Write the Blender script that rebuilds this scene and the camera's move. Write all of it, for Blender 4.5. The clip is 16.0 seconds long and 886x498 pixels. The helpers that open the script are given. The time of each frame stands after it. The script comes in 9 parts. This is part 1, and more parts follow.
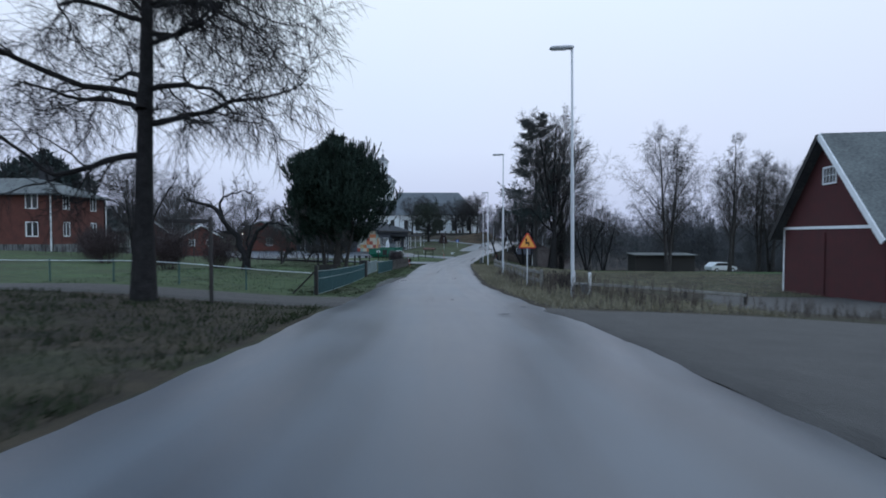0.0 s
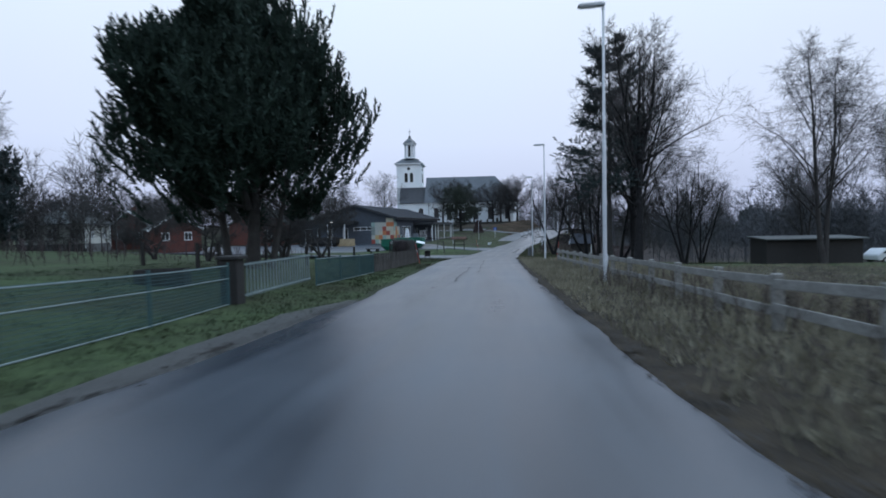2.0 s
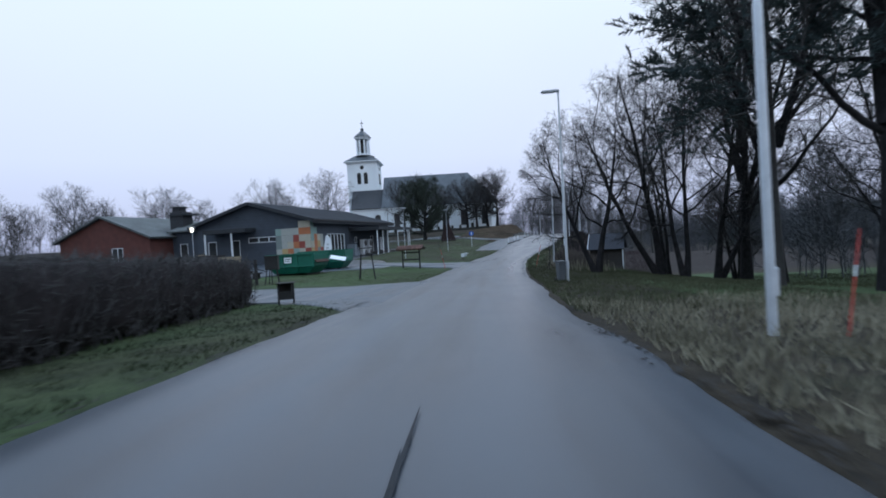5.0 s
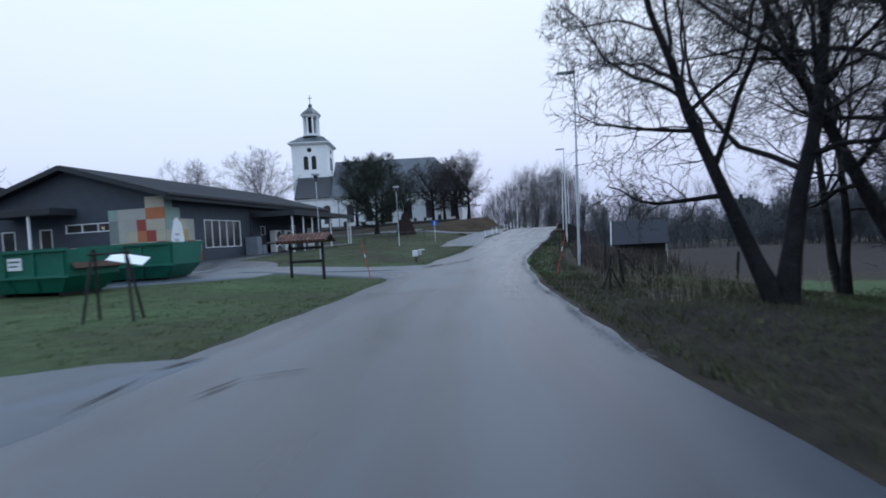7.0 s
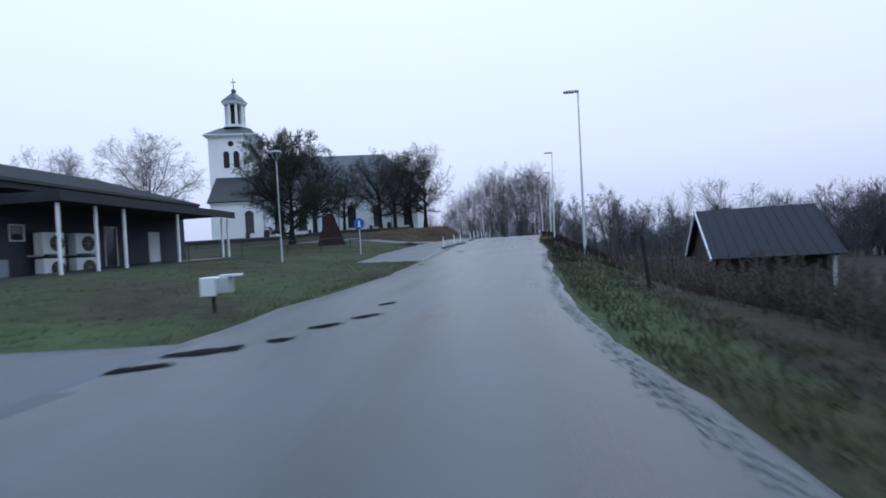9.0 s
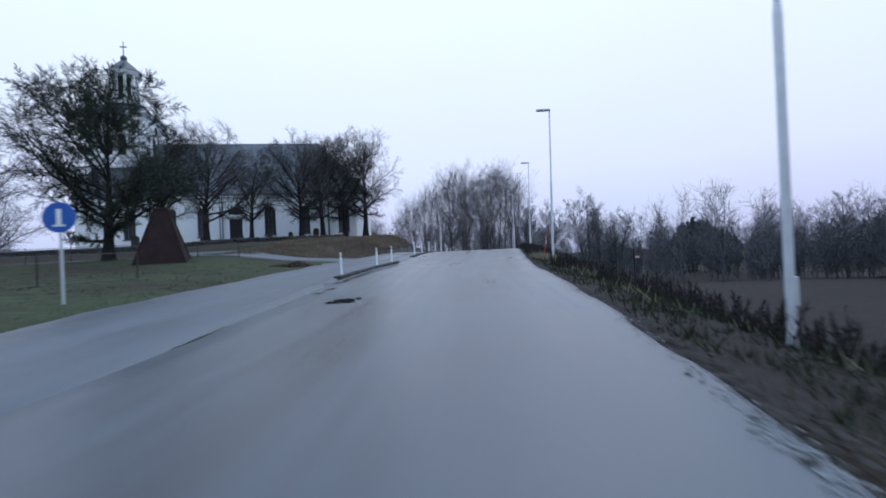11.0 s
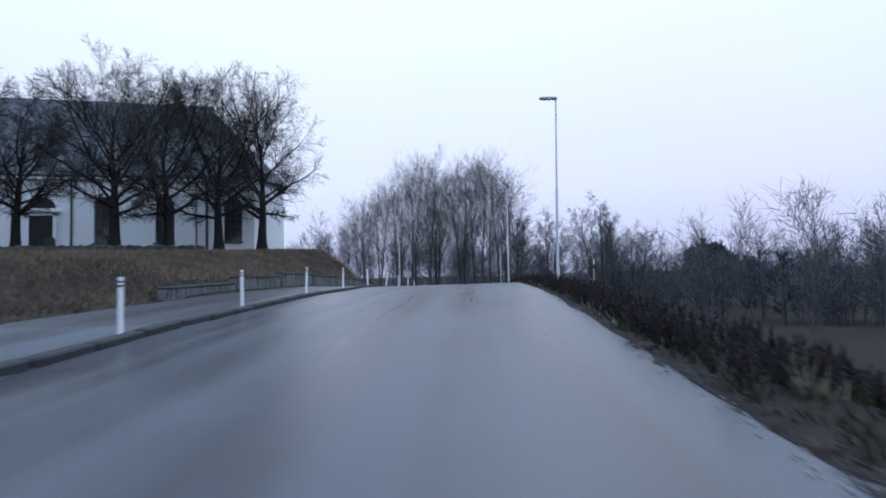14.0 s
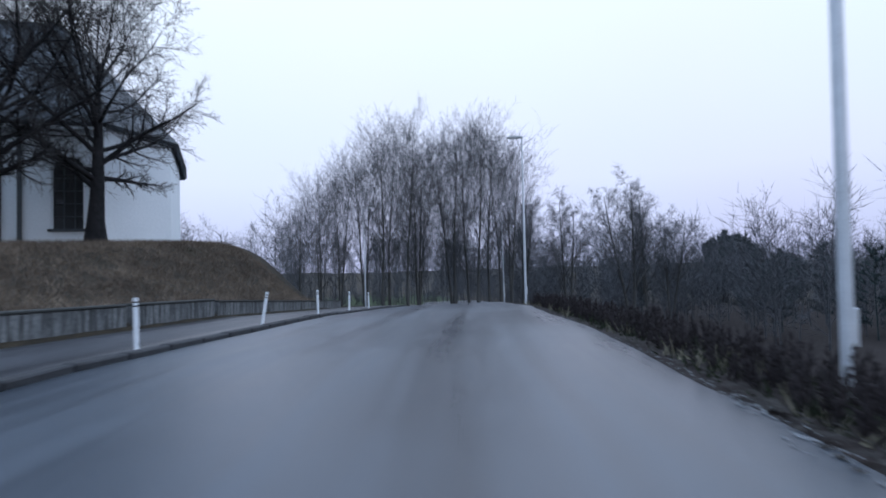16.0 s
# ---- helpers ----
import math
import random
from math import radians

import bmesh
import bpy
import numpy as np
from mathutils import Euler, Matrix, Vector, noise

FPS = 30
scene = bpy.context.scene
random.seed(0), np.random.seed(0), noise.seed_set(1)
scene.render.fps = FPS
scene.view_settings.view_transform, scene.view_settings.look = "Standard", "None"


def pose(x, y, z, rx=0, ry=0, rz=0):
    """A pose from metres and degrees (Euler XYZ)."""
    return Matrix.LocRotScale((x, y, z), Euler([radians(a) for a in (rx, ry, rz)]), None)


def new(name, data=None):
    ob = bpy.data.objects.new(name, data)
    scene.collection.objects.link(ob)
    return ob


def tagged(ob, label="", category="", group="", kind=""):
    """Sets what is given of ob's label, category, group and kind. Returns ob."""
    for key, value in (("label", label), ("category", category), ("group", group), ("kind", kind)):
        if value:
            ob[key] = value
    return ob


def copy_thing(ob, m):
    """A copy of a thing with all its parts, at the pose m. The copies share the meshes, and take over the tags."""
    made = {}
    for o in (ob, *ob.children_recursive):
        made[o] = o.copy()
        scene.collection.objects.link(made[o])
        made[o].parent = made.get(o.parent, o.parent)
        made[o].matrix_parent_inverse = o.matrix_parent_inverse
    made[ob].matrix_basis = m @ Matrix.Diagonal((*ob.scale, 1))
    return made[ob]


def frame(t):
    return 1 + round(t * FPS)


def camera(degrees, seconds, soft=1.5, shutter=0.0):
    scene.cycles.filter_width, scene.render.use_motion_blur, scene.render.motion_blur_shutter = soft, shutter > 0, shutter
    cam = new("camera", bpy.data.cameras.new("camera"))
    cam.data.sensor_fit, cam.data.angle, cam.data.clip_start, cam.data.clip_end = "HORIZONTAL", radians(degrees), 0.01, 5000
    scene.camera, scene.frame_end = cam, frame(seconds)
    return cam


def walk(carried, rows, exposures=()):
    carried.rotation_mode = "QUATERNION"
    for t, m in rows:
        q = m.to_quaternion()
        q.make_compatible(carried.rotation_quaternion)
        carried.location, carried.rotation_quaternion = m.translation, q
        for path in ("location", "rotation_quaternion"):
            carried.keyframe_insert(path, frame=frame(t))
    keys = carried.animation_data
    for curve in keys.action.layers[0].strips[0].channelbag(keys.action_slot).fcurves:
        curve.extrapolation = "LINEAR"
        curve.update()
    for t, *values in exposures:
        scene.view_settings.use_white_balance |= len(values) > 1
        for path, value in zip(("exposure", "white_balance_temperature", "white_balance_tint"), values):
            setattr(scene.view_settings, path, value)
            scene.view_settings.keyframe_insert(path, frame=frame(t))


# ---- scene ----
cam = camera(82.4, 16.0, soft=1.75, shutter=0.3)
METRES, EYE, TILT, LEAN, TURN = 160.0, 1.25, 1.5, 0.0, 0.0
ROWS = [
    (0.0, 0.0, 0.0, 0.0, 0.0, -3.13, -0.06),
    (0.5, 0.0015, 0.0314, -0.0024, 1.62, -3.36, 0.23),
    (1.0, 0.0021, 0.0653, -0.0048, 3.06, -3.75, 0.44),
    (1.5, 0.0023, 0.0982, -0.0076, 3.88, -3.84, 0.62),
    (2.0, 0.0026, 0.1348, -0.0106, 4.09, -3.89, 1.29),
    (2.5, 0.0027, 0.1697, -0.0131, 4.03, -3.72, 2.28),
    (3.0, 0.0028, 0.2072, -0.0154, 3.88, -3.15, 3.07),
    (5.5, 0.0081, 0.3673, -0.0243, 0.51, -2.57, 3.13),
    (6.0, 0.0096, 0.4006, -0.0264, -0.06, -2.85, 2.7),
    (6.5, 0.012, 0.4319, -0.0287, -0.96, -2.97, 2.75),
    (7.0, 0.0153, 0.464, -0.0307, -2.24, -2.92, 3.34),
    (7.5, 0.0187, 0.4946, -0.0324, -3.49, -2.6, 3.56),
    (8.0, 0.0225, 0.5271, -0.0341, -4.63, -2.23, 3.15),
    (8.5, 0.0268, 0.5574, -0.0356, -5.53, -1.99, 3.32),
    (9.0, 0.032, 0.5891, -0.0368, -6.56, -1.52, 3.28),
    (11.5, 0.0682, 0.7391, -0.0359, -11.45, -0.0, 2.3),
    (12.0, 0.0759, 0.768, -0.0359, -11.69, 0.9, 2.06),
    (12.5, 0.0833, 0.7945, -0.0356, -12.08, 1.32, 1.79),
    (13.0, 0.0916, 0.8225, -0.035, -12.68, 1.58, 1.63),
    (13.5, 0.1003, 0.8479, -0.0346, -13.03, 1.39, 1.38),
    (14.0, 0.1086, 0.8761, -0.0341, -13.36, 1.3, 1.17),
    (14.5, 0.1167, 0.9023, -0.0331, -13.58, 1.41, 1.11),
    (15.0, 0.1248, 0.9306, -0.0326, -13.86, 1.67, 0.96),
    (15.5, 0.1324, 0.956, -0.0325, -14.1, 1.37, 1.17),
    (16.0, 0.1405, 0.9823, -0.0328, -14.21, 0.61, 1.34),
]
walk(cam, [(t, pose(0, 0, EYE, TILT, LEAN, TURN) @ pose(METRES * x, METRES * y, METRES * z, 90 + pitch, roll, yaw)) for t, x, y, z, yaw, pitch, roll in ROWS],
     exposures=[(0.0, -0.10, 5850, 7), (9.0, 0.02, 5750, 10), (16.0, 0.05, 5700, 12)])

# ---------------------------------------------------------------- light
world = bpy.data.worlds.new("overcast_dusk")
scene.world = world
world.use_nodes = True
wn = world.node_tree
wn.nodes.clear()
w_out = wn.nodes.new("ShaderNodeOutputWorld")
w_bg = wn.nodes.new("ShaderNodeBackground")
w_sky = wn.nodes.new("ShaderNodeTexSky")
w_sky.sky_type = 'NISHITA'
w_sky.sun_disc = False
w_sky.sun_elevation, w_sky.sun_rotation = radians(14), radians(150)
w_sky.air_density, w_sky.dust_density = 1.0, 4.0
w_co = wn.nodes.new("ShaderNodeTexCoord")
w_sep = wn.nodes.new("ShaderNodeSeparateXYZ")
w_ramp = wn.nodes.new("ShaderNodeValToRGB")
w_ramp.color_ramp.elements[0].position, w_ramp.color_ramp.elements[0].color = 0.0, (0.66, 0.68, 0.88, 1)
w_ramp.color_ramp.elements[1].position, w_ramp.color_ramp.elements[1].color = 0.45, (1.065, 1.13, 1.19, 1)
w_top = w_ramp.color_ramp.elements.new(0.92)
w_top.color = (1.36, 1.62, 2.02, 1)
w_mid = w_ramp.color_ramp.elements.new(0.16)
w_mid.color = (0.905, 0.93, 1.09, 1)
w_noise = wn.nodes.new("ShaderNodeTexNoise")
w_noise.inputs["Scale"].default_value, w_noise.inputs["Detail"].default_value = 1.6, 3
w_cloud = wn.nodes.new("ShaderNodeMix")
w_cloud.data_type, w_cloud.blend_type = 'RGBA', 'MULTIPLY'
w_cloud.inputs["Factor"].default_value = 0.10
w_dim = wn.nodes.new("ShaderNodeVectorMath")
w_dim.operation = 'SCALE'
w_dim.inputs["Scale"].default_value = 0.09
w_mix = wn.nodes.new("ShaderNodeMix")
w_mix.data_type = 'RGBA'
w_mix.inputs["Factor"].default_value = 0.90
wn.links.new(w_co.outputs["Generated"], w_sep.inputs[0])
wn.links.new(w_co.outputs["Generated"], w_noise.inputs["Vector"])
wn.links.new(w_sep.outputs["Z"], w_ramp.inputs[0])
wn.links.new(w_ramp.outputs[0], w_cloud.inputs[6])
wn.links.new(w_noise.outputs["Color"], w_cloud.inputs[7])
wn.links.new(w_sky.outputs[0], w_dim.inputs[0])
wn.links.new(w_dim.outputs[0], w_mix.inputs[6])
wn.links.new(w_cloud.outputs[2], w_mix.inputs[7])
wn.links.new(w_mix.outputs[2], w_bg.inputs["Color"])
wn.links.new(w_bg.outputs[0], w_out.inputs[0])
w_bg.inputs["Strength"].default_value = 1.0

sun = new("sun", bpy.data.lights.new("sun", 'SUN'))
sun.data.energy, sun.data.angle, sun.data.color = 0.5, radians(25), (1.0, 0.95, 0.9)
sun.matrix_world = pose(0, 0, 60, 38, 0, 150)

# ---------------------------------------------------------------- materials
def rgb(c):
    """A paint or earth colour with the blue cast of the shade multiplied in."""
    return (0.91 * c[0], 0.99 * c[1], 1.06 * c[2], 1)


def mat(name, a, b, scale=3.0, rough=0.8, bump=0.3, fine=40.0, metal=0.0, per_piece=0.0, dist=0.02, spec=0.5):
    """Two colours mixed by large and fine noise, with a bump from the fine one."""
    m = bpy.data.materials.new(name)
    m.use_nodes = True
    nt = m.node_tree
    bs = nt.nodes["Principled BSDF"]
    co = nt.nodes.new("ShaderNodeTexCoord")
    n1 = nt.nodes.new("ShaderNodeTexNoise")
    n1.inputs["Scale"].default_value, n1.inputs["Detail"].default_value = scale, 5
    n2 = nt.nodes.new("ShaderNodeTexNoise")
    n2.inputs["Scale"].default_value, n2.inputs["Detail"].default_value = fine, 4
    add = nt.nodes.new("ShaderNodeMath")
    add.operation = 'MULTIPLY_ADD'
    add.inputs[1].default_value = 0.5
    half = nt.nodes.new("ShaderNodeMath")
    half.operation = 'MULTIPLY'
    half.inputs[1].default_value = 0.5
    ramp = nt.nodes.new("ShaderNodeValToRGB")
    ramp.color_ramp.elements[0].position, ramp.color_ramp.elements[0].color = 0.34, rgb(a)
    ramp.color_ramp.elements[1].position, ramp.color_ramp.elements[1].color = 0.66, rgb(b)
    for n in (n1, n2):
        nt.links.new(co.outputs["Object"], n.inputs["Vector"])
    nt.links.new(n2.outputs[0], half.inputs[0])
    nt.links.new(n1.outputs[0], add.inputs[0])
    nt.links.new(half.outputs[0], add.inputs[2])
    nt.links.new(add.outputs[0], ramp.inputs[0])
    last = ramp.outputs[0]
    if per_piece:
        info = nt.nodes.new("ShaderNodeObjectInfo")
        hsv = nt.nodes.new("ShaderNodeHueSaturation")
        rng = nt.nodes.new("ShaderNodeMapRange")
        rng.inputs[3].default_value, rng.inputs[4].default_value = 1 - per_piece, 1 + per_piece
        nt.links.new(info.outputs["Random"], rng.inputs[0])
        nt.links.new(rng.outputs[0], hsv.inputs["Value"])
        nt.links.new(last, hsv.inputs["Color"])
        last = hsv.outputs[0]
    nt.links.new(last, bs.inputs["Base Color"])
    rr = nt.nodes.new("ShaderNodeMapRange")
    rr.inputs[3].default_value, rr.inputs[4].default_value = max(0.02, rough - 0.1), min(1.0, rough + 0.1)
    nt.links.new(n1.outputs[0], rr.inputs[0])
    nt.links.new(rr.outputs[0], bs.inputs["Roughness"])
    bs.inputs["Metallic"].default_value = metal
    bs.inputs["Specular IOR Level"].default_value = spec
    if bump:
        bp = nt.nodes.new("ShaderNodeBump")
        bp.inputs["Strength"].default_value, bp.inputs["Distance"].default_value = bump, dist
        nt.links.new(n2.outputs[0], bp.inputs["Height"])
        nt.links.new(bp.outputs[0], bs.inputs["Normal"])
    return m


def planks(name, a, b, width=0.14, axis="X", rough=0.8):
    """Painted boards: a wave across one axis for the joints, noise for wear."""
    m = mat(name, a, b, 1.5, rough, 0.2, 30)
    nt = m.node_tree
    bs = nt.nodes["Principled BSDF"]
    co = nt.nodes.new("ShaderNodeTexCoord")
    wv = nt.nodes.new("ShaderNodeTexWave")
    wv.wave_type, wv.bands_direction, wv.wave_profile = 'BANDS', axis, 'SAW'
    wv.inputs["Scale"].default_value = 1 / width / 3.14159 * 0.5
    nt.links.new(co.outputs["Object"], wv.inputs["Vector"])
    bp = nt.nodes.new("ShaderNodeBump")
    bp.inputs["Strength"].default_value, bp.inputs["Distance"].default_value = 0.7, 0.03
    nt.links.new(wv.outputs["Fac"], bp.inputs["Height"])
    nt.links.new(bp.outputs[0], bs.inputs["Normal"])
    return m


def stained(name, a, b, dirt):
    """Old cast concrete: rough grain, with dark rain streaks that run down it."""
    m = mat(name, a, b, 1.3, 0.9, 0.6, 14)
    nt = m.node_tree
    bs = nt.nodes["Principled BSDF"]
    old = bs.inputs["Base Color"].links[0].from_socket
    co = nt.nodes.new("ShaderNodeTexCoord")
    mp = nt.nodes.new("ShaderNodeMapping")
    mp.inputs["Scale"].default_value = (3.0, 3.0, 0.35)
    nz = nt.nodes.new("ShaderNodeTexNoise")
    nz.inputs["Scale"].default_value, nz.inputs["Detail"].default_value = 2.2, 5
    ramp = nt.nodes.new("ShaderNodeMapRange")
    ramp.inputs[1].default_value, ramp.inputs[2].default_value = 0.42, 0.62
    mix = nt.nodes.new("ShaderNodeMix")
    mix.data_type = 'RGBA'
    nt.links.new(co.outputs["Object"], mp.inputs[0])
    nt.links.new(mp.outputs[0], nz.inputs["Vector"])
    nt.links.new(nz.outputs[0], ramp.inputs[0])
    nt.links.new(ramp.outputs[0], mix.inputs["Factor"])
    nt.links.new(old, mix.inputs[6])
    mix.inputs[7].default_value = rgb(dirt)
    nt.links.new(mix.outputs[2], bs.inputs["Base Color"])
    return m


def glass(name):
    m = bpy.data.materials.new(name)
    m.use_nodes = True
    bs = m.node_tree.nodes["Principled BSDF"]
    bs.inputs["Base Color"].default_value = (0.05, 0.055, 0.06, 1)
    bs.inputs["Roughness"].default_value = 0.04
    bs.inputs["Transmission Weight"].default_value = 0.25
    bs.inputs["IOR"].default_value = 1.45
    nz = m.node_tree.nodes.new("ShaderNodeTexNoise")
    nz.inputs["Scale"].default_value = 1.2
    bp = m.node_tree.nodes.new("ShaderNodeBump")
    bp.inputs["Strength"].default_value = 0.04
    m.node_tree.links.new(nz.outputs[0], bp.inputs["Height"])
    m.node_tree.links.new(bp.outputs[0], bs.inputs["Normal"])
    return m


def glow(name, col, strength):
    m = bpy.data.materials.new(name)
    m.use_nodes = True
    bs = m.node_tree.nodes["Principled BSDF"]
    bs.inputs["Base Color"].default_value = rgb(col)
    bs.inputs["Emission Color"].default_value = rgb(col)
    bs.inputs["Emission Strength"].default_value = strength
    return m


def asphalt(name, a, b, rough_lo, rough_hi, film=0.0):
    """Damp worn asphalt: grit, long wheel-track streaks, patches and a thin film of rain water."""
    m = bpy.data.materials.new(name)
    m.use_nodes = True
    nt = m.node_tree
    bs = nt.nodes["Principled BSDF"]
    co = nt.nodes.new("ShaderNodeTexCoord")
    mp = nt.nodes.new("ShaderNodeMapping")
    mp.inputs["Scale"].default_value = (1.1, 0.035, 1.0)
    streak = nt.nodes.new("ShaderNodeTexNoise")
    streak.inputs["Scale"].default_value, streak.inputs["Detail"].default_value = 1.1, 4
    blot = nt.nodes.new("ShaderNodeTexNoise")
    blot.inputs["Scale"].default_value, blot.inputs["Detail"].default_value = 0.35, 6
    grit = nt.nodes.new("ShaderNodeTexNoise")
    grit.inputs["Scale"].default_value, grit.inputs["Detail"].default_value = 90, 3
    mixv = nt.nodes.new("ShaderNodeMath")
    mixv.operation = 'MULTIPLY_ADD'
    mixv.inputs[1].default_value = 0.55
    part2 = nt.nodes.new("ShaderNodeMath")
    part2.operation = 'MULTIPLY_ADD'
    part2.inputs[1].default_value = 0.3
    part3 = nt.nodes.new("ShaderNodeMath")
    part3.operation = 'MULTIPLY'
    part3.inputs[1].default_value = 0.15
    ramp = nt.nodes.new("ShaderNodeValToRGB")
    ramp.color_ramp.elements[0].position, ramp.color_ramp.elements[0].color = 0.41, rgb(a)
    ramp.color_ramp.elements[1].position, ramp.color_ramp.elements[1].color = 0.60, rgb(b)
    lane = nt.nodes.new("ShaderNodeAttribute")
    lane.attribute_name = "lane"
    nt.links.new(lane.outputs["Vector"], mp.inputs[0])
    nt.links.new(mp.outputs[0], streak.inputs["Vector"])
    nt.links.new(co.outputs["Object"], blot.inputs["Vector"])
    nt.links.new(co.outputs["Object"], grit.inputs["Vector"])
    nt.links.new(grit.outputs[0], part3.inputs[0])
    nt.links.new(blot.outputs[0], part2.inputs[0])
    nt.links.new(part3.outputs[0], part2.inputs[2])
    nt.links.new(streak.outputs[0], mixv.inputs[0])
    nt.links.new(part2.outputs[0], mixv.inputs[2])
    nt.links.new(mixv.outputs[0], ramp.inputs[0])
    nt.links.new(ramp.outputs[0], bs.inputs["Base Color"])
    rr = nt.nodes.new("ShaderNodeMapRange")
    rr.inputs[1].default_value, rr.inputs[2].default_value = 0.35, 0.65
    rr.inputs[3].default_value, rr.inputs[4].default_value = rough_lo, rough_hi
    nt.links.new(mixv.outputs[0], rr.inputs[0])
    nt.links.new(rr.outputs[0], bs.inputs["Roughness"])
    bs.inputs["Coat Weight"].default_value, bs.inputs["Coat Roughness"].default_value, bs.inputs["Coat IOR"].default_value = film, 0.40, 1.33
    bp = nt.nodes.new("ShaderNodeBump")
    bp.inputs["Strength"].default_value, bp.inputs["Distance"].default_value = 0.25, 0.01
    nt.links.new(grit.outputs[0], bp.inputs["Height"])
    nt.links.new(bp.outputs[0], bs.inputs["Normal"])
    return m


def ground_material():
    """Lawn, dry verge grass, ploughed soil and mown grass, chosen by the sheet's own cover value."""
    m = bpy.data.materials.new("ground_cover")
    m.use_nodes = True
    nt = m.node_tree
    bs = nt.nodes["Principled BSDF"]
    co = nt.nodes.new("ShaderNodeTexCoord")
    big = nt.nodes.new("ShaderNodeTexNoise")
    big.inputs["Scale"].default_value, big.inputs["Detail"].default_value = 0.25, 6
    mid = nt.nodes.new("ShaderNodeTexNoise")
    mid.inputs["Scale"].default_value, mid.inputs["Detail"].default_value = 2.2, 6
    fine = nt.nodes.new("ShaderNodeTexNoise")
    fine.inputs["Scale"].default_value, fine.inputs["Detail"].default_value = 26, 4
    for n in (big, mid, fine):
        nt.links.new(co.outputs["Object"], n.inputs["Vector"])
    s1 = nt.nodes.new("ShaderNodeMath")
    s1.operation = 'MULTIPLY_ADD'
    s1.inputs[1].default_value = 0.5
    s2 = nt.nodes.new("ShaderNodeMath")
    s2.operation = 'MULTIPLY'
    s2.inputs[1].default_value = 0.5
    nt.links.new(fine.outputs[0], s2.inputs[0])
    nt.links.new(mid.outputs[0], s1.inputs[0])
    nt.links.new(s2.outputs[0], s1.inputs[2])
    lawn = nt.nodes.new("ShaderNodeValToRGB")
    lawn.color_ramp.elements[0].position, lawn.color_ramp.elements[0].color = 0.35, (0.024, 0.042, 0.017, 1)
    lawn.color_ramp.elements[1].position, lawn.color_ramp.elements[1].color = 0.68, (0.066, 0.108, 0.044, 1)
    # Dry verge tone, darkened further: lens vignetting is partly put into this colour.
    dry = nt.nodes.new("ShaderNodeValToRGB")
    dry.color_ramp.elements[0].position, dry.color_ramp.elements[0].color = 0.36, (0.009, 0.009, 0.008, 1)
    dry.color_ramp.elements[1].position, dry.color_ramp.elements[1].color = 0.68, (0.048, 0.040, 0.027, 1)
    soil = nt.nodes.new("ShaderNodeValToRGB")
    soil.color_ramp.elements[0].position, soil.color_ramp.elements[0].color = 0.35, (0.010, 0.009, 0.009, 1)
    soil.color_ramp.elements[1].position, soil.color_ramp.elements[1].color = 0.7, (0.033, 0.027, 0.026, 1)
    for r in (lawn, dry, soil):
        nt.links.new(s1.outputs[0], r.inputs[0])
    at = nt.nodes.new("ShaderNodeAttribute")
    at.attribute_name = "cover"
    wob = nt.nodes.new("ShaderNodeMath")
    wob.operation = 'MULTIPLY_ADD'
    wob.inputs[1].default_value = 0.9
    off = nt.nodes.new("ShaderNodeMath")
    off.operation = 'SUBTRACT'
    off.inputs[1].default_value = 0.45
    nt.links.new(big.outputs[0], wob.inputs[0])
    nt.links.new(at.outputs["Fac"], off.inputs[0])
    nt.links.new(off.outputs[0], wob.inputs[2])
    f1 = nt.nodes.new("ShaderNodeMapRange")
    f1.inputs[1].default_value, f1.inputs[2].default_value = 0.25, 0.75
    f2 = nt.nodes.new("ShaderNodeMapRange")
    f2.inputs[1].default_value, f2.inputs[2].default_value = 1.3, 1.7
    nt.links.new(wob.outputs[0], f1.inputs[0])
    nt.links.new(wob.outputs[0], f2.inputs[0])
    m1 = nt.nodes.new("ShaderNodeMix")
    m1.data_type = 'RGBA'
    m2 = nt.nodes.new("ShaderNodeMix")
    m2.data_type = 'RGBA'
    nt.links.new(f1.outputs[0], m1.inputs["Factor"])
    nt.links.new(lawn.outputs[0], m1.inputs[6])
    nt.links.new(dry.outputs[0], m1.inputs[7])
    nt.links.new(f2.outputs[0], m2.inputs["Factor"])
    nt.links.new(m1.outputs[2], m2.inputs[6])
    nt.links.new(soil.outputs[0], m2.inputs[7])
    nt.links.new(m2.outputs[2], bs.inputs["Base Color"])
    bs.inputs["Roughness"].default_value = 0.95
    bs.inputs["Specular IOR Level"].default_value = 0.2
    bp = nt.nodes.new("ShaderNodeBump")
    bp.inputs["Strength"].default_value, bp.inputs["Distance"].default_value = 0.8, 0.06
    nt.links.new(s1.outputs[0], bp.inputs["Height"])
    nt.links.new(bp.outputs[0], bs.inputs["Normal"])
    return m


M_GROUND = ground_material()
M_ROAD = asphalt("worn_damp_asphalt", (0.020, 0.026, 0.035), (0.055, 0.067, 0.082), 0.24, 0.50, 0.28)
M_YARD = asphalt("yard_asphalt", (0.032, 0.040, 0.050), (0.075, 0.088, 0.104), 0.32, 0.65)
M_WALK = asphalt("dark_wet_walk_asphalt", (0.014, 0.016, 0.020), (0.040, 0.043, 0.050), 0.32, 0.60)
M_GRAVEL = mat("grey_gravel", (0.017, 0.016, 0.016), (0.054, 0.050, 0.047), 1.5, 0.9, 0.8, 60)
M_EDGE = mat("pale_road_edge_grit", (0.08, 0.085, 0.09), (0.23, 0.235, 0.24), 2.5, 0.9, 0.8, 45)
M_TAR = mat("dark_tar_seam", (0.012, 0.013, 0.015), (0.03, 0.032, 0.035), 4, 0.75, 0.3, 40, spec=0.2)
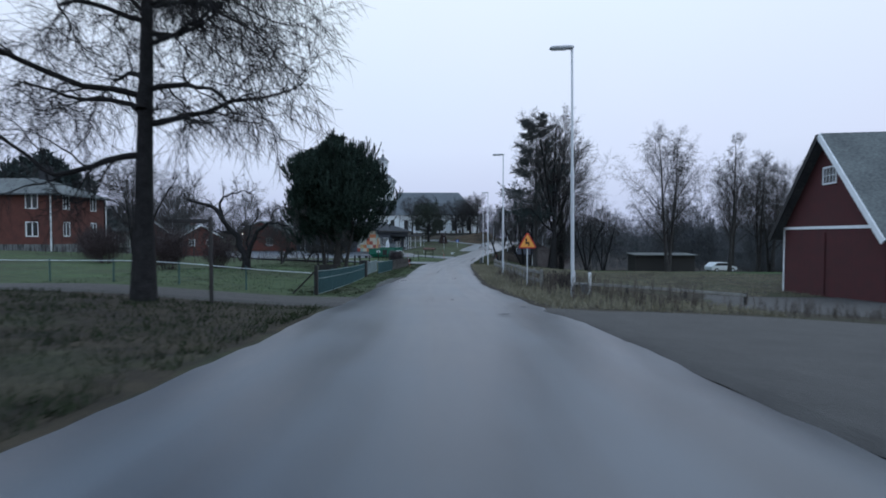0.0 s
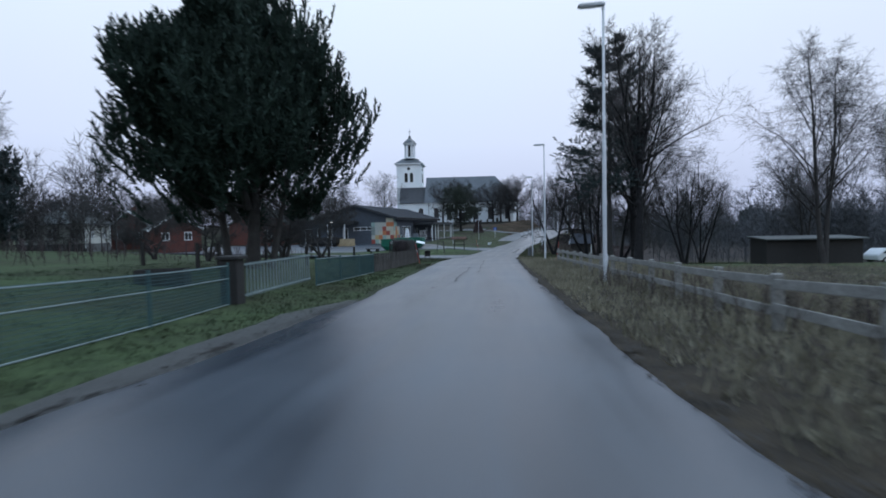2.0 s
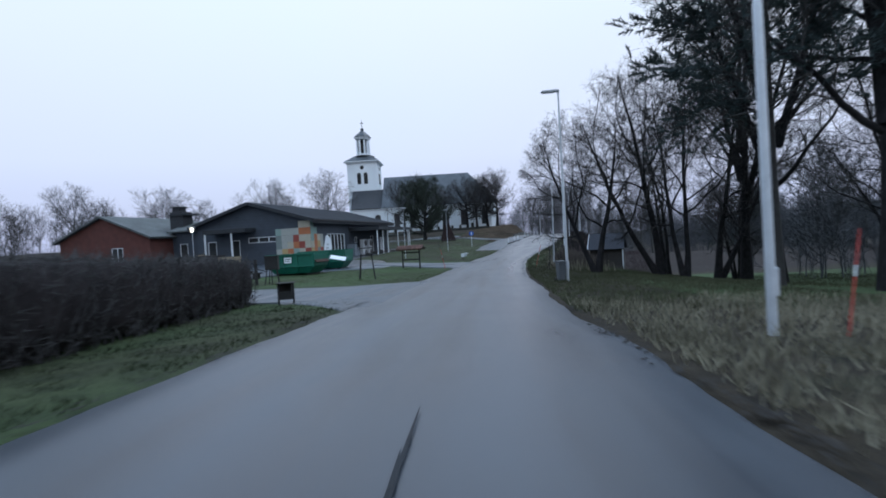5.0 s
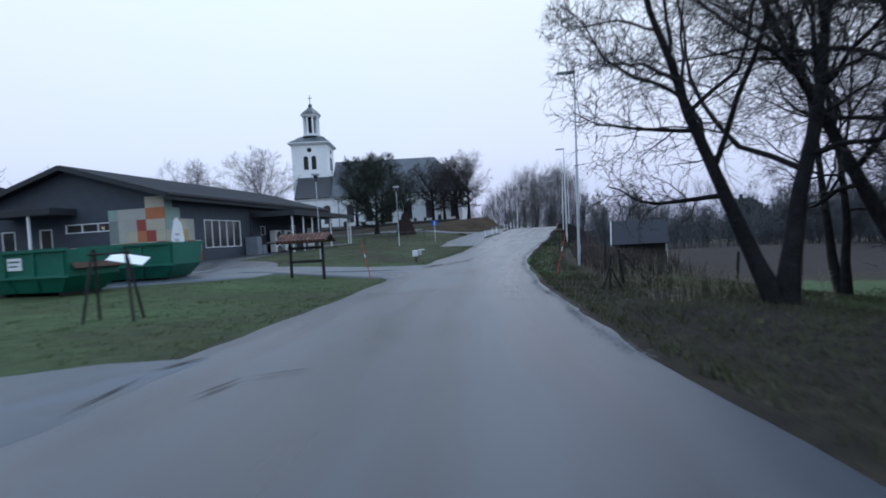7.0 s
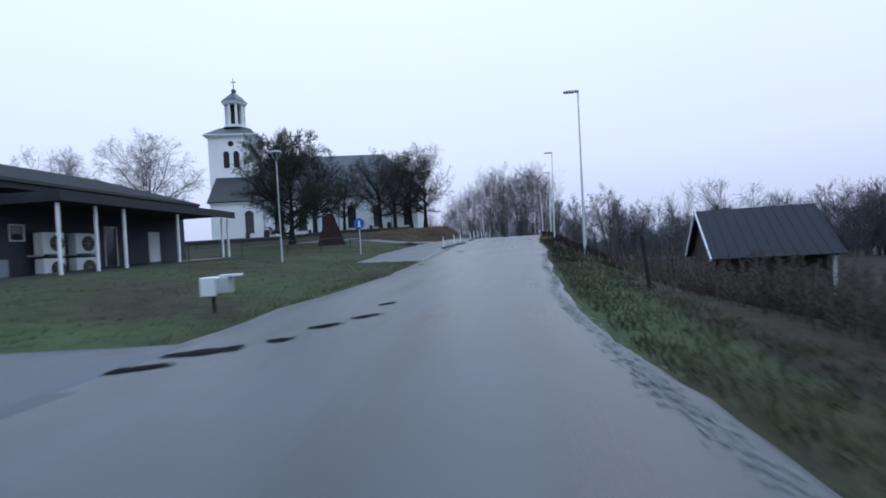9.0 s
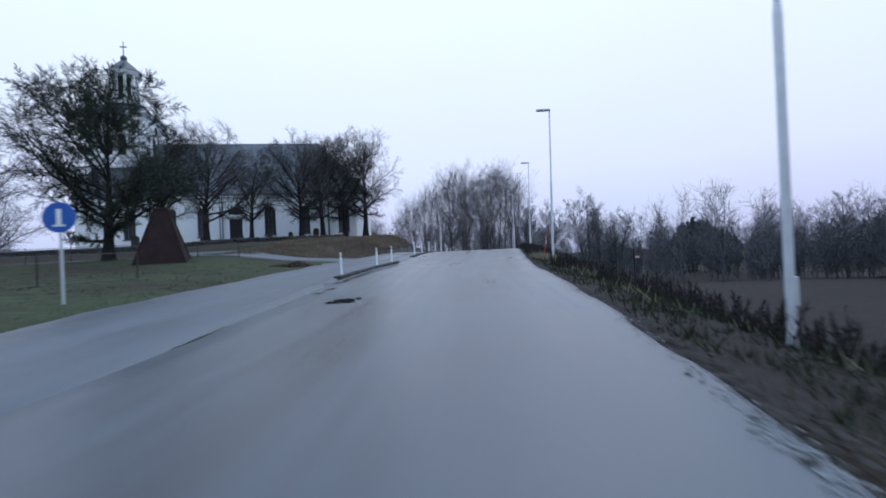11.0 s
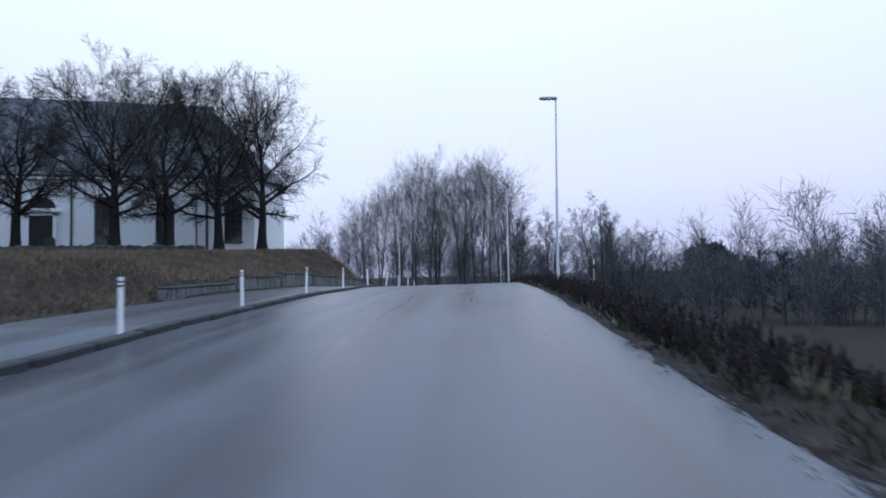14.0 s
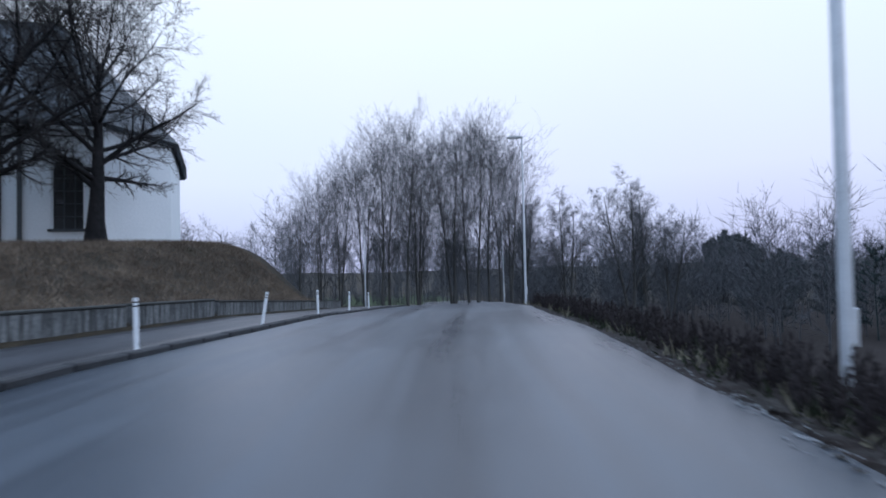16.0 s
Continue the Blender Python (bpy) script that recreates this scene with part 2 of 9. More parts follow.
M_BARK = mat("dark_bark", (0.015, 0.015, 0.015), (0.055, 0.052, 0.050), 4, 0.95, 0.9, 35)
M_BARK_WET = mat("rain_black_bark", (0.009, 0.009, 0.010), (0.034, 0.032, 0.033), 4, 0.9, 0.9, 35, spec=0.12)
M_BARK_GREY = mat("grey_bark", (0.03, 0.03, 0.028), (0.10, 0.096, 0.088), 4, 0.95, 0.9, 30)
M_BIRCH = mat("birch_bark", (0.010, 0.009, 0.009), (0.055, 0.050, 0.048), 1.2, 0.9, 0.6, 14)
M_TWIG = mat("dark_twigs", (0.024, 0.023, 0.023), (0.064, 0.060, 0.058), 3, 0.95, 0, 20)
# Paler, bluer twigs for far trees: distance haze is put into the colour.
M_TWIG_HAZE = mat("hazed_grey_twigs", (0.050, 0.052, 0.057), (0.115, 0.115, 0.122), 3, 0.95, 0, 20)
M_TWIG_RED = mat("purple_brown_twigs", (0.022, 0.015, 0.016), (0.058, 0.038, 0.038), 3, 0.95, 0, 20)
M_PINE = mat("pine_needles", (0.010, 0.019, 0.015), (0.032, 0.052, 0.038), 2.5, 0.85, 0, 20, spec=0.2)
M_SPRUCE = mat("spruce_needles", (0.022, 0.032, 0.032), (0.060, 0.076, 0.074), 2.5, 0.9, 0, 20, spec=0.2)
M_IVY = mat("dark_green_leaves", (0.020, 0.026, 0.019), (0.052, 0.062, 0.046), 2.5, 0.8, 0, 20, spec=0.2)
M_GRASS = mat("green_grass_blades", (0.035, 0.058, 0.020), (0.11, 0.14, 0.052), 0.5, 0.9, 0, 9, spec=0.2)
M_STRAW = mat("withered_grass_blades", (0.085, 0.076, 0.052), (0.31, 0.275, 0.19), 0.5, 0.95, 0, 9, spec=0.2)
M_BROWNGRASS = mat("brown_dead_grass_blades", (0.070, 0.052, 0.040), (0.235, 0.180, 0.130), 0.5, 0.95, 0, 9, spec=0.2)
M_WEED = mat("dead_weed_stalks", (0.030, 0.025, 0.023), (0.105, 0.084, 0.068), 1.5, 0.95, 0, 20, spec=0.2)
M_STEEL = mat("galvanised_steel", (0.52, 0.53, 0.55), (0.70, 0.71, 0.73), 3, 0.45, 0.1, 60, 0.35)
M_LAMPHEAD = mat("grey_lamp_housing", (0.36, 0.37, 0.38), (0.50, 0.51, 0.52), 3, 0.5, 0.1, 50)
M_LENS = mat("frosted_lamp_lens", (0.55, 0.56, 0.56), (0.68, 0.69, 0.69), 3, 0.3, 0, 50)
M_WHITE = mat("white_paint", (0.70, 0.70, 0.70), (0.82, 0.82, 0.82), 1.2, 0.6, 0.15, 25)
M_PLASTER = mat("white_lime_plaster", (0.74, 0.75, 0.75), (0.86, 0.86, 0.85), 0.25, 0.9, 0.25, 9)
M_SLATE = mat("dark_slate_roof", (0.052, 0.061, 0.070), (0.105, 0.118, 0.132), 0.4, 0.7, 0.5, 6)
M_COPPER = mat("dark_sheet_metal", (0.045, 0.050, 0.055), (0.10, 0.11, 0.115), 0.8, 0.5, 0.2, 10, 0.3)
M_DARKWIN = glass("window_glass")
M_GREYWOOD = planks("dark_blue_grey_boards", (0.036, 0.044, 0.058), (0.062, 0.074, 0.094), 0.16, "Z")
M_GREYDK = planks("charcoal_boards", (0.018, 0.020, 0.024), (0.036, 0.040, 0.046), 0.16, "Z")
M_FELT = mat("black_roof_felt", (0.012, 0.014, 0.018), (0.030, 0.034, 0.041), 0.5, 0.95, 0.4, 12, spec=0.15)
M_REDBRICK = mat("red_brick_wall", (0.070, 0.024, 0.019), (0.13, 0.045, 0.035), 1.5, 0.9, 0.4, 16)
M_REDBOARD = planks("falu_red_boards", (0.042, 0.010, 0.012), (0.080, 0.018, 0.020), 0.18, "X", 0.9)
M_TILEROOF = mat("brown_tile_roof", (0.07, 0.036, 0.028), (0.16, 0.080, 0.060), 2.0, 0.85, 0.6, 14, per_piece=0.3)
M_GREYROOF = mat("weathered_grey_roof", (0.040, 0.044, 0.046), (0.13, 0.14, 0.135), 0.5, 0.85, 0.5, 7)
M_BLUEROOF = mat("blue_black_steel_roof", (0.010, 0.013, 0.020), (0.022, 0.027, 0.038), 0.6, 0.75, 0.2, 20, spec=0.3)
M_GREEN = mat("green_container_paint", (0.004, 0.085, 0.055), (0.012, 0.14, 0.092), 0.8, 0.5, 0.2, 14)
M_GREENDK = mat("blue_green_fence_mesh", (0.020, 0.060, 0.066), (0.038, 0.092, 0.098), 2, 0.7, 0, 20)
M_RUST = mat("rusty_inner_steel", (0.03, 0.018, 0.014), (0.085, 0.045, 0.032), 2, 0.9, 0.5, 18)
M_RAWWOOD = mat("weathered_grey_wood", (0.11, 0.105, 0.095), (0.27, 0.26, 0.235), 2.0, 0.9, 0.6, 22)
M_NEWWOOD = mat("pale_new_timber", (0.27, 0.20, 0.115), (0.46, 0.36, 0.22), 2.0, 0.8, 0.4, 18)
M_BLACKWOOD = mat("black_stained_wood", (0.010, 0.010, 0.010), (0.026, 0.025, 0.025), 3.0, 0.85, 0.5, 22)
M_BINGREY = mat("grey_bin_plastic", (0.060, 0.068, 0.076), (0.10, 0.11, 0.12), 1.5, 0.5, 0.15, 30)
M_BLACK = mat("black_plastic", (0.010, 0.010, 0.011), (0.024, 0.024, 0.026), 3, 0.5, 0.1, 30)
M_SIGNYEL = mat("warm_yellow_sign_face", (0.72, 0.30, 0.045), (0.80, 0.36, 0.06), 3, 0.45, 0, 20)
M_SIGNRED = mat("red_sign_border", (0.42, 0.022, 0.016), (0.52, 0.032, 0.022), 3, 0.45, 0, 20)
M_BLUE = mat("blue_sign_face", (0.008, 0.075, 0.34), (0.014, 0.10, 0.42), 3, 0.45, 0, 20)
M_REDSTICK = mat("red_snow_stake", (0.40, 0.035, 0.025), (0.55, 0.060, 0.045), 3, 0.6, 0, 20)
M_CONCRETE = stained("weathered_concrete", (0.075, 0.078, 0.080), (0.225, 0.225, 0.22), (0.028, 0.030, 0.030))
M_KERB = mat("dark_granite_kerb", (0.011, 0.012, 0.014), (0.036, 0.038, 0.042), 1.5, 0.85, 0.6, 18)
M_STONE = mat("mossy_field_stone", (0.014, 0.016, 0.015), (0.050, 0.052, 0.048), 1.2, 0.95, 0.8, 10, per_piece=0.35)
M_REDBROWN = mat("red_brown_boards", (0.014, 0.010, 0.010), (0.034, 0.021, 0.019), 1.5, 0.9, 0.4, 15, spec=0.15)
M_HUT = mat("dark_brown_hut_wall", (0.022, 0.019, 0.017), (0.045, 0.040, 0.036), 1.5, 0.9, 0.4, 15)
M_CREAM = mat("pale_facade", (0.45, 0.44, 0.40), (0.6, 0.58, 0.53), 0.8, 0.9, 0.3, 10)
M_CABINET = mat("grey_blue_cabinet_steel", (0.16, 0.18, 0.20), (0.24, 0.26, 0.29), 1.0, 0.5, 0.1, 20)
M_RAILDK = mat("dull_dark_fence_rail", (0.05, 0.05, 0.05), (0.11, 0.11, 0.11), 2, 0.7, 0.1, 30)
M_LAMPGLASS = glass("clear_lamp_glass")
M_FENCERAIL = mat("pale_green_fence_rail", (0.12, 0.16, 0.16), (0.22, 0.26, 0.26), 2, 0.7, 0.1, 30)
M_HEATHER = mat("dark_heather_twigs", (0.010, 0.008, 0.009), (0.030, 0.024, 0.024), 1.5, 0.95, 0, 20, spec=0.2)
M_DARKGRASS = mat("dark_wet_grass_blades", (0.010, 0.015, 0.008), (0.034, 0.044, 0.020), 0.6, 0.95, 0, 9, spec=0.2)
M_DULLGRASS = mat("dull_green_grass_blades", (0.040, 0.043, 0.022), (0.100, 0.105, 0.058), 0.5, 0.9, 0, 9, spec=0.2)
M_REED = mat("grey_brown_reed_screen", (0.035, 0.032, 0.030), (0.085, 0.078, 0.072), 1.0, 0.95, 0.4, 16)
M_SHOULDER = mat("trodden_gravel_shoulder", (0.022, 0.023, 0.022), (0.060, 0.060, 0.056), 1.2, 0.85, 0.7, 40)
M_GLOW = glow("lit_lamp_glass", (1.0, 0.80, 0.55), 9.0)
M_DIRT = mat("wet_black_dirt", (0.012, 0.011, 0.010), (0.045, 0.040, 0.036), 3, 0.9, 0.6, 25, spec=0.2)
M_LEAFMULCH = mat("brown_leaf_litter", (0.03, 0.02, 0.014), (0.11, 0.07, 0.045), 3, 0.95, 0.8, 25)

# ---------------------------------------------------------------- mesh helpers
def link(name, me, material, parent=None, label=""):
    ob = new(name, me)
    if material and not me.materials:
        me.materials.append(material)
    if parent is not None:
        ob.parent = parent
    if label:
        ob["label"] = label
    return ob


def part(name, bm, material, parent, label=""):
    """One bmesh as one mesh object under a thing or a part."""
    me = bpy.data.meshes.new(name)
    bm.normal_update()
    bm.to_mesh(me)
    bm.free()
    return link(name, me, material, parent, label)


def thing(name, m, label, category, group="", kind=""):
    e = new(name)
    e.matrix_world = m
    e.empty_display_size = 0.2
    return tagged(e, label, category, group, kind)


def box(bm, x0, x1, y0, y1, z0, z1, bevel=0.0, m=None):
    ret = bmesh.ops.create_cube(bm, size=1.0)
    vs = ret["verts"]
    for v in vs:
        v.co = Vector((x0 + (v.co.x + 0.5) * (x1 - x0), y0 + (v.co.y + 0.5) * (y1 - y0), z0 + (v.co.z + 0.5) * (z1 - z0)))
    if bevel:
        es = list({e for v in vs for e in v.link_edges})
        out = bmesh.ops.bevel(bm, geom=es, offset=bevel, segments=1, affect='EDGES')
        vs = list({v for f in out["faces"] for v in f.verts} | {v for v in vs if v.is_valid})
    if m is not None:
        for v in vs:
            v.co = m @ v.co
    return vs


def boxes(*dims, bevel=0.0):
    bm = bmesh.new()
    for d in dims:
        box(bm, *d, bevel=bevel)
    return bm


def rod(bm, a, b, r0, r1=None, sides=8):
    a, b = Vector(a), Vector(b)
    r1 = r0 if r1 is None else r1
    q = (b - a).to_track_quat('Z', 'Y').to_matrix()
    lo, hi = [], []
    for i in range(sides):
        c = Vector((math.cos(2 * math.pi * i / sides), math.sin(2 * math.pi * i / sides), 0))
        lo.append(bm.verts.new(a + q @ (c * r0)))
        hi.append(bm.verts.new(b + q @ (c * r1)))
    for i in range(sides):
        j = (i + 1) % sides
        bm.faces.new((lo[i], lo[j], hi[j], hi[i]))
    bm.faces.new(lo[::-1])
    bm.faces.new(hi)


def prism(bm, pts, axis, lo, hi):
    """Extrudes a flat outline (list of 2D points) along an axis from lo to hi."""
    def co(p, h):
        return {"x": (h, p[0], p[1]), "y": (p[0], h, p[1]), "z": (p[0], p[1], h)}[axis]
    a = [bm.verts.new(co(p, lo)) for p in pts]
    b = [bm.verts.new(co(p, hi)) for p in pts]
    n = len(pts)
    fs = [bm.faces.new(a), bm.faces.new(b[::-1])]
    for i in range(n):
        fs.append(bm.faces.new((a[i], b[i], b[(i + 1) % n], a[(i + 1) % n])))
    bmesh.ops.recalc_face_normals(bm, faces=fs)


def wall_bm(length, z0, z1, thick, holes, arch=False):
    """A wall along x from 0 to length, its outer face at y = 0, with openings (x0, x1, za, zb) through it."""
    bm = bmesh.new()
    xs = sorted({0.0, length, *[h[0] for h in holes], *[h[1] for h in holes]})
    zs = sorted({z0, z1, *[h[2] for h in holes], *[h[3] for h in holes]})
    for i in range(len(xs) - 1):
        run = None
        for k in range(len(zs) - 1):
            cx, cz = (xs[i] + xs[i + 1]) / 2, (zs[k] + zs[k + 1]) / 2
            solid = not any(h[0] < cx < h[1] and h[2] < cz < h[3] for h in holes)
            if solid:
                run = [zs[k], zs[k + 1]] if run is None else [run[0], zs[k + 1]]
            if run is not None and (not solid or k == len(zs) - 2):
                box(bm, xs[i], xs[i + 1], 0, thick, run[0], run[1])
                run = None
    bmesh.ops.remove_doubles(bm, verts=bm.verts[:], dist=0.0005)
    if arch:
        for h in holes:
            r, n = (h[1] - h[0]) / 2, 10
            for k in range(n):
                xa, xb = -r + 2 * r * k / n, -r + 2 * r * (k + 1) / n
                xm = min(abs(xa), abs(xb))
                top = h[3] - r + math.sqrt(max(r * r - xm * xm, 0))
                if h[3] - top > 0.01:
                    box(bm, h[0] + r + xa, h[0] + r + xb, 0.002, thick, top, h[3])
    return bm


def np_mesh(name, verts, faces):
    """A mesh from arrays: verts (n, 3), faces a list of index arrays (m, 3) or (m, 4)."""
    me = bpy.data.meshes.new(name)
    verts = np.asarray(verts, dtype=np.float32)
    me.vertices.add(len(verts))
    me.vertices.foreach_set("co", verts.ravel())
    idx = np.concatenate([f.ravel() for f in faces]).astype(np.int32)
    sizes = np.concatenate([np.full(len(f), f.shape[1], dtype=np.int32) for f in faces])
    starts = np.concatenate([[0], np.cumsum(sizes)[:-1]]).astype(np.int32)
    me.loops.add(len(idx))
    me.loops.foreach_set("vertex_index", idx)
    me.polygons.add(len(sizes))
    me.polygons.foreach_set("loop_start", starts)
    me.update(calc_edges=True)
    return me


class Soup:
    """Collects arrays of verts and faces for one mesh."""

    def __init__(self):
        self.v, self.f, self.n = [], [], 0

    def add(self, v, faces):
        v = np.asarray(v, dtype=float).reshape(-1, 3)
        self.v.append(v)
        for f in faces:
            self.f.append(np.asarray(f) + self.n)
        self.n += len(v)

    def mesh(self, name):
        return np_mesh(name, np.concatenate(self.v), self.f)


def tubes(soup, P, R, sides):
    """Tapered tubes along polylines P (n, k, 3) with radii R (n, k)."""
    n, k, _ = P.shape
    T = np.gradient(P, axis=1)
    T /= np.linalg.norm(T, axis=2, keepdims=True) + 1e-9
    ref = np.where(np.abs(T[:, :1, 2:]) > 0.8, np.array([[[1.0, 0, 0]]]), np.array([[[0, 0, 1.0]]]))
    U = np.cross(T, ref)
    U /= np.linalg.norm(U, axis=2, keepdims=True) + 1e-9
    V = np.cross(T, U)
    a = np.arange(sides) * 2 * np.pi / sides
    ring = P[:, :, None] + R[:, :, None, None] * (np.cos(a)[None, None, :, None] * U[:, :, None] + np.sin(a)[None, None, :, None] * V[:, :, None])
    base = np.arange(n)[:, None, None] * k * sides + np.arange(k - 1)[None, :, None] * sides
    s = np.arange(sides)[None, None]
    s2 = (s + 1) % sides
    q = np.stack([base + s, base + s2, base + sides + s2, base + sides + s], axis=-1).reshape(-1, 4)
    soup.add(ring, [q])


def spikes(soup, A, B, W):
    """Thin three-sided spikes from A to B, W wide at the foot."""
    n = len(A)
    T = B - A
    T = T / (np.linalg.norm(T, axis=1, keepdims=True) + 1e-9)
    ref = np.where(np.abs(T[:, 2:]) > 0.8, np.array([[1.0, 0, 0]]), np.array([[0, 0, 1.0]]))
    U = np.cross(T, ref)
    U /= np.linalg.norm(U, axis=1, keepdims=True) + 1e-9
    V = np.cross(T, U)
    W = np.broadcast_to(np.asarray(W, dtype=float), (n,))[:, None]
    a = [0, 2 * np.pi / 3, 4 * np.pi / 3]
    v = np.stack([A + W * (math.cos(x) * U + math.sin(x) * V) for x in a] + [B], axis=1)
    b = np.arange(n)[:, None] * 4
    f = np.concatenate([b + np.array([[0, 1, 3]]), b + np.array([[1, 2, 3]]), b + np.array([[2, 0, 3]])])
    soup.add(v, [f])


def flat_blades(soup, A, B, W, seed=3):
    """Flat pointed blades from A to B, W wide at the foot, each turned its own way."""
    n = len(A)
    T = B - A
    side = np.cross(T, np.random.default_rng(seed).normal(0, 1, (n, 3)))
    side /= np.linalg.norm(side, axis=1, keepdims=True) + 1e-9
    W = np.broadcast_to(np.asarray(W, dtype=float), (n,))[:, None]
    v = np.stack([A - W * side, A + W * side, B], axis=1)
    soup.add(v, [np.arange(n)[:, None] * 3 + np.array([[0, 1, 2]])])


# ---------------------------------------------------------------- the lie of the land
def smooth(x, a, b):
    t = np.clip((np.asarray(x, dtype=float) - a) / (b - a), 0, 1)
    return t * t * (3 - 2 * t)


ROAD_Y = np.array([-60, 0, 10, 20, 30, 40, 50, 60, 70, 80, 90, 100, 110, 120, 130, 140, 150, 157, 165, 175, 190, 215, 260, 1500])
ROAD_Z = np.array([2.4, 0.0, -.47, -1.04, -1.48, -1.79, -2.09, -2.39, -2.81, -3.13, -3.37, -3.24, -2.92, -2.6, -2.23, -1.8, -1.35, -1.16, -1.12, -1.45, -2.4, -4.2, -7, -12])
LEFT_Y = np.array([-60, 6, 14, 21.5, 28, 34, 40, 50, 57, 65.5, 82, 91, 93.6, 95.5, 104, 110, 120, 131, 136, 140, 146, 151, 157, 165, 170, 180, 200, 230, 260])
LEFT_X = np.array([-3.0, -2.9, -2.95, -3.1, -2.95, -2.55, -2.65, -2.6, -2.6, -2.2, -.9, .15, .80, .75, 3.0, 5.0, 7.2, 9.3, 10.8, 12.3, 13.9, 15.25, 16.95, 19.4, 21.0, 24.2, 30, 38, 44])
RIGHT_Y = np.array([-60, 6, 11, 22, 25, 38, 52, 65, 75, 80, 87, 90, 99, 104, 113, 123, 132, 136, 149, 154, 161, 165, 180, 200, 230, 260])
RIGHT_X = np.array([2.9, 2.9, 2.75, 2.3, 2.15, 2.4, 2.9, 3.5, 4.5, 4.9, 5.7, 6.1, 7.4, 8.6, 11.3, 14.5, 17, 18.1, 22.3, 24, 26.2, 27.4, 32, 38, 47, 54])


def road_l(y):
    return np.interp(y, LEFT_Y, LEFT_X)


def road_r(y):
    return np.interp(y, RIGHT_Y, RIGHT_X)


def road_mid(y):
    return (road_l(y) + road_r(y)) / 2


FIELD_Y = np.array([-60, 0, 36, 70, 86, 100, 115, 130, 150, 200, 260])
FIELD_D = np.array([-.6, -.7, -1.0, -.9, -1.5, -2.6, -3.8, -4.8, -5.6, -5.5, -3.0])
LAWN_Y = np.array([-60, 0, 18, 28, 45, 60, 72, 82, 95, 105, 120, 140])
LAWN_D = np.array([.4, .4, .45, .7, .65, .3, .1, .25, .35, .45, .35, .3])


def height(x, y):
    """The ground's height, road bed included."""
    x, y = np.asarray(x, dtype=float), np.asarray(y, dtype=float)
    z = np.interp(y, ROAD_Y, ROAD_Z)
    right = x - road_r(y)
    left = road_l(y) - x
    fast = smooth(y, 92, 112)
    fall = np.interp(y, FIELD_Y, FIELD_D)
    d_r = smooth(right, 0.6, 18 - 8 * fast) * fall - 0.08 * smooth(right, 0.0, 0.8) + smooth(right, 14, 120) * (-2.0) * smooth(y, 40, 120)
    d_l = smooth(left, 0.4, 9) * np.interp(y, LAWN_Y, LAWN_D) + smooth(left, 12, 42) * 1.2 * (1 - smooth(y, 70, 88))
    z = z + np.where(right > 0, d_r, 0) + np.where(left > 0, d_l, 0)
    # the churchyard hill
    edge = np.interp(x, [-80, -30, -8, 4, 12, 40], [166, 160, 158, 150, 148, 148])
    side = np.interp(y, [120, 150, 158, 166, 180, 190, 200, 216, 240], [2.0, 4.0, 4.6, 5.4, 5.0, 5.0, 7.5, 16.0, 18.0])
    hill = smooth(y, edge - 4, edge + 11) * smooth(left, side - 1.0, side + 5.5) * (1 - smooth(y, 196, 226))
    crest = np.interp(y, [150, 155, 160, 165, 170, 178, 187, 194], [0.1, 0.28, 0.48, 0.70, 0.95, 1.30, 1.80, 2.05]) - 0.5 * smooth(-x, 0, 14) * (1 - smooth(y, 171, 180))
    z = z + hill * (crest - z)
    step = 0.55 * smooth(y, 155, 157) * (1 - smooth(y, 186, 190)) * smooth(left, 3.25, 3.7) * (1 - smooth(left, 5.5, 9))
    z = z + step
    bank = smooth(y, 138, 146) * (1 - smooth(y, 146, 166)) * smooth(left, 7, 12)
    z = z + 0.35 * bank * (1 - hill)
    return z


def at_ground(x, y, rz=0.0, dz=0.0, s=1.0):
    return pose(x, y, float(height(x, y)) + dz, 0, 0, rz) @ Matrix.Scale(s, 4)


# ---------------------------------------------------------------- ground, road and paved areas
def stretch(a, b, n, p):
    t = np.linspace(0, 1, n)
    return a + (b - a) * t ** p


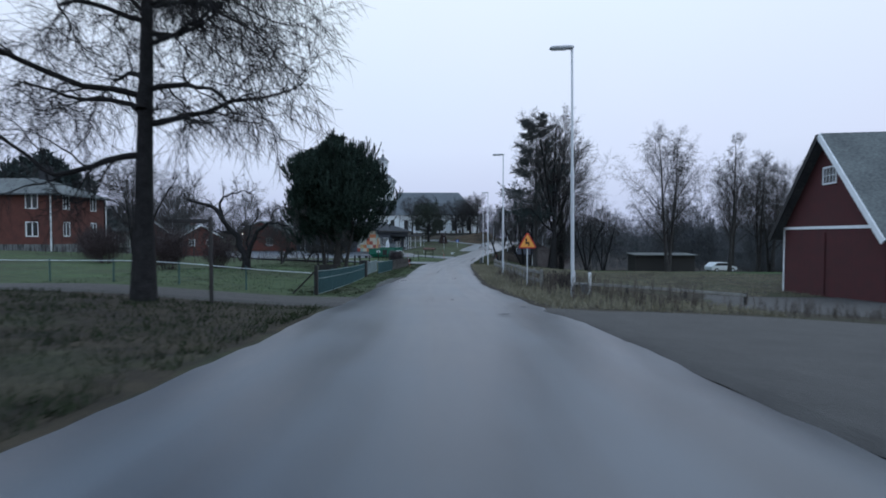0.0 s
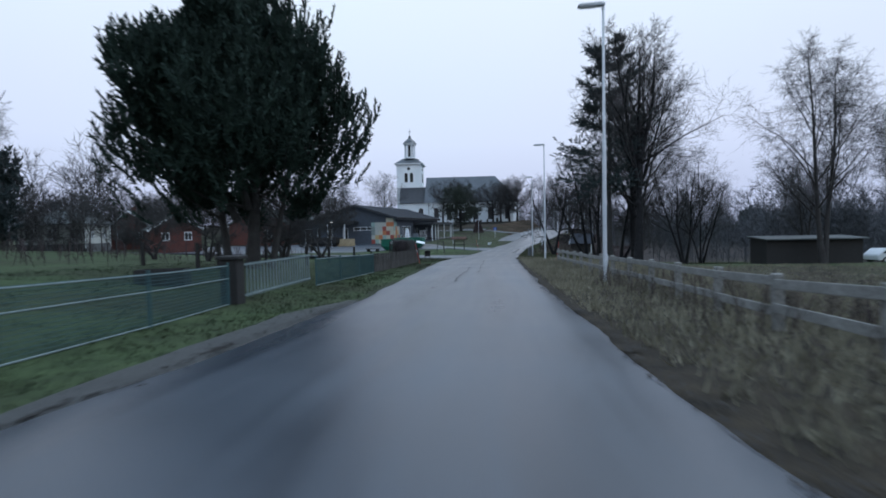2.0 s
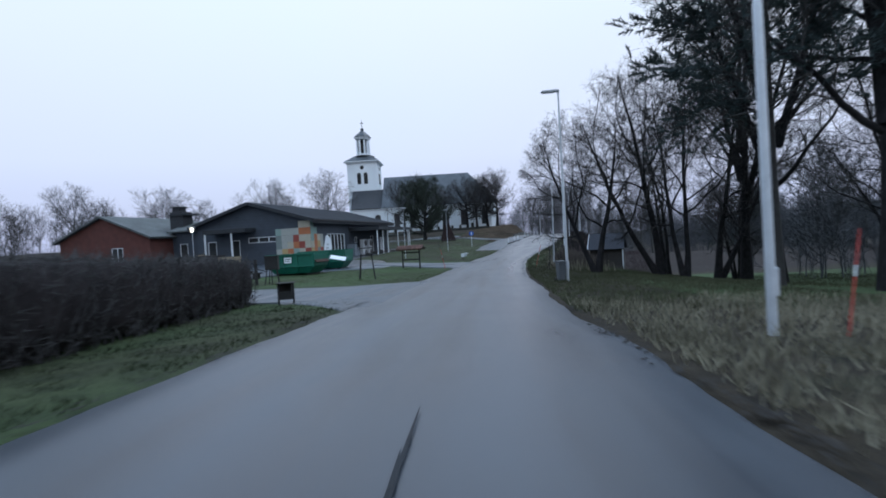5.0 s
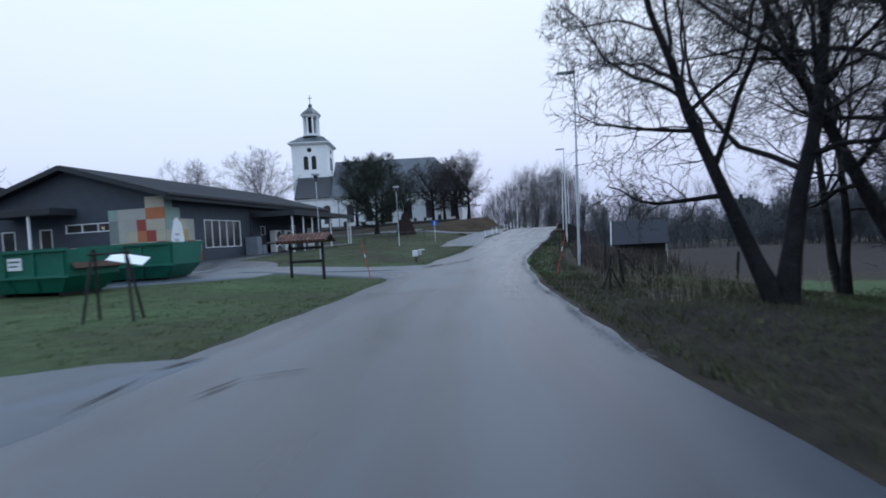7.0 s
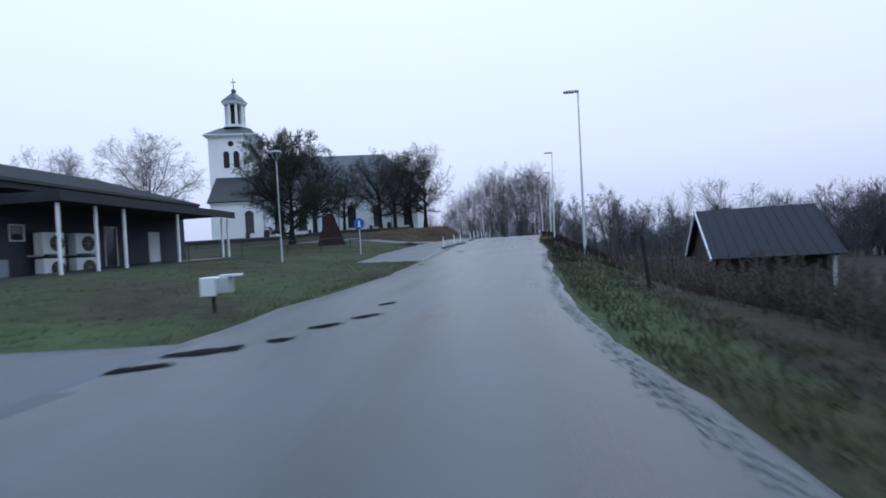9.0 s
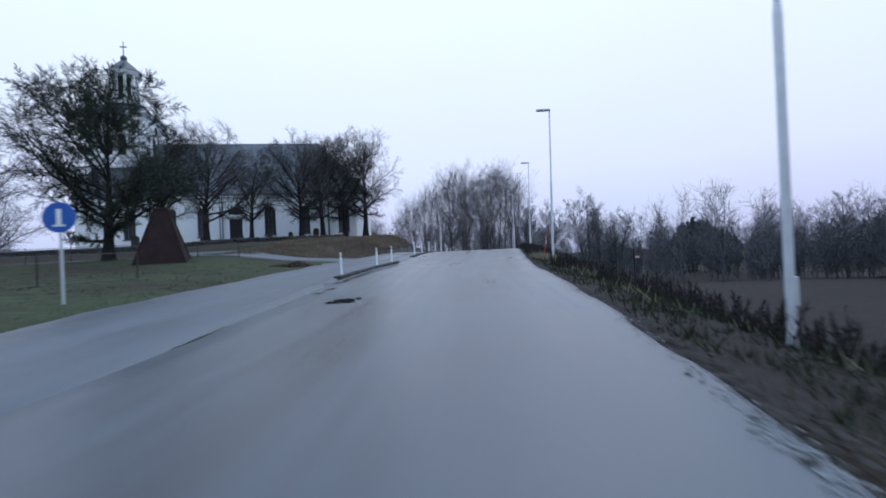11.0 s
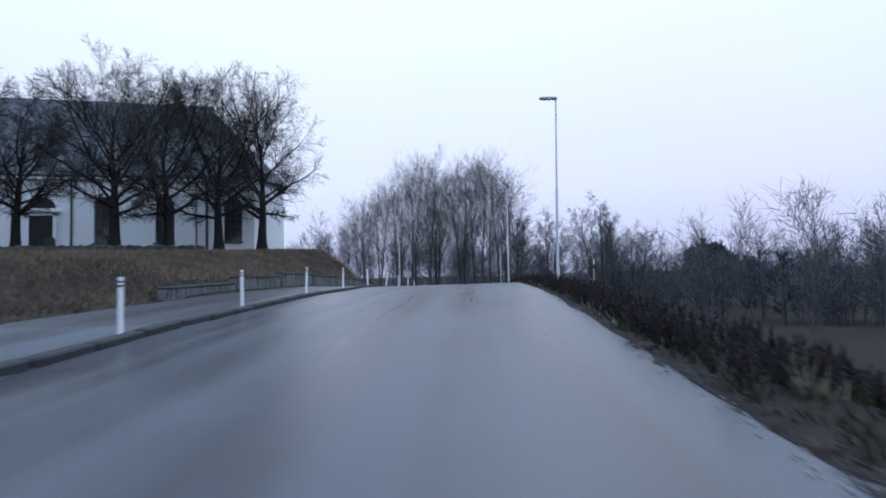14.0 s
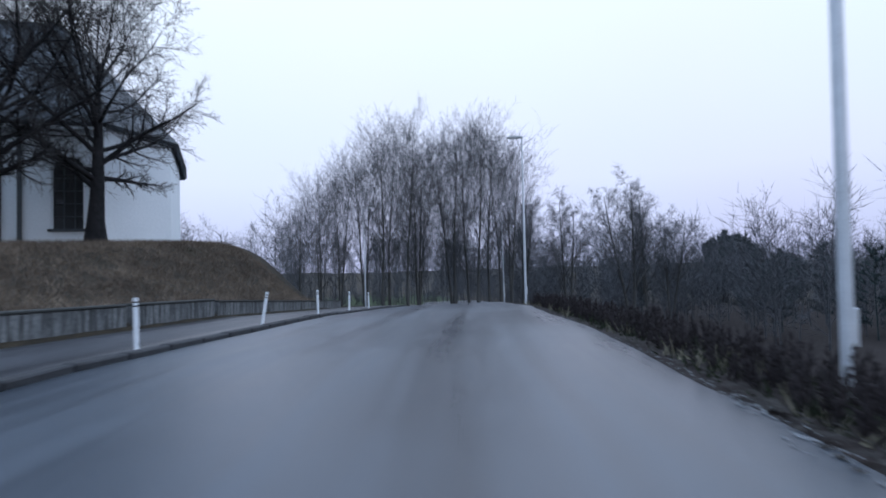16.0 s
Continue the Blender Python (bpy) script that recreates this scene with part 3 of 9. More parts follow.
def build_ground():
    ys = np.concatenate([[-900, -400, -200, -100], np.arange(-60, -10, 5), np.arange(-10, 215, 0.8), stretch(216, 1900, 40, 2.2)])
    un = np.concatenate([np.arange(0, 12, 0.5), np.arange(12, 40, 1.4), stretch(40, 1600, 36, 2.4)])
    us = np.concatenate([-un[::-1][:-1], un])
    Y, U = np.meshgrid(ys, us, indexing="ij")
    X = road_mid(Y) + U
    Z = height(X, Y)
    rng = np.random.default_rng(5)
    inside = (X > road_l(Y) - 0.3) & (X < road_r(Y) + 0.3)
    bumps = rng.normal(0, 0.012, X.shape) * (~inside)
    Z = Z + bumps - 0.03 * inside
    # far hills carry the woods
    far = np.hypot(X, Y - 80)
    Z = Z + smooth(far, 300, 1500) * 6
    ny, nx = X.shape
    i = np.arange(ny - 1)[:, None] * nx + np.arange(nx - 1)[None]
    q = np.stack([i, i + 1, i + nx + 1, i + nx], axis=-1).reshape(-1, 4)
    me = np_mesh("ground", np.stack([X, Y, Z], axis=-1).reshape(-1, 3), [q])
    right, left = X - road_r(Y), road_l(Y) - X
    away = smooth(np.maximum(right, left), 6, 22)
    V = Y + away * (2.6 * np.sin(0.21 * X) + 1.4 * np.sin(0.57 * X + 1) + 0.8 * np.sin(1.3 * X))
    cover = np.full(X.shape, 0.40)
    cover = np.where((right > 0) & (V < 64), 0.85, cover)
    cover = np.where((right > 9) & (V < 64), 0.72, cover)
    cover = np.where((right > 0) & (V > 64) & (V < 92), np.where(right > 4.0, 0.2, 1.05), cover)
    cover = np.where((right > 0) & (V > 92) & (V < 112), 0.50, cover)
    cover = np.where((right > 1.3) & (V > 90) & (V < 112), 1.05, cover)
    cover = np.where((right > 0.6) & (V > 77) & (V < 90), 1.7, cover)
    cover = np.where((right > 5.0) & (V > 70) & (V < 101), 0.15, cover)
    cover = np.where((right > 8.5) & (V >= 101) & (V < 116), 0.2, cover)
    cover = np.where((right > 0) & (V > 108), 1.0, cover)
    cover = np.where((right > 10) & (V > 116), 2.0, cover)
    # Soil cover darkens the bank, partly standing in for vignetting at the view's edge.
    cover = np.where((right > 0) & (right <= 10) & (V > 116), 1.7, cover)
    cover = np.where((left > 0) & (V < 16), 0.80, cover)
    cover = np.where((left > 0) & (V > 16) & (V < 68), 0.42, cover)
    cover = np.where((left > 0) & (left < 2.0) & (V > 16) & (V < 68), 0.45, cover)
    cover = np.where((left > 0) & (V > 103) & (V < 144), 0.58, cover)
    cover = np.where((left > 3) & (V > 144) & (V < 215), np.where((left > 9) & (V < 156), 0.56, 0.88), cover)
    cover = np.where((right > -1.2) & (right <= 0), np.where((V > 92) & (V < 112), 0.6, np.where(V > 114, 1.7, 1.0)), cover)
    cover = np.where((left > -1.2) & (left <= 0), 0.55, cover)
    cover = np.where(np.hypot(X, Y - 80) > 220, 0.8, cover)
    at = me.attributes.new("cover", 'FLOAT', 'POINT')
    at.data.foreach_set("value", cover.astype(np.float32).ravel())
    ob = link("ground", me, M_GROUND)
    tagged(ob, "damp winter grass, brown verges and ploughed field under drizzle", "ground", kind="structure")


def strip(name, ys, xl, xr, material, dz, cols=10, rough=0.0, seed=1):
    """A paved sheet between two edge lines, draped on the ground, with its edges ragged."""
    rng = np.random.default_rng(seed)
    ys = np.asarray(ys, dtype=float)
    a, b = np.array([xl(y) for y in ys], dtype=float), np.array([xr(y) for y in ys], dtype=float)
    k = np.ones(5) / 5
    a = a + rough * np.convolve(rng.normal(0, 1, len(ys) + 4), k, "valid")
    b = b + rough * np.convolve(rng.normal(0, 1, len(ys) + 4), k, "valid")
    eps = 0.15 / np.maximum(b - a, 0.5)[:, None]
    t = np.concatenate([np.zeros((len(ys), 1)), eps + (1 - 2 * eps) * np.linspace(0, 1, cols)[None], np.ones((len(ys), 1))], axis=1)
    X = a[:, None] * (1 - t) + b[:, None] * t
    cols = cols + 2
    Y = np.repeat(ys[:, None], cols, 1)
    Z = height(X, Y) + dz
    Z[:, 0] -= 0.07
    Z[:, -1] -= 0.07
    Z[0, 1:-1] -= 0.07
    Z[-1, 1:-1] -= 0.07
    n, m = X.shape
    i = np.arange(n - 1)[:, None] * m + np.arange(m - 1)[None]
    q = np.stack([i, i + 1, i + m + 1, i + m], axis=-1).reshape(-1, 4)
    me = np_mesh(name, np.stack([X, Y, Z], axis=-1).reshape(-1, 3), [q])
    mid = (a + b) / 2
    lane = np.stack([X - mid[:, None], Y, np.zeros_like(X)], axis=-1).reshape(-1, 3)
    at = me.attributes.new("lane", 'FLOAT_VECTOR', 'POINT')
    at.data.foreach_set("vector", lane.astype(np.float32).ravel())
    return link(name, me, material)


build_ground()
tagged(strip("road", np.concatenate([np.arange(-60, -2, 2), np.arange(-2, 262, 0.4)]), road_l, road_r, M_ROAD, 0.02, 12, 0.09, 2),
       "damp worn grey asphalt village road with patched seams", "road", kind="structure")
E_LAWN = [118, 127, 132.7, 134.4, 137.0, 140.1, 142, 145, 150]
X_LAWN = [4.0, 5.4, 6.6, 7.0, 7.85, 8.3, 9.6, 10.4, 11.9]
tagged(strip("forecourt", np.arange(-6, 13.2, 0.5), lambda y: road_r(y) - 0.2, lambda y: 40.0, M_GRAVEL, 0.05, 30, 0.25, 3),
       "brown wet gravel forecourt beside the road", "forecourt", kind="structure")
tagged(strip("driveway", np.arange(13.6, 17.2, 0.4), lambda y: -32.0, lambda y: road_l(y) + 0.3, M_GRAVEL, 0.05, 30, 0.15, 4),
       "narrow grey gravel driveway beside the garden fence", "driveway", kind="structure")
tagged(strip("barn_track", np.arange(17.5, 31, 0.5), lambda y: 9 + 0.5 * (y - 17), lambda y: 40.0, M_GRAVEL, 0.05, 20, 0.4, 14),
       "grey gravel track to the barn", "track", kind="structure")
tagged(strip("side_street", np.arange(67.6, 81.6, 0.3), lambda y: np.interp(y, [67.6, 69.5, 71.2, 71.6, 78.5, 78.9, 79.2, 80.4, 81.6], [float(road_l(67.6)) - 0.2, -3.4, -5.2, -48.0, -48.0, -6.0, -4.6, -3.2, -1.1]), lambda y: road_l(y) + 0.7, M_YARD, 0.03, 40, 0.12, 5),
       "damp asphalt side street at the junction", "side street", kind="structure")
tagged(strip("school_yard", np.arange(91.0, 112.0, 0.5), lambda y: -48.0, lambda y: np.interp(y, [91, 93, 95.5, 96.5, 97.5, 98.0, 98.5, 101.0, 101.5, 112], [-17, -13.4, -6.8, -5.0, -4.7, -4.5, road_l(98.5) + .5, road_l(101) + .5, -17.0, -15.0]), M_YARD, 0.05, 40, 0.1, 6),
       "damp asphalt school yard and its drive", "yard", kind="structure")
tagged(strip("drive_corner", np.arange(94.0, 99.4, 0.35), lambda y: np.interp(y, [94.0, 94.75, 95.4, 96.2, 97.0, 97.6, 98.0, 98.5], [1.1, 0.9, 0.6, -0.6, -2.1, -3.5, -5.0, -6.5]), lambda y: road_l(y) + 0.7, M_YARD, 0.075, 8, 0.04, 47),
       "damp asphalt where the school drive widens to the road", "drive", kind="structure")
def school_wall(y):
    return -14.3 + 0.2126 * (y - 108)


tagged(strip("school_walk", np.arange(101.0, 131.5, 0.5), lambda y: school_wall(y) - 2.2, lambda y: np.interp(y, [101.0, 103.5, 105.7, 108, 114, 131], [-5.2, -5.9, -7.3, -10.1, -9.6, -5.0]), M_WALK, 0.042, 8, 0.04, 46),
       "dark asphalt walk along the school wall", "walk", kind="structure")
tagged(strip("church_path", np.arange(118, 151, 0.4), lambda y: np.interp(y, E_LAWN, X_LAWN) - 0.3, lambda y: road_l(y) + 0.1, M_YARD, 0.045, 14, 0.12, 7),
       "asphalt path forking off towards the churchyard", "path", kind="structure")
tagged(strip("churchyard_drive", np.arange(142.4, 160.0, 0.3), lambda y: np.interp(y, [142.4, 143.6, 144.7, 146.0, 148, 151, 154, 157, 160], [9.5, 7.0, 5.6, 2.8, -1.5, -9, -18, -30, -42]), lambda y: np.interp(y, [142.4, 145.1, 145.6, 147.3, 148.8, 153.5, 157, 160], [12.6, 10.4, 8.0, 6.0, 4.4, 1.9, -3, -20]), M_YARD, 0.055, 30, 0.06, 8),
       "curved pale asphalt drive to the churchyard", "drive", kind="structure")
tagged(strip("footpath", np.arange(150, 215, 0.4), lambda y: road_l(y) - 3.1, lambda y: road_l(y) - 0.2, M_WALK, 0.09, 6, 0.03, 9),
       "asphalt footpath behind the kerb", "footpath", kind="structure")

tagged(strip("gravel_shoulder", np.arange(23, 34, 0.4), lambda y: road_l(y) - np.interp(y, [23, 26, 31, 34], [0.1, 0.5, 0.8, 0.15]), lambda y: road_l(y) + 0.12, M_SHOULDER, 0.03, 5, 0.10, 44),
       "pale trodden gravel shoulder before the garden gate", "shoulder", kind="structure")

# ---------------------------------------------------------------- trees
def limb(rng, base, d, L, k, wob, pull):
    n = len(base)
    P = np.zeros((n, k, 3))
    P[:, 0] = base
    d = d / (np.linalg.norm(d, axis=1, keepdims=True) + 1e-9)
    step = (L / (k - 1))[:, None]
    for i in range(1, k):
        d = d + rng.normal(0, wob, (n, 3)) + np.array([0, 0, pull])
        d = d / (np.linalg.norm(d, axis=1, keepdims=True) + 1e-9)
        P[:, i] = P[:, i - 1] + d * step
    return P


def sprout(rng, P, R, L, n, t0, t1, ang, sd):
    N, k, _ = P.shape
    t = t0 + (t1 - t0) * (np.arange(n)[None] + rng.random((N, n))) / n
    f = t * (k - 1)
    i = np.clip(f.astype(int), 0, k - 2)
    w = (f - i)[..., None]
    rows = np.arange(N)[:, None]
    a, b = P[rows, i], P[rows, i + 1]
    base = a * (1 - w) + b * w
    tan = b - a
    tan = tan / (np.linalg.norm(tan, axis=2, keepdims=True) + 1e-9)
    ref = np.where(np.abs(tan[..., 2:]) > 0.8, np.array([1.0, 0, 0]), np.array([0, 0, 1.0]))
    u = np.cross(tan, ref)
    u = u / (np.linalg.norm(u, axis=2, keepdims=True) + 1e-9)
    v = np.cross(tan, u)
    az = (np.arange(n)[None] * 2.4 + rng.random((N, n)) * 1.6)[..., None]
    an = np.radians((ang(t) if callable(ang) else ang) + rng.normal(0, sd, (N, n)))[..., None]
    d = np.cos(an) * tan + np.sin(an) * (np.cos(az) * u + np.sin(az) * v)
    r = R[rows, i] * (1 - w[..., 0]) + R[rows, i + 1] * w[..., 0]
    Ls = np.repeat(L[:, None], n, 1)
    return base.reshape(-1, 3), d.reshape(-1, 3), t.reshape(-1), r.reshape(-1), Ls.reshape(-1)


def skeleton_tree(seed, stems, levels):
    """stems: (base, dir, length, radius, wobble, pull); levels: dicts. Gives the tubes level by level.
    inside: (centre height, half height, half width, and the centre's x and y) of the crown; fill: limbs stretch out to it."""
    rng = np.random.default_rng(seed)
    base = np.array([s[0] for s in stems], dtype=float)
    d = np.array([s[1] for s in stems], dtype=float)
    L = np.array([s[2] for s in stems], dtype=float)
    r = np.array([s[3] for s in stems], dtype=float)
    k = 9
    P = limb(rng, base, d, L, k, stems[0][4], stems[0][5])
    tt = np.linspace(0, 1, k)[None]
    R = r[:, None] * (1 - 0.85 * tt) * (1 + 0.35 * np.exp(-tt * 14))
    out = [(P, R)]
    for lv in levels:
        b, dd, t, rr, Lp = sprout(rng, P, R, L, lv["n"], lv["t0"], lv["t1"], lv["ang"], lv.get("sd", 12))
        shape = lv.get("shape")
        if "flat" in lv:
            dd = dd * np.array([1, 1, lv["flat"]])
        L = Lp * lv["len"] * (shape(t) if shape else 1.0) * rng.uniform(0.7, 1.25, len(t))
        kk = lv.get("k", 5)
        P = limb(rng, b, dd, L, kk, lv.get("wob", 0.15), lv.get("pull", 0.0))
        if "inside" in lv:
            cz, rz, rxy, *c = lv["inside"]
            cx, cy = c or (0, 0)
            reach = rng.uniform(0.80, 1.02, len(L)) if "fill" in lv else 1.0
            for _ in range(3):
                end = (P[:, -1] - np.array([cx, cy, cz])) / np.array([rxy, rxy, rz])
                az = np.arctan2(end[:, 1], end[:, 0])
                q = np.linalg.norm(end, axis=1) * (1 + 0.07 * np.sin(az * 4 + seed) + lv.get("lobes", 0.0) * np.sin(9 * end[:, 2] + 3 * az)) / reach
                f = np.where(q > 1, np.clip(1 / np.maximum(q, 1e-6) ** 1.6, 0.35, 1), np.clip(1 / np.maximum(q, 0.4), 1, lv.get("fill", 1.0)))
                P = P[:, :1] + (P - P[:, :1]) * f[:, None, None]
                L = L * f
        r0 = np.minimum(rr * lv.get("r", 0.6), lv.get("rmax", 1.0))
        r0 = np.maximum(r0, lv.get("rmin", 0.004))
        R = r0[:, None] * (1 - lv.get("taper", 0.8) * np.linspace(0, 1, kk)[None])
        if "keep" in lv:
            kp = rng.random(len(P)) < lv["keep"]
            P, R, L = P[kp], R[kp], L[kp]
        out.append((P, R))
    return out, rng


def finish_tree(name, out, split, bark, twig, label, category, extra=None, group="", twig_sides=3, tips=None, limbs=False, near=False):
    """A tree of two parts: thick wood (trunk) and fine wood (crown), with its foot at the origin."""
    e = new(name)
    tagged(e, label, category, group)
    s = Soup()
    for i, (P, R) in enumerate(out[:split]):
        if limbs and i == 1:
            continue
        tubes(s, P, R, (9, 6, 4)[min(i, 2)])
    link("trunk", s.mesh("trunk"), bark, e)
    if limbs:
        for P, R in zip(*out[1]):
            one = Soup()
            tubes(one, P[None], R[None], 6)
            link("limb", one.mesh("limb"), bark, e)
    c = Soup()
    for P, R in out[split:]:
        tubes(c, P, R, twig_sides)
    if tips:
        P, R = out[-1]
        rng = np.random.default_rng(5)
        n, k, _ = P.shape
        L = np.linalg.norm(P[:, -1] - P[:, 0], axis=1)
        b, d, t, rr, Ls = sprout(rng, P, R, L, tips[0], 0.1, 1.0, tips[3] if len(tips) > 3 else 38, 15)
        d = d / (np.linalg.norm(d, axis=1, keepdims=True) + 1e-9) + np.array([0, 0, tips[4] if len(tips) > 4 else 0.0])
        end = b + d * (Ls * tips[1] * rng.uniform(0.5, 1.3, len(t)))[:, None]
        if near:
            spikes(c, b, end, tips[2])
        else:
            flat_blades(c, b, end, tips[2] * 1.35)
    if extra:
        extra(c, out)
    if c.n:
        link("crown", c.mesh("crown"), twig, e)
    return e


def place(tree, spots):
    """Sets a built tree on the first spot and copies of it on the rest: (x, y, turn, scale)."""
    src = None
    for x, y, turn, s in spots:
        m = pose(x, y, float(height(x, y)) - 0.05, 0, 0, turn) @ Matrix.Scale(s, 4)
        if src is None:
            tree.matrix_basis = m
            src = tree
        else:
            c = copy_thing(tree, Matrix.Identity(4))
            c.matrix_basis = m


def make_linden(seed, h=11.5, label="", name="linden_tree", twig=None, category="tree", dens=1.0, bark=None, tips=(9, 0.42, 0.0072), spread=1.0, low=0.30, extra=None):
    """A short bole, limbs that spread low and rise in a fan, and a close rounded crown of fine upright twigs."""
    env = (h * 0.54, h * 0.455, h * 0.385 * spread)
    lv = [dict(n=int(25 * dens), t0=low, t1=0.99, ang=lambda t: 92 - 70 * t, sd=9, len=0.62, k=9, wob=0.09, pull=0.035, r=0.52, inside=env, fill=1.9),
          dict(n=13, t0=0.16, t1=1.0, ang=46, sd=14, len=0.30, k=5, wob=0.14, pull=0.04, r=0.5, inside=env),
          dict(n=12, t0=0.10, t1=1.0, ang=42, sd=16, len=0.44, k=2, wob=0.15, pull=0.08, r=0.45, rmin=0.0065, inside=env)]
    out, rng = skeleton_tree(seed, [((0, 0, 0), (0.03, 0.02, 1), h * 0.60, h * 0.026, 0.035, 0.03)], lv)
    return finish_tree(name, out, 3, bark or M_BARK_WET, twig or M_TWIG, label or "bare dark linden tree with a rounded fine-twigged crown", category, tips=tips, extra=extra)


def make_poplar(seed, h, label, name, width=1.0, forks=1, twigs=1.0, bark=None, twig=None):
    """A slim straight stem with steep, fine, close branches to a rounded top."""
    stems = [((0.25 * i, 0.1 * i, 0), (0.05 * (2 * i - forks + 1), 0.03 * i, 1), h * (1 - 0.07 * i), h * 0.0085, 0.018, 0.04) for i in range(forks)]
    lv = [dict(n=30, t0=0.14, t1=0.99, ang=30, sd=7, len=0.27 * width, shape=lambda t: 0.55 + 1.0 * np.sin(np.clip(t, 0, 1) * 2.6) - 0.45 * t, k=7, wob=0.06, pull=0.075, r=0.34),
          dict(n=int(8 * twigs), t0=0.15, t1=1.0, ang=30, sd=10, len=0.42, k=4, wob=0.08, pull=0.08, r=0.5, rmin=0.011),
          dict(n=5, t0=0.12, t1=1.0, ang=30, sd=12, len=0.52, k=2, wob=0.10, pull=0.06, r=0.5, rmin=0.008)]
    out, rng = skeleton_tree(seed, stems, lv)
    return finish_tree(name, out, 2, bark or M_BARK_GREY, twig or M_TWIG_HAZE, label, "tree", tips=(4, 0.6, 0.008, 30, 0.1))


def make_birch(seed, h=14, label="", name="birch_tree", bark=None, twig=None, forks=2, low=0.2, ang=30, reach=0.50, droop=-0.10, twigs=1.0):
    """A bare birch: stems and long limbs that rise like a vase, with fine twigs hanging at the rim."""
    stems = [((0.15 * i, 0.08 * i, 0), (0.16 * (i - (forks - 1) / 2), 0.06 * i, 1), h * (0.97 - 0.05 * i), h * 0.0125, 0.025, 0.03) for i in range(forks)]
    lv = [dict(n=16, t0=low, t1=0.98, ang=ang, sd=8, len=reach, shape=lambda t: 1.08 - 0.80 * t, k=8, wob=0.08, pull=0.03, r=0.48),
          dict(n=int(11 * twigs), t0=0.25, t1=1.0, ang=40, sd=12, len=0.30, k=6, wob=0.12, pull=0.02, r=0.45, rmin=0.010),
          dict(n=9, t0=0.12, t1=1.0, ang=42, sd=14, len=0.52, k=3, wob=0.12, pull=droop, r=0.5, rmin=0.010)]
    out, rng = skeleton_tree(seed, stems, lv)
    return finish_tree(name, out, 2, bark or M_BIRCH, twig or M_TWIG, label or "tall bare birch with fine drooping twigs", "tree", tips=(5, 0.65, 0.0075, 36, 3 * droop))


def make_ash(seed, h, label, name="ash_tree", twig=None, fork=0.26, stems_n=3, reach=0.40):
    """A stout trunk that forks into tall rising stems with an airy crown."""
    rng0 = np.random.default_rng(seed + 4)
    stems = [((0, 0, 0), (0.02, 0, 1), h * 0.97, h * 0.017, 0.03, 0.03)]
    for i in range(stems_n - 1):
        a = 0.4 + 2.6 * i + rng0.random()
        z = h * (fork + 0.10 * i)
        stems.append(((0.02 * z * math.cos(a), 0, z), (0.34 * math.cos(a), 0.34 * math.sin(a), 1), h * 0.97 - z, h * 0.011, 0.04, 0.03))
    lv = [dict(n=15, t0=0.24, t1=0.99, ang=46, sd=10, len=reach, shape=lambda t: 1.1 - 0.65 * t, k=8, wob=0.11, pull=0.05, r=0.5),
          dict(n=10, t0=0.25, t1=1.0, ang=42, sd=13, len=0.36, k=6, wob=0.14, pull=0.03, r=0.5, rmin=0.012),
          dict(n=8, t0=0.12, t1=1.0, ang=40, sd=14, len=0.50, k=3, wob=0.14, pull=0.03, r=0.5, rmin=0.009)]
    out, rng = skeleton_tree(seed, stems, lv)
    return finish_tree(name, out, 2, M_BARK_WET, twig or M_TWIG, label, "tree", tips=(6, 0.55, 0.009, 38))


def make_weeping(seed, label):
    """The great roadside birch: forked trunk, wide arching limbs and long hanging twigs."""
    stems = [((0, 0, 0), (0.03, 0.0, 1), 17.0, 0.27, 0.015, 0.03), ((0.1, 0.0, 5.4), (0.14, 0.1, 1), 11.0, 0.17, 0.03, 0.03)]
    lv = [dict(n=27, t0=0.24, t1=0.98, ang=68, sd=12, len=0.42, shape=lambda t: 1.15 - 0.70 * t, k=12, wob=0.22, pull=0.0, r=0.48, rmin=0.035),
          dict(n=11, t0=0.12, t1=1.0, ang=50, sd=18, len=0.42, k=8, wob=0.26, pull=-0.03, r=0.5, rmin=0.018),
          dict(n=10, t0=0.10, t1=1.0, ang=50, sd=18, len=0.46, k=5, wob=0.20, pull=-0.10, r=0.45, rmin=0.009)]
    out, rng = skeleton_tree(seed, stems, lv)
    return finish_tree("weeping_birch", out, 2, M_BARK_WET, M_BARK_WET, label, "tree", tips=(8, 0.60, 0.0075, 44, -0.5), limbs=True)


def make_apple(seed, h=4.5, label="old pruned apple tree with crooked bare limbs", name="apple_tree", dens=1.0):
    rng0 = np.random.default_rng(seed + 90)
    stems = []
    for i in range(3):
        a = 2.1 * i + rng0.random()
        stems.append(((0.04 * math.cos(a), 0.04 * math.sin(a), 0), (0.42 * math.cos(a), 0.42 * math.sin(a), 1), h * (0.72 - 0.08 * i), h * 0.026, 0.16, 0.04))
    env = (h * 0.60, h * 0.44, h * 0.58)
    lv = [dict(n=int(8 * dens), t0=0.35, t1=1.0, ang=58, sd=16, len=0.62, k=9, wob=0.26, pull=0.02, r=0.62, inside=env, fill=1.4),
          dict(n=10, t0=0.2, t1=1.0, ang=52, sd=18, len=0.40, k=6, wob=0.24, pull=0.06, r=0.5, rmin=0.009, inside=env),
          dict(n=8, t0=0.12, t1=1.0, ang=46, sd=18, len=0.50, k=3, wob=0.16, pull=0.16, r=0.5, rmin=0.006, taper=0.6, inside=env)]
    out, rng = skeleton_tree(seed, stems, lv)
    return finish_tree(name, out, 2, M_BARK, M_BARK, label, "tree", tips=(6, 0.6, 0.008, 36, 0.3))


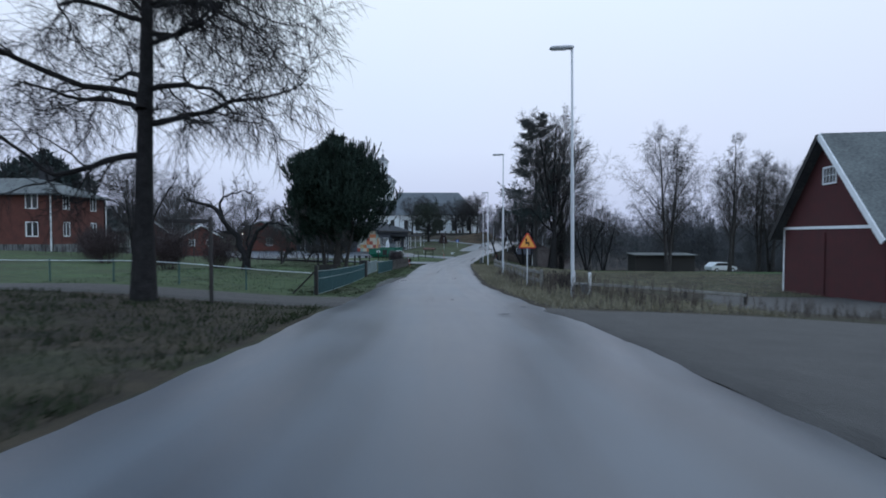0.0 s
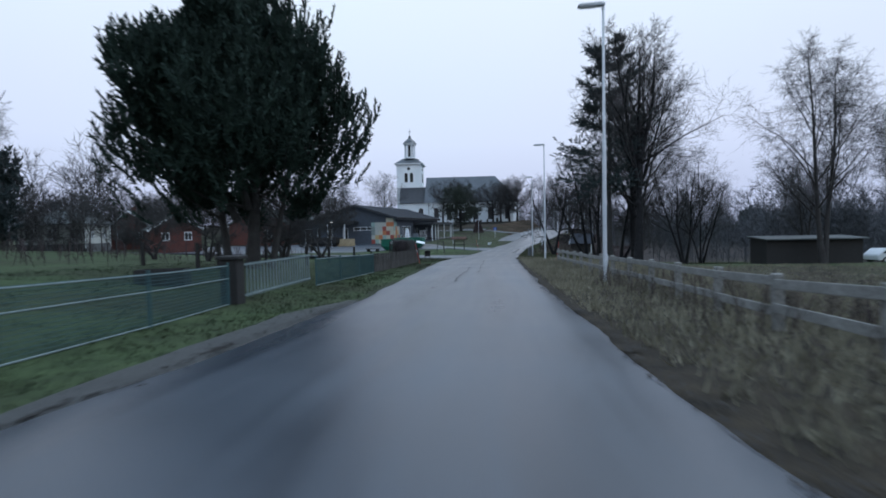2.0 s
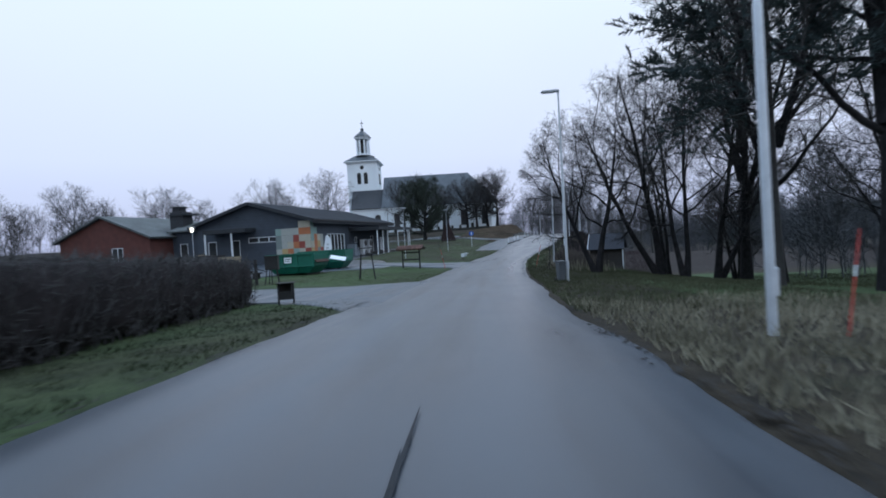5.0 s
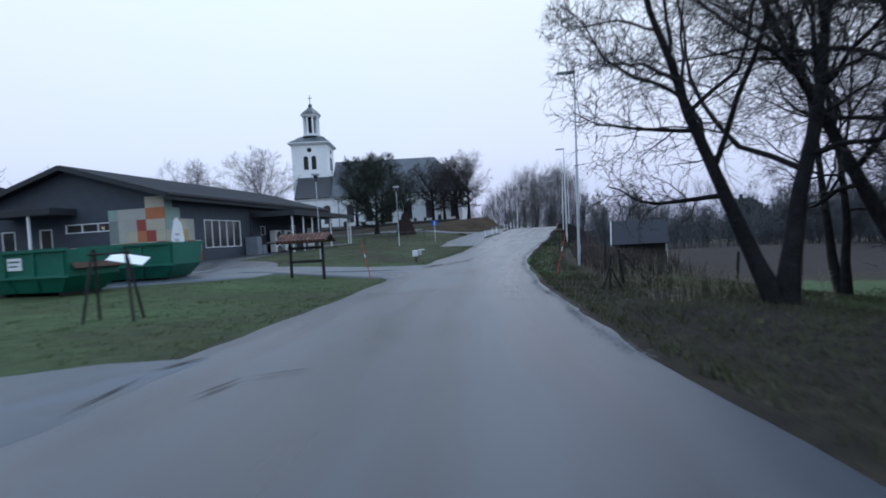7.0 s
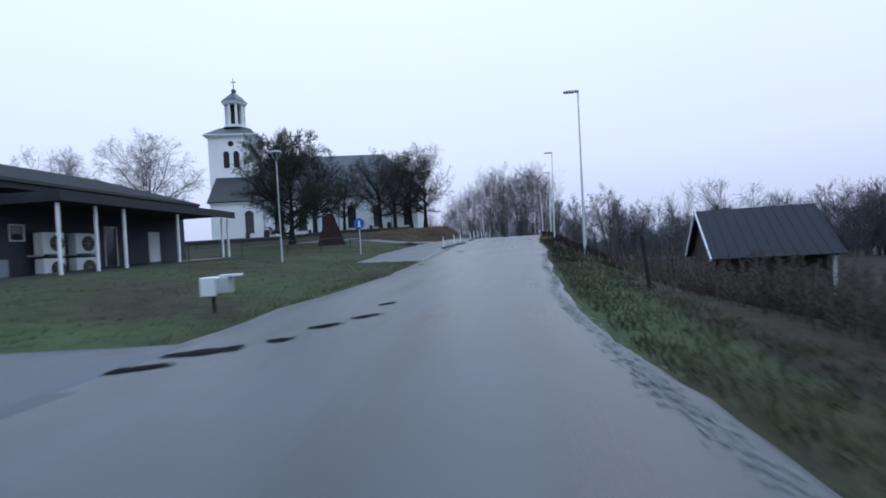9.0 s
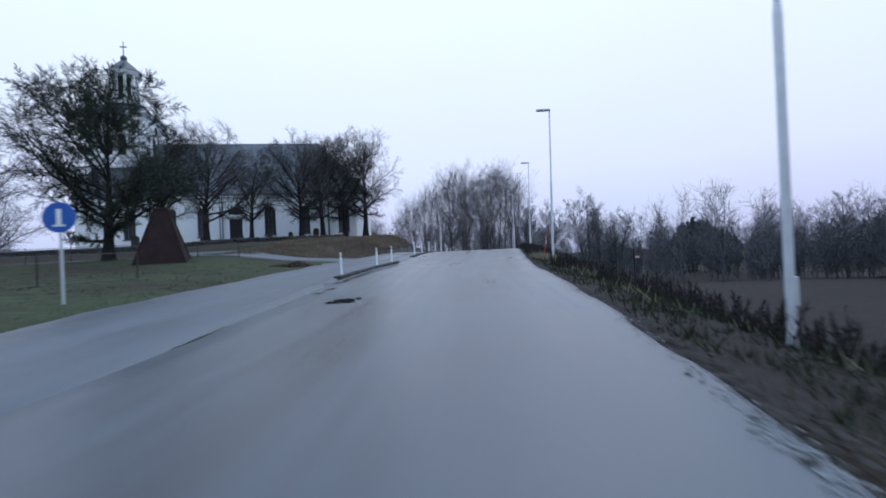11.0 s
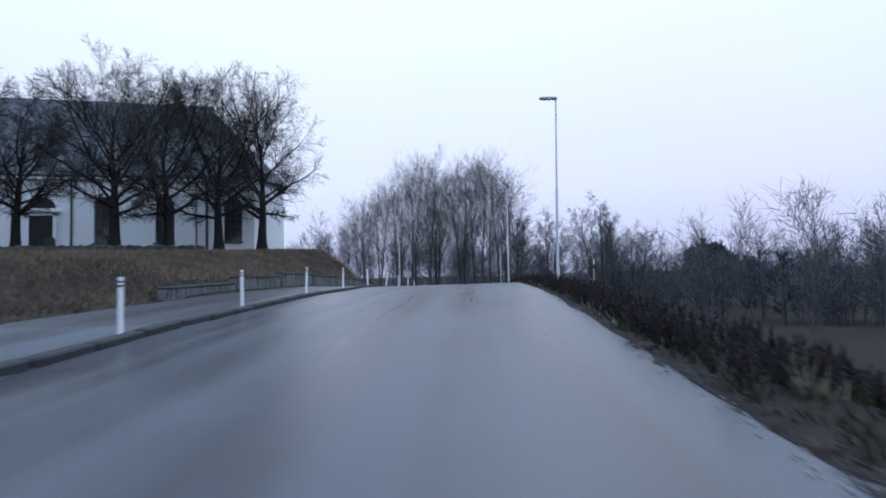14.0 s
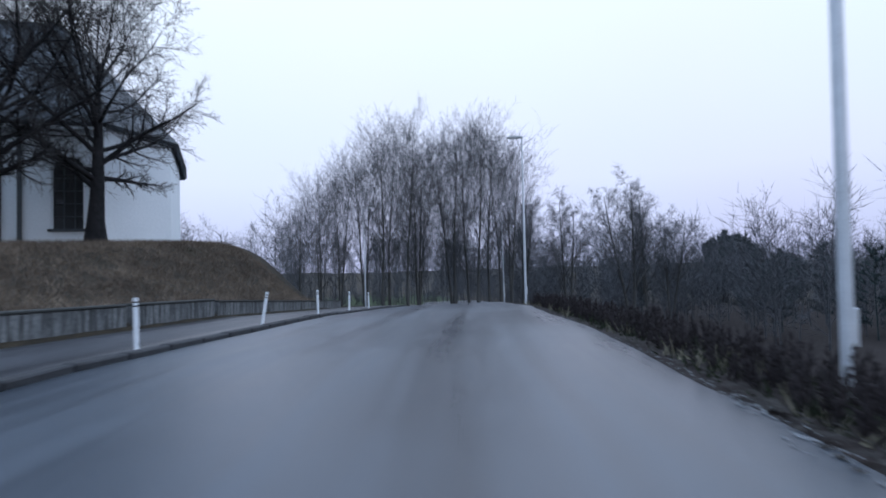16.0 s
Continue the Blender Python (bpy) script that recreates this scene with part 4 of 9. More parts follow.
def make_old_apple(seed, label):
    """An old apple tree: a short split bole, a few thick crooked limbs and a thin haze of twigs."""
    rng = np.random.default_rng(seed)
    courses = [([(0, 0), (0.05, 0.9), (-0.5, 1.95), (-1.2, 2.9), (-1.65, 3.5), (-2.25, 3.7), (-3.1, 3.95)], 0.21, -0.3),
               ([(0.16, 0), (0.22, 0.6), (0.36, 1.4), (0.8, 2.2), (1.5, 2.65), (2.0, 2.75), (2.6, 2.55)], 0.16, -0.5),
               ([(-1.35, 3.1), (-1.45, 3.6), (-1.35, 4.2), (-0.75, 4.4), (-0.2, 4.55), (0.4, 4.3)], 0.085, 0.4),
               ([(-0.45, 1.85), (-1.0, 2.25), (-1.6, 2.2), (-2.2, 2.3), (-2.7, 2.05)], 0.085, 0.9),
               ([(1.45, 2.62), (1.6, 3.0), (1.5, 3.35), (2.0, 3.6), (2.5, 3.5)], 0.065, 0.5),
               ([(0.1, 1.0), (0.0, 1.7), (0.2, 2.5), (0.5, 3.2), (0.3, 3.9)], 0.07, 1.0)]
    P, R, L = [], [], []
    for pts, r, side in courses:
        pts = np.array(pts)
        t = np.linspace(0, len(pts) - 1, 13)
        c = np.stack([np.interp(t, np.arange(len(pts)), pts[:, 0]), side * np.linspace(0, 1, 13), np.interp(t, np.arange(len(pts)), pts[:, 1])], 1)
        c[1:] += rng.normal(0, 0.045, (12, 3))
        P.append(c)
        R.append(r * (1 - 0.72 * np.linspace(0, 1, 13)) * (1 + 0.3 * np.exp(-np.linspace(0, 9, 13))))
        L.append(np.linalg.norm(np.diff(c, axis=0), axis=1).sum())
    P, R, L = np.array(P), np.array(R), np.array(L)
    out = [(P, R)]
    for n, t0, ang, ln, k, wob, pull, rmin in ((9, 0.35, 62, 0.30, 7, 0.30, 0.06, 0.018), (8, 0.15, 50, 0.42, 5, 0.22, 0.10, 0.008), (7, 0.1, 44, 0.55, 3, 0.16, 0.12, 0.005)):
        b, d, t, rr, Lp = sprout(rng, P, R, L, n, t0, 1.0, ang, 18)
        L = np.minimum(Lp * ln * rng.uniform(0.6, 1.3, len(t)), 0.95)
        P = limb(rng, b, d, L, k, wob, pull)
        R = np.maximum(np.minimum(rr * 0.45, 0.035), rmin)[:, None] * (1 - 0.7 * np.linspace(0, 1, k)[None])
        out.append((P, R))
    return finish_tree("apple_tree", out, 2, M_BARK_WET, M_BARK, label, "tree", tips=(4, 0.5, 0.004, 36, 0.2))


def make_thicket_tree(seed, stems, env, label, name="alder_tree", dens=1.0, fine=1.0):
    """A roadside tree on a few leaning stems, with long crooked branches and a haze of fine twigs."""
    lv = [dict(n=int(12 * dens), t0=0.28, t1=0.99, ang=54, sd=15, len=0.42, k=10, wob=0.19, pull=0.035, r=0.50, inside=env, fill=1.35),
          dict(n=10, t0=0.18, t1=1.0, ang=48, sd=16, len=0.40, k=6, wob=0.22, pull=0.02, r=0.5, rmin=0.010, inside=env),
          dict(n=int(9 * fine), t0=0.10, t1=1.0, ang=46, sd=16, len=0.46, k=4, wob=0.20, pull=0.02, r=0.5, rmin=0.0055, inside=env)]
    out, rng = skeleton_tree(seed, stems, lv)
    return finish_tree(name, out, 2, M_BARK_WET, M_BARK, label, "tree", tips=(int(6 * fine), 0.55, 0.0055, 42))


def make_alder(seed, h=9.5, label="", stems_n=3, name="alder_tree", dens=1.0, fine=0.8):
    rng0 = np.random.default_rng(seed + 50)
    stems = []
    for i in range(stems_n):
        a = 2 * math.pi * i / stems_n + rng0.random()
        lean = rng0.uniform(0.12, 0.38)
        stems.append(((0.16 * math.cos(a), 0.16 * math.sin(a), 0), (lean * math.cos(a), lean * math.sin(a), 1), h * rng0.uniform(0.8, 0.98), 0.04 + h * 0.008, 0.07, 0.03))
    return make_thicket_tree(seed, stems, (h * 0.56, h * 0.46, h * 0.40), label or "bare many-stemmed alder tree with tangled dark twigs", name, dens, fine)


def make_bush(seed, h=2.0, label="", name="bush", twig=None, stems_n=26, spread=0.55, category="bush", group=""):
    rng0 = np.random.default_rng(seed + 7)
    stems = []
    for i in range(stems_n):
        a, lean = rng0.random() * 6.28, rng0.random() ** 0.6 * spread
        stems.append(((lean * 0.35 * h * math.cos(a), lean * 0.35 * h * math.sin(a), 0), (lean * math.cos(a), lean * math.sin(a), 1), h * rng0.uniform(0.75, 1.05) * (1 - 0.25 * lean), 0.014, 0.07, 0.05))
    lv = [dict(n=12, t0=0.10, t1=1.0, ang=34, sd=12, len=0.36, k=3, wob=0.14, pull=0.05, r=0.6, rmin=0.007)]
    out, rng = skeleton_tree(seed, stems, lv)
    return finish_tree(name, out, 1, M_TWIG_RED if twig is None else twig, twig or M_TWIG_RED, label or "bare purple-brown rounded garden bush", category, group=group, tips=(6, 0.6, 0.009))


def tufts_of_needles(per, reach, length, width, up=0.5, spread=0.55, seed=77):
    """A brush of needles round the end of every outer twig, its tip turned up."""
    def run(c, out):
        rng = np.random.default_rng(seed)
        P, R = out[-1]
        n = len(P)
        E = P[:, -1]
        d = E - P[:, 0]
        d /= np.linalg.norm(d, axis=1, keepdims=True) + 1e-9
        d = d + np.array([0, 0, up])
        d /= np.linalg.norm(d, axis=1, keepdims=True) + 1e-9
        size = rng.uniform(0.7, 1.3, (n, 1))
        for j in range(per):
            A = E + d * size * reach * (j / per - 0.45)
            t = d * 0.75 + rng.normal(0, spread, (n, 3))
            t /= np.linalg.norm(t, axis=1, keepdims=True) + 1e-9
            flat_blades(c, A, A + t * size * length * (1.1 - 0.5 * j / per), width, seed + j)
    return run


def make_round_pine(seed, label, fine=1.0, needles=None, name="pine_tree"):
    """A broad pine: a few trunks bare below, and a full dome of upturned tufts."""
    stems = [((-0.75, 0, 0), (-0.17, 0.05, 1), 8.8, 0.15, 0.035, 0.02), ((0.15, 0.1, 0), (0.0, 0.03, 1), 9.9, 0.25, 0.02, 0.03),
             ((0.85, 0.3, 0), (0.22, 0.10, 1), 8.2, 0.13, 0.04, 0.03), ((0.1, 0.4, 2.2), (-0.05, 0.45, 1), 7.2, 0.13, 0.05, 0.05),
             ((0.15, -0.1, 2.4), (0.05, -0.45, 1), 7.0, 0.13, 0.05, 0.05), ((-0.3, -0.1, 1.9), (-0.40, -0.40, 1), 6.8, 0.12, 0.05, 0.05)]
    env = (3.7, 5.75, 4.2, 0.95, -1.3)
    lv = [dict(n=int(28 * fine), t0=0.20, t1=0.99, ang=lambda t: 82 - 42 * t, sd=13, len=0.42, k=7, wob=0.10, pull=0.05, r=0.36, inside=env, fill=1.7, lobes=0.13),
          dict(n=int(11 * fine), t0=0.25, t1=1.0, ang=48, sd=14, len=0.34, k=4, wob=0.12, pull=0.09, r=0.5, rmin=0.012, inside=env, lobes=0.13),
          dict(n=6, t0=0.2, t1=1.0, ang=42, sd=14, len=0.42, k=2, wob=0.10, pull=0.25, r=0.5, rmin=0.010, inside=env)]
    out, rng = skeleton_tree(seed, stems, lv)
    for i in (2, 3):
        P, R = out[i]
        high = P[:, -1, 2] > 1.9 + 0.35 * np.sin(3 * np.arctan2(P[:, -1, 1], P[:, -1, 0])) + 0.5 * rng.random(len(P))
        out[i] = (P[high], R[high])
    tuft = tufts_of_needles(20, 0.85, 0.24, 0.042, 1.2, 0.40) if fine >= 1 else tufts_of_needles(9, 1.0, 0.42, 0.11, 1.0, 0.45)
    return finish_tree(name, out, 2, M_BARK, needles or M_PINE, label, "tree", tuft)


def make_conifer(seed, h=14, label="tall ragged dark spruce with sagging boughs", name="spruce_tree", width=0.26, bare=0.15):
    """A straight trunk with uneven tiers of nearly level boughs, tufted towards their ends."""
    lv = [dict(n=46, t0=bare, t1=0.99, ang=lambda t: 92 - 34 * t, sd=9, len=width, shape=lambda t: 1.25 * np.clip(1.12 - t, 0.05, 1) ** 0.75, k=7, wob=0.06, pull=0.015, r=0.26, keep=0.85),
          dict(n=12, t0=0.25, t1=1.0, ang=52, sd=10, len=0.32, k=4, wob=0.10, pull=0.02, r=0.5, rmin=0.010, flat=0.35),
          dict(n=5, t0=0.25, t1=1.0, ang=44, sd=12, len=0.45, k=2, wob=0.10, pull=0.05, r=0.5, rmin=0.008, flat=0.6)]
    out, rng = skeleton_tree(seed, [((0, 0, 0), (0, 0, 1), h, h * 0.012, 0.012, 0.02)], lv)
    return finish_tree(name, out, 2, M_BARK, M_SPRUCE, label, "tree", tufts_of_needles(18, 0.6, 0.30, 0.038, 0.15, 0.45))


def woods(name, label, spots, seed, twig, fine=1.0):
    """Far woodland: slim stems with steep branches and a haze of fine twigs, as one mass."""
    rng = np.random.default_rng(seed)
    s = Soup()
    n = len(spots)
    spots = np.asarray(spots, dtype=float)
    base = np.stack([spots[:, 0], spots[:, 1], height(spots[:, 0], spots[:, 1]) + smooth(np.hypot(spots[:, 0], spots[:, 1] - 80), 260, 1500) * 16 - 0.3], axis=1)
    H = spots[:, 2]
    P = limb(rng, base, np.stack([rng.normal(0, .04, n), rng.normal(0, .04, n), np.ones(n)], 1), H, 6, 0.03, 0.02)
    R = (H * 0.0075)[:, None] * (1 - 0.85 * np.linspace(0, 1, 6)[None])
    tubes(s, P, R, 3)
    b, d, t, rr, L = sprout(rng, P, R, H, 20, 0.10, 0.99, 36, 10)
    L2 = L * 0.25 * np.sqrt(np.clip(1.05 - ((t - 0.45) / 0.62) ** 2, 0.08, 1)) * rng.uniform(0.7, 1.25, len(t))
    P2 = limb(rng, b, d, L2, 3, 0.12, 0.07)
    R2 = np.clip(rr * 0.4, 0.014, 0.035)[:, None] * (1 - 0.7 * np.linspace(0, 1, 3)[None])
    tubes(s, P2, R2, 3)
    b, d, t, rr, L = sprout(rng, P2, R2, L2, int(9 * fine), 0.10, 1.0, 38, 14)
    L3 = L * 0.55 * rng.uniform(0.6, 1.25, len(t))
    P3 = limb(rng, b, d, L3, 2, 0.1, 0.08)
    flat_blades(s, P3[:, 0], P3[:, 1], 0.028)
    b, d, t, rr, L = sprout(rng, P3, np.full(P3.shape[:2], 0.02), L3, 3, 0.1, 1.0, 30, 14)
    P4 = limb(rng, b, d, L * 0.75 * rng.uniform(0.6, 1.2, len(t)), 2, 0.1, 0.08)
    flat_blades(s, P4[:, 0], P4[:, 1], 0.024)
    ob = link(name, s.mesh(name), twig)
    return tagged(ob, label, "woodland", kind="stuff")


def conifer_stand(name, label, spots, seed):
    """Far evergreens: trunks with tiers of short level boughs and upturned tufts, as one mass."""
    rng = np.random.default_rng(seed)
    s = Soup()
    spots = np.asarray(spots, dtype=float)
    n = len(spots)
    base = np.stack([spots[:, 0], spots[:, 1], height(spots[:, 0], spots[:, 1]) + smooth(np.hypot(spots[:, 0], spots[:, 1] - 80), 260, 1500) * 16 - 0.3], axis=1)
    H = spots[:, 2]
    P = limb(rng, base, np.stack([rng.normal(0, .02, n), rng.normal(0, .02, n), np.ones(n)], 1), H, 5, 0.02, 0.02)
    R = (H * 0.011)[:, None] * (1 - 0.85 * np.linspace(0, 1, 5)[None])
    tubes(s, P, R, 4)
    b, d, t, rr, L = sprout(rng, P, R, H, 34, 0.16, 0.99, 70, 14)
    wide = L * 0.22 * np.sqrt(np.clip(1.06 - ((t - 0.5) / 0.6) ** 2, 0.05, 1)) * rng.uniform(0.6, 1.2, len(t))
    P2 = limb(rng, b, d, wide, 3, 0.1, 0.08)
    tubes(s, P2, np.full(P2.shape[:2], 0.02), 3)
    b, d, t, rr, L = sprout(rng, P2, np.full(P2.shape[:2], 0.02), wide, 8, 0.35, 1.0, 50, 18)
    d = d / np.linalg.norm(d, axis=1, keepdims=True) + np.array([0, 0, 0.5])
    for j in range(5):
        e = b + (d + rng.normal(0, 0.45, b.shape)) * (0.45 * rng.uniform(0.6, 1.2, len(b)))[:, None]
        flat_blades(s, b, e, 0.05, j)
    return tagged(link(name, s.mesh(name), M_SPRUCE), label, "woodland", kind="stuff")


# the garden side
place(make_weeping(11, "tall old weeping birch with a dark trunk"), [(-7.6, 12.8, 60, 0.90)])
place(make_old_apple(3, "old apple tree with thick crooked bare limbs"), [(-11.25, 28.8, 0, 1.0)])
place(make_alder(66, 9.6, "bare upright garden tree on several stems", 5, "garden_tree"), [(-27.3, 45, 0, 1.0)])
place(make_apple(4, 5.2), [(-9.8, 47.5, 0, 0.85), (-16.5, 52, 140, 0.8)])
place(make_apple(5, 5.0), [(-11.5, 59, 0, 0.9), (-17, 63, 200, 0.85), (-22, 55, 80, 0.8)])
place(make_round_pine(21, "broad dark green garden pine on several trunks"), [(-8.85, 41.2, 0, 1.0)])
place(make_bush(31, 2.3, stems_n=34), [(-15.5, 28.4, 0, 1.0), (-14.1, 31.8, 60, 0.95), (-23.0, 34.2, 120, 1.05), (-27, 39, 200, 1.0), (-30, 44, 20, 1.1), (-20.5, 38, 250, 1.0)])

# the field side, first stretch
place(make_birch(41, 18.5, "tall bare birch standing behind the black shed", forks=2, twigs=1.2), [(30.2, 67.9, 0, 1.0), (43.5, 76, 70, 0.84), (46.8, 75, 200, 0.90), (50.5, 78, 130, 0.86), (57, 78, 20, 0.92), (35.5, 79, 280, 0.62)])
place(make_birch(42, 17.5, "slender tall bare birch on the field's edge", forks=1, ang=26, reach=0.36), [(40.6, 71.6, 0, 1.08), (47, 72, 90, 0.85), (54, 74, 30, 0.95), (62, 77, 160, 0.85)])
place(make_conifer(43, 22.0, "tall ragged dark pine among bare trees", "pine_on_verge", 0.20, 0.30), [(13.5, 73.7, 0, 1.0)])
place(make_ash(44, 21.0, "tall bare forked ash tree", stems_n=4), [(15.3, 70.5, 20, 1.0), (18.0, 80.6, 140, 0.95), (20.5, 88, 250, 0.9)])
place(make_alder(45, 12.5, stems_n=4, name="alder_tree"), [(21.6, 75.8, 0, 0.95), (26.0, 82, 120, 0.8)])

# the roadside thicket
place(make_thicket_tree(46, [((-0.05, 0, 0), (-0.36, 0.05, 1), 8.6, 0.17, 0.06, 0.05), ((0.1, 0, 0), (0.10, 0.05, 1), 9.2, 0.19, 0.05, 0.03)], (5.0, 4.9, 3.45, -1.0, 0.2),
                        "bare roadside alder on two forked leaning trunks", dens=1.3), [(9.5, 84.2, 0, 1.0)])
place(make_thicket_tree(47, [((-0.1, 0, 0), (-0.45, 0.1, 1), 10.5, 0.19, 0.06, 0.07), ((0.1, 0, 0), (0.04, 0.1, 1), 12.4, 0.22, 0.04, 0.02)], (7.2, 5.9, 4.4, -0.8, 0.2),
                        "tall bare alder with a leaning second stem", dens=1.25), [(13.4, 84.6, 0, 1.0), (18.4, 87.4, 190, 1.0)])
place(make_thicket_tree(49, [((-0.1, 0, 0), (-0.16, 0.1, 1), 11.0, 0.15, 0.05, 0.03), ((0.1, 0, 0), (0.20, 0.1, 1), 11.4, 0.16, 0.05, 0.03)], (6.8, 5.6, 3.9),
                        "slim bare alder forked at the foot", dens=1.2), [(14.3, 83.2, 0, 1.0), (16.6, 91, 100, 0.95)])
place(make_alder(48, 8.0, stems_n=5), [(21.5, 91.0, 200, 0.95)])

# trees round the church
lind_a = make_linden(51, 15.0)
place(lind_a, [(12.5, 184.3, 0, 1.0), (7.0, 178.6, 130, 0.88), (-5.4, 173.8, 250, 0.95)])
lind_b = make_linden(52, 14.5)
place(lind_b, [(9.8, 181.2, 60, 0.95), (4.6, 176.1, 200, 0.90), (-10.6, 175.6, 0, 0.95)])
place(make_linden(53, 11.5, "small bare linden before the church wall", dens=0.8, spread=0.8), [(-1.2, 176.9, 20, 1.0)])
place(make_linden(54, 10.6, "dense dark leafy tree in front of the church", "churchyard_tree", M_IVY, dens=1.1, tips=(15, 0.5, 0.011), spread=1.08, low=0.16), [(-4.2, 147.0, 0, 1.12)])
place(make_linden(55, 16.5, "large bare tree behind the school", twig=M_TWIG_HAZE, dens=0.8, bark=M_BARK_GREY, tips=(3, 0.6, 0.016), spread=1.25, low=0.3), [(-28.5, 171, 0, 0.98), (-43, 176, 90, 0.92), (-57, 222, 30, 1.3), (-70, 180, 160, 0.9), (-90, 172, 40, 1.05)])

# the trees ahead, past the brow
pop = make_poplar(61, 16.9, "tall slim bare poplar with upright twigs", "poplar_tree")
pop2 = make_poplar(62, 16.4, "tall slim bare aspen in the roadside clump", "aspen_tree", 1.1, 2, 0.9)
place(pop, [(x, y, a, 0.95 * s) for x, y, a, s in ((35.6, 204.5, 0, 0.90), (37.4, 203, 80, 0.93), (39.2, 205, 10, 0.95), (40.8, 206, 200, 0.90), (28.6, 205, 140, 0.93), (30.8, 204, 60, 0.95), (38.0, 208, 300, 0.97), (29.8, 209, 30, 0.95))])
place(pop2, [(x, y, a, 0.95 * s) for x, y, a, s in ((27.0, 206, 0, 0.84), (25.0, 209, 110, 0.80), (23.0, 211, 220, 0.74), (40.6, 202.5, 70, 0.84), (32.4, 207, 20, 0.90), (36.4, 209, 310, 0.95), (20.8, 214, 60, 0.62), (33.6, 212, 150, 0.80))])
place(make_birch(63, 18.0, "broad bare birch beyond the bend", "birch_tree", M_BARK_GREY, M_TWIG_HAZE, 2, 0.30, 34, 0.44, -0.04), [(50.0, 209, 0, 0.92), (57.6, 208, 120, 1.02), (62.5, 212, 40, 0.95), (46.5, 214, 250, 0.80), (67, 214, 300, 0.85)])
# ---------------------------------------------------------------- far woods
rw = np.random.default_rng(12)


def scatter(n, x0, x1, y0, y1, h0, h1, keep=lambda x, y: True):
    out = []
    while len(out) < n:
        x, y = rw.uniform(x0, x1), rw.uniform(y0, y1)
        if keep(x, y):
            out.append((x, y, rw.uniform(h0, h1)))
    return out


woods("far_woods", "dim bare mixed woodland beyond the ploughed field", scatter(170, 66, 175, 178, 300, 10, 15, lambda x, y: y > 140 + 0.55 * x), 1, M_TWIG_HAZE)
woods("field_woods", "dim bare woodland along the field's far side", scatter(250, 76, 124, 92, 205, 8, 13.5, lambda x, y: x > 78 + 0.1 * (y - 92)), 2, M_TWIG_HAZE)
woods("field_saplings", "dense bare saplings before the field's far wood", scatter(240, 70, 92, 96, 205, 4, 8, lambda x, y: x > 72 + 0.1 * (y - 92)), 20, M_TWIG_HAZE, 0.8)
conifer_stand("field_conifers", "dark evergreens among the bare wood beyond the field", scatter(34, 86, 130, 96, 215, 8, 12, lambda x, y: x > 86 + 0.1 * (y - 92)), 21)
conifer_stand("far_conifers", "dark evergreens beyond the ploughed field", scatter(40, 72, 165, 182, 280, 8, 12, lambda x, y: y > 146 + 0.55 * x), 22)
woods("wood_behind_barn", "brown bare woodland behind the barn field", scatter(190, 24, 120, 80, 112, 6, 12, lambda x, y: (x > 36 or y > 88) and x > 1.15 * (y - 82) + 8), 3, M_TWIG_HAZE)
woods("village_trees", "dim bare trees behind the village houses", scatter(80, -130, -44, 72, 200, 7, 12, lambda x, y: x < -70 or y > 125), 4, M_TWIG)


def village_gap(x, y):
    return not (70 < y < 82) and not (x > -54 and y > 80)


woods("garden_wood", "dim dense bare trees behind the gardens", scatter(120, -80, -31, 60, 116, 5, 10, village_gap), 8, M_TWIG)
conifer_stand("garden_conifers", "dark evergreens behind the gardens", scatter(22, -85, -42, 58, 116, 6, 10, village_gap), 23)
woods("ahead_woods", "dim bare woodland beyond the brow of the road", scatter(100, -6, 75, 226, 300, 11, 16), 5, M_TWIG_HAZE)
woods("east_woods", "low bare woodland behind the bend", scatter(70, 44, 92, 214, 262, 6, 10), 6, M_TWIG_HAZE)

edge_birch = make_birch(64, 13.0, "bare birch at the edge of the field's far wood", "birch_tree", M_BARK_GREY, M_TWIG_HAZE, 1, 0.30, 34, 0.42, -0.05, 0.8)
edge_rng = np.random.default_rng(41)
place(edge_birch, [(73 + 0.10 * (y - 92) + edge_rng.uniform(0, 6), y, edge_rng.uniform(0, 360), edge_rng.uniform(0.78, 1.12)) for y in (104, 112, 118, 127, 133, 141, 147, 156, 163, 171, 180, 192)])

# The lighter spruce needles put distance haze into the far pines' colour.
place(make_round_pine(24, "broad dark pine standing out of the bare trees", 0.6, M_SPRUCE, "field_pine"), [(126, 268, 0, 1.72), (118, 243, 120, 1.15), (139, 276, 220, 1.25), (98, 176, 60, 1.05), (103, 184, 300, 1.1), (-60, 75, 40, 1.42), (-66, 79, 160, 1.3)])

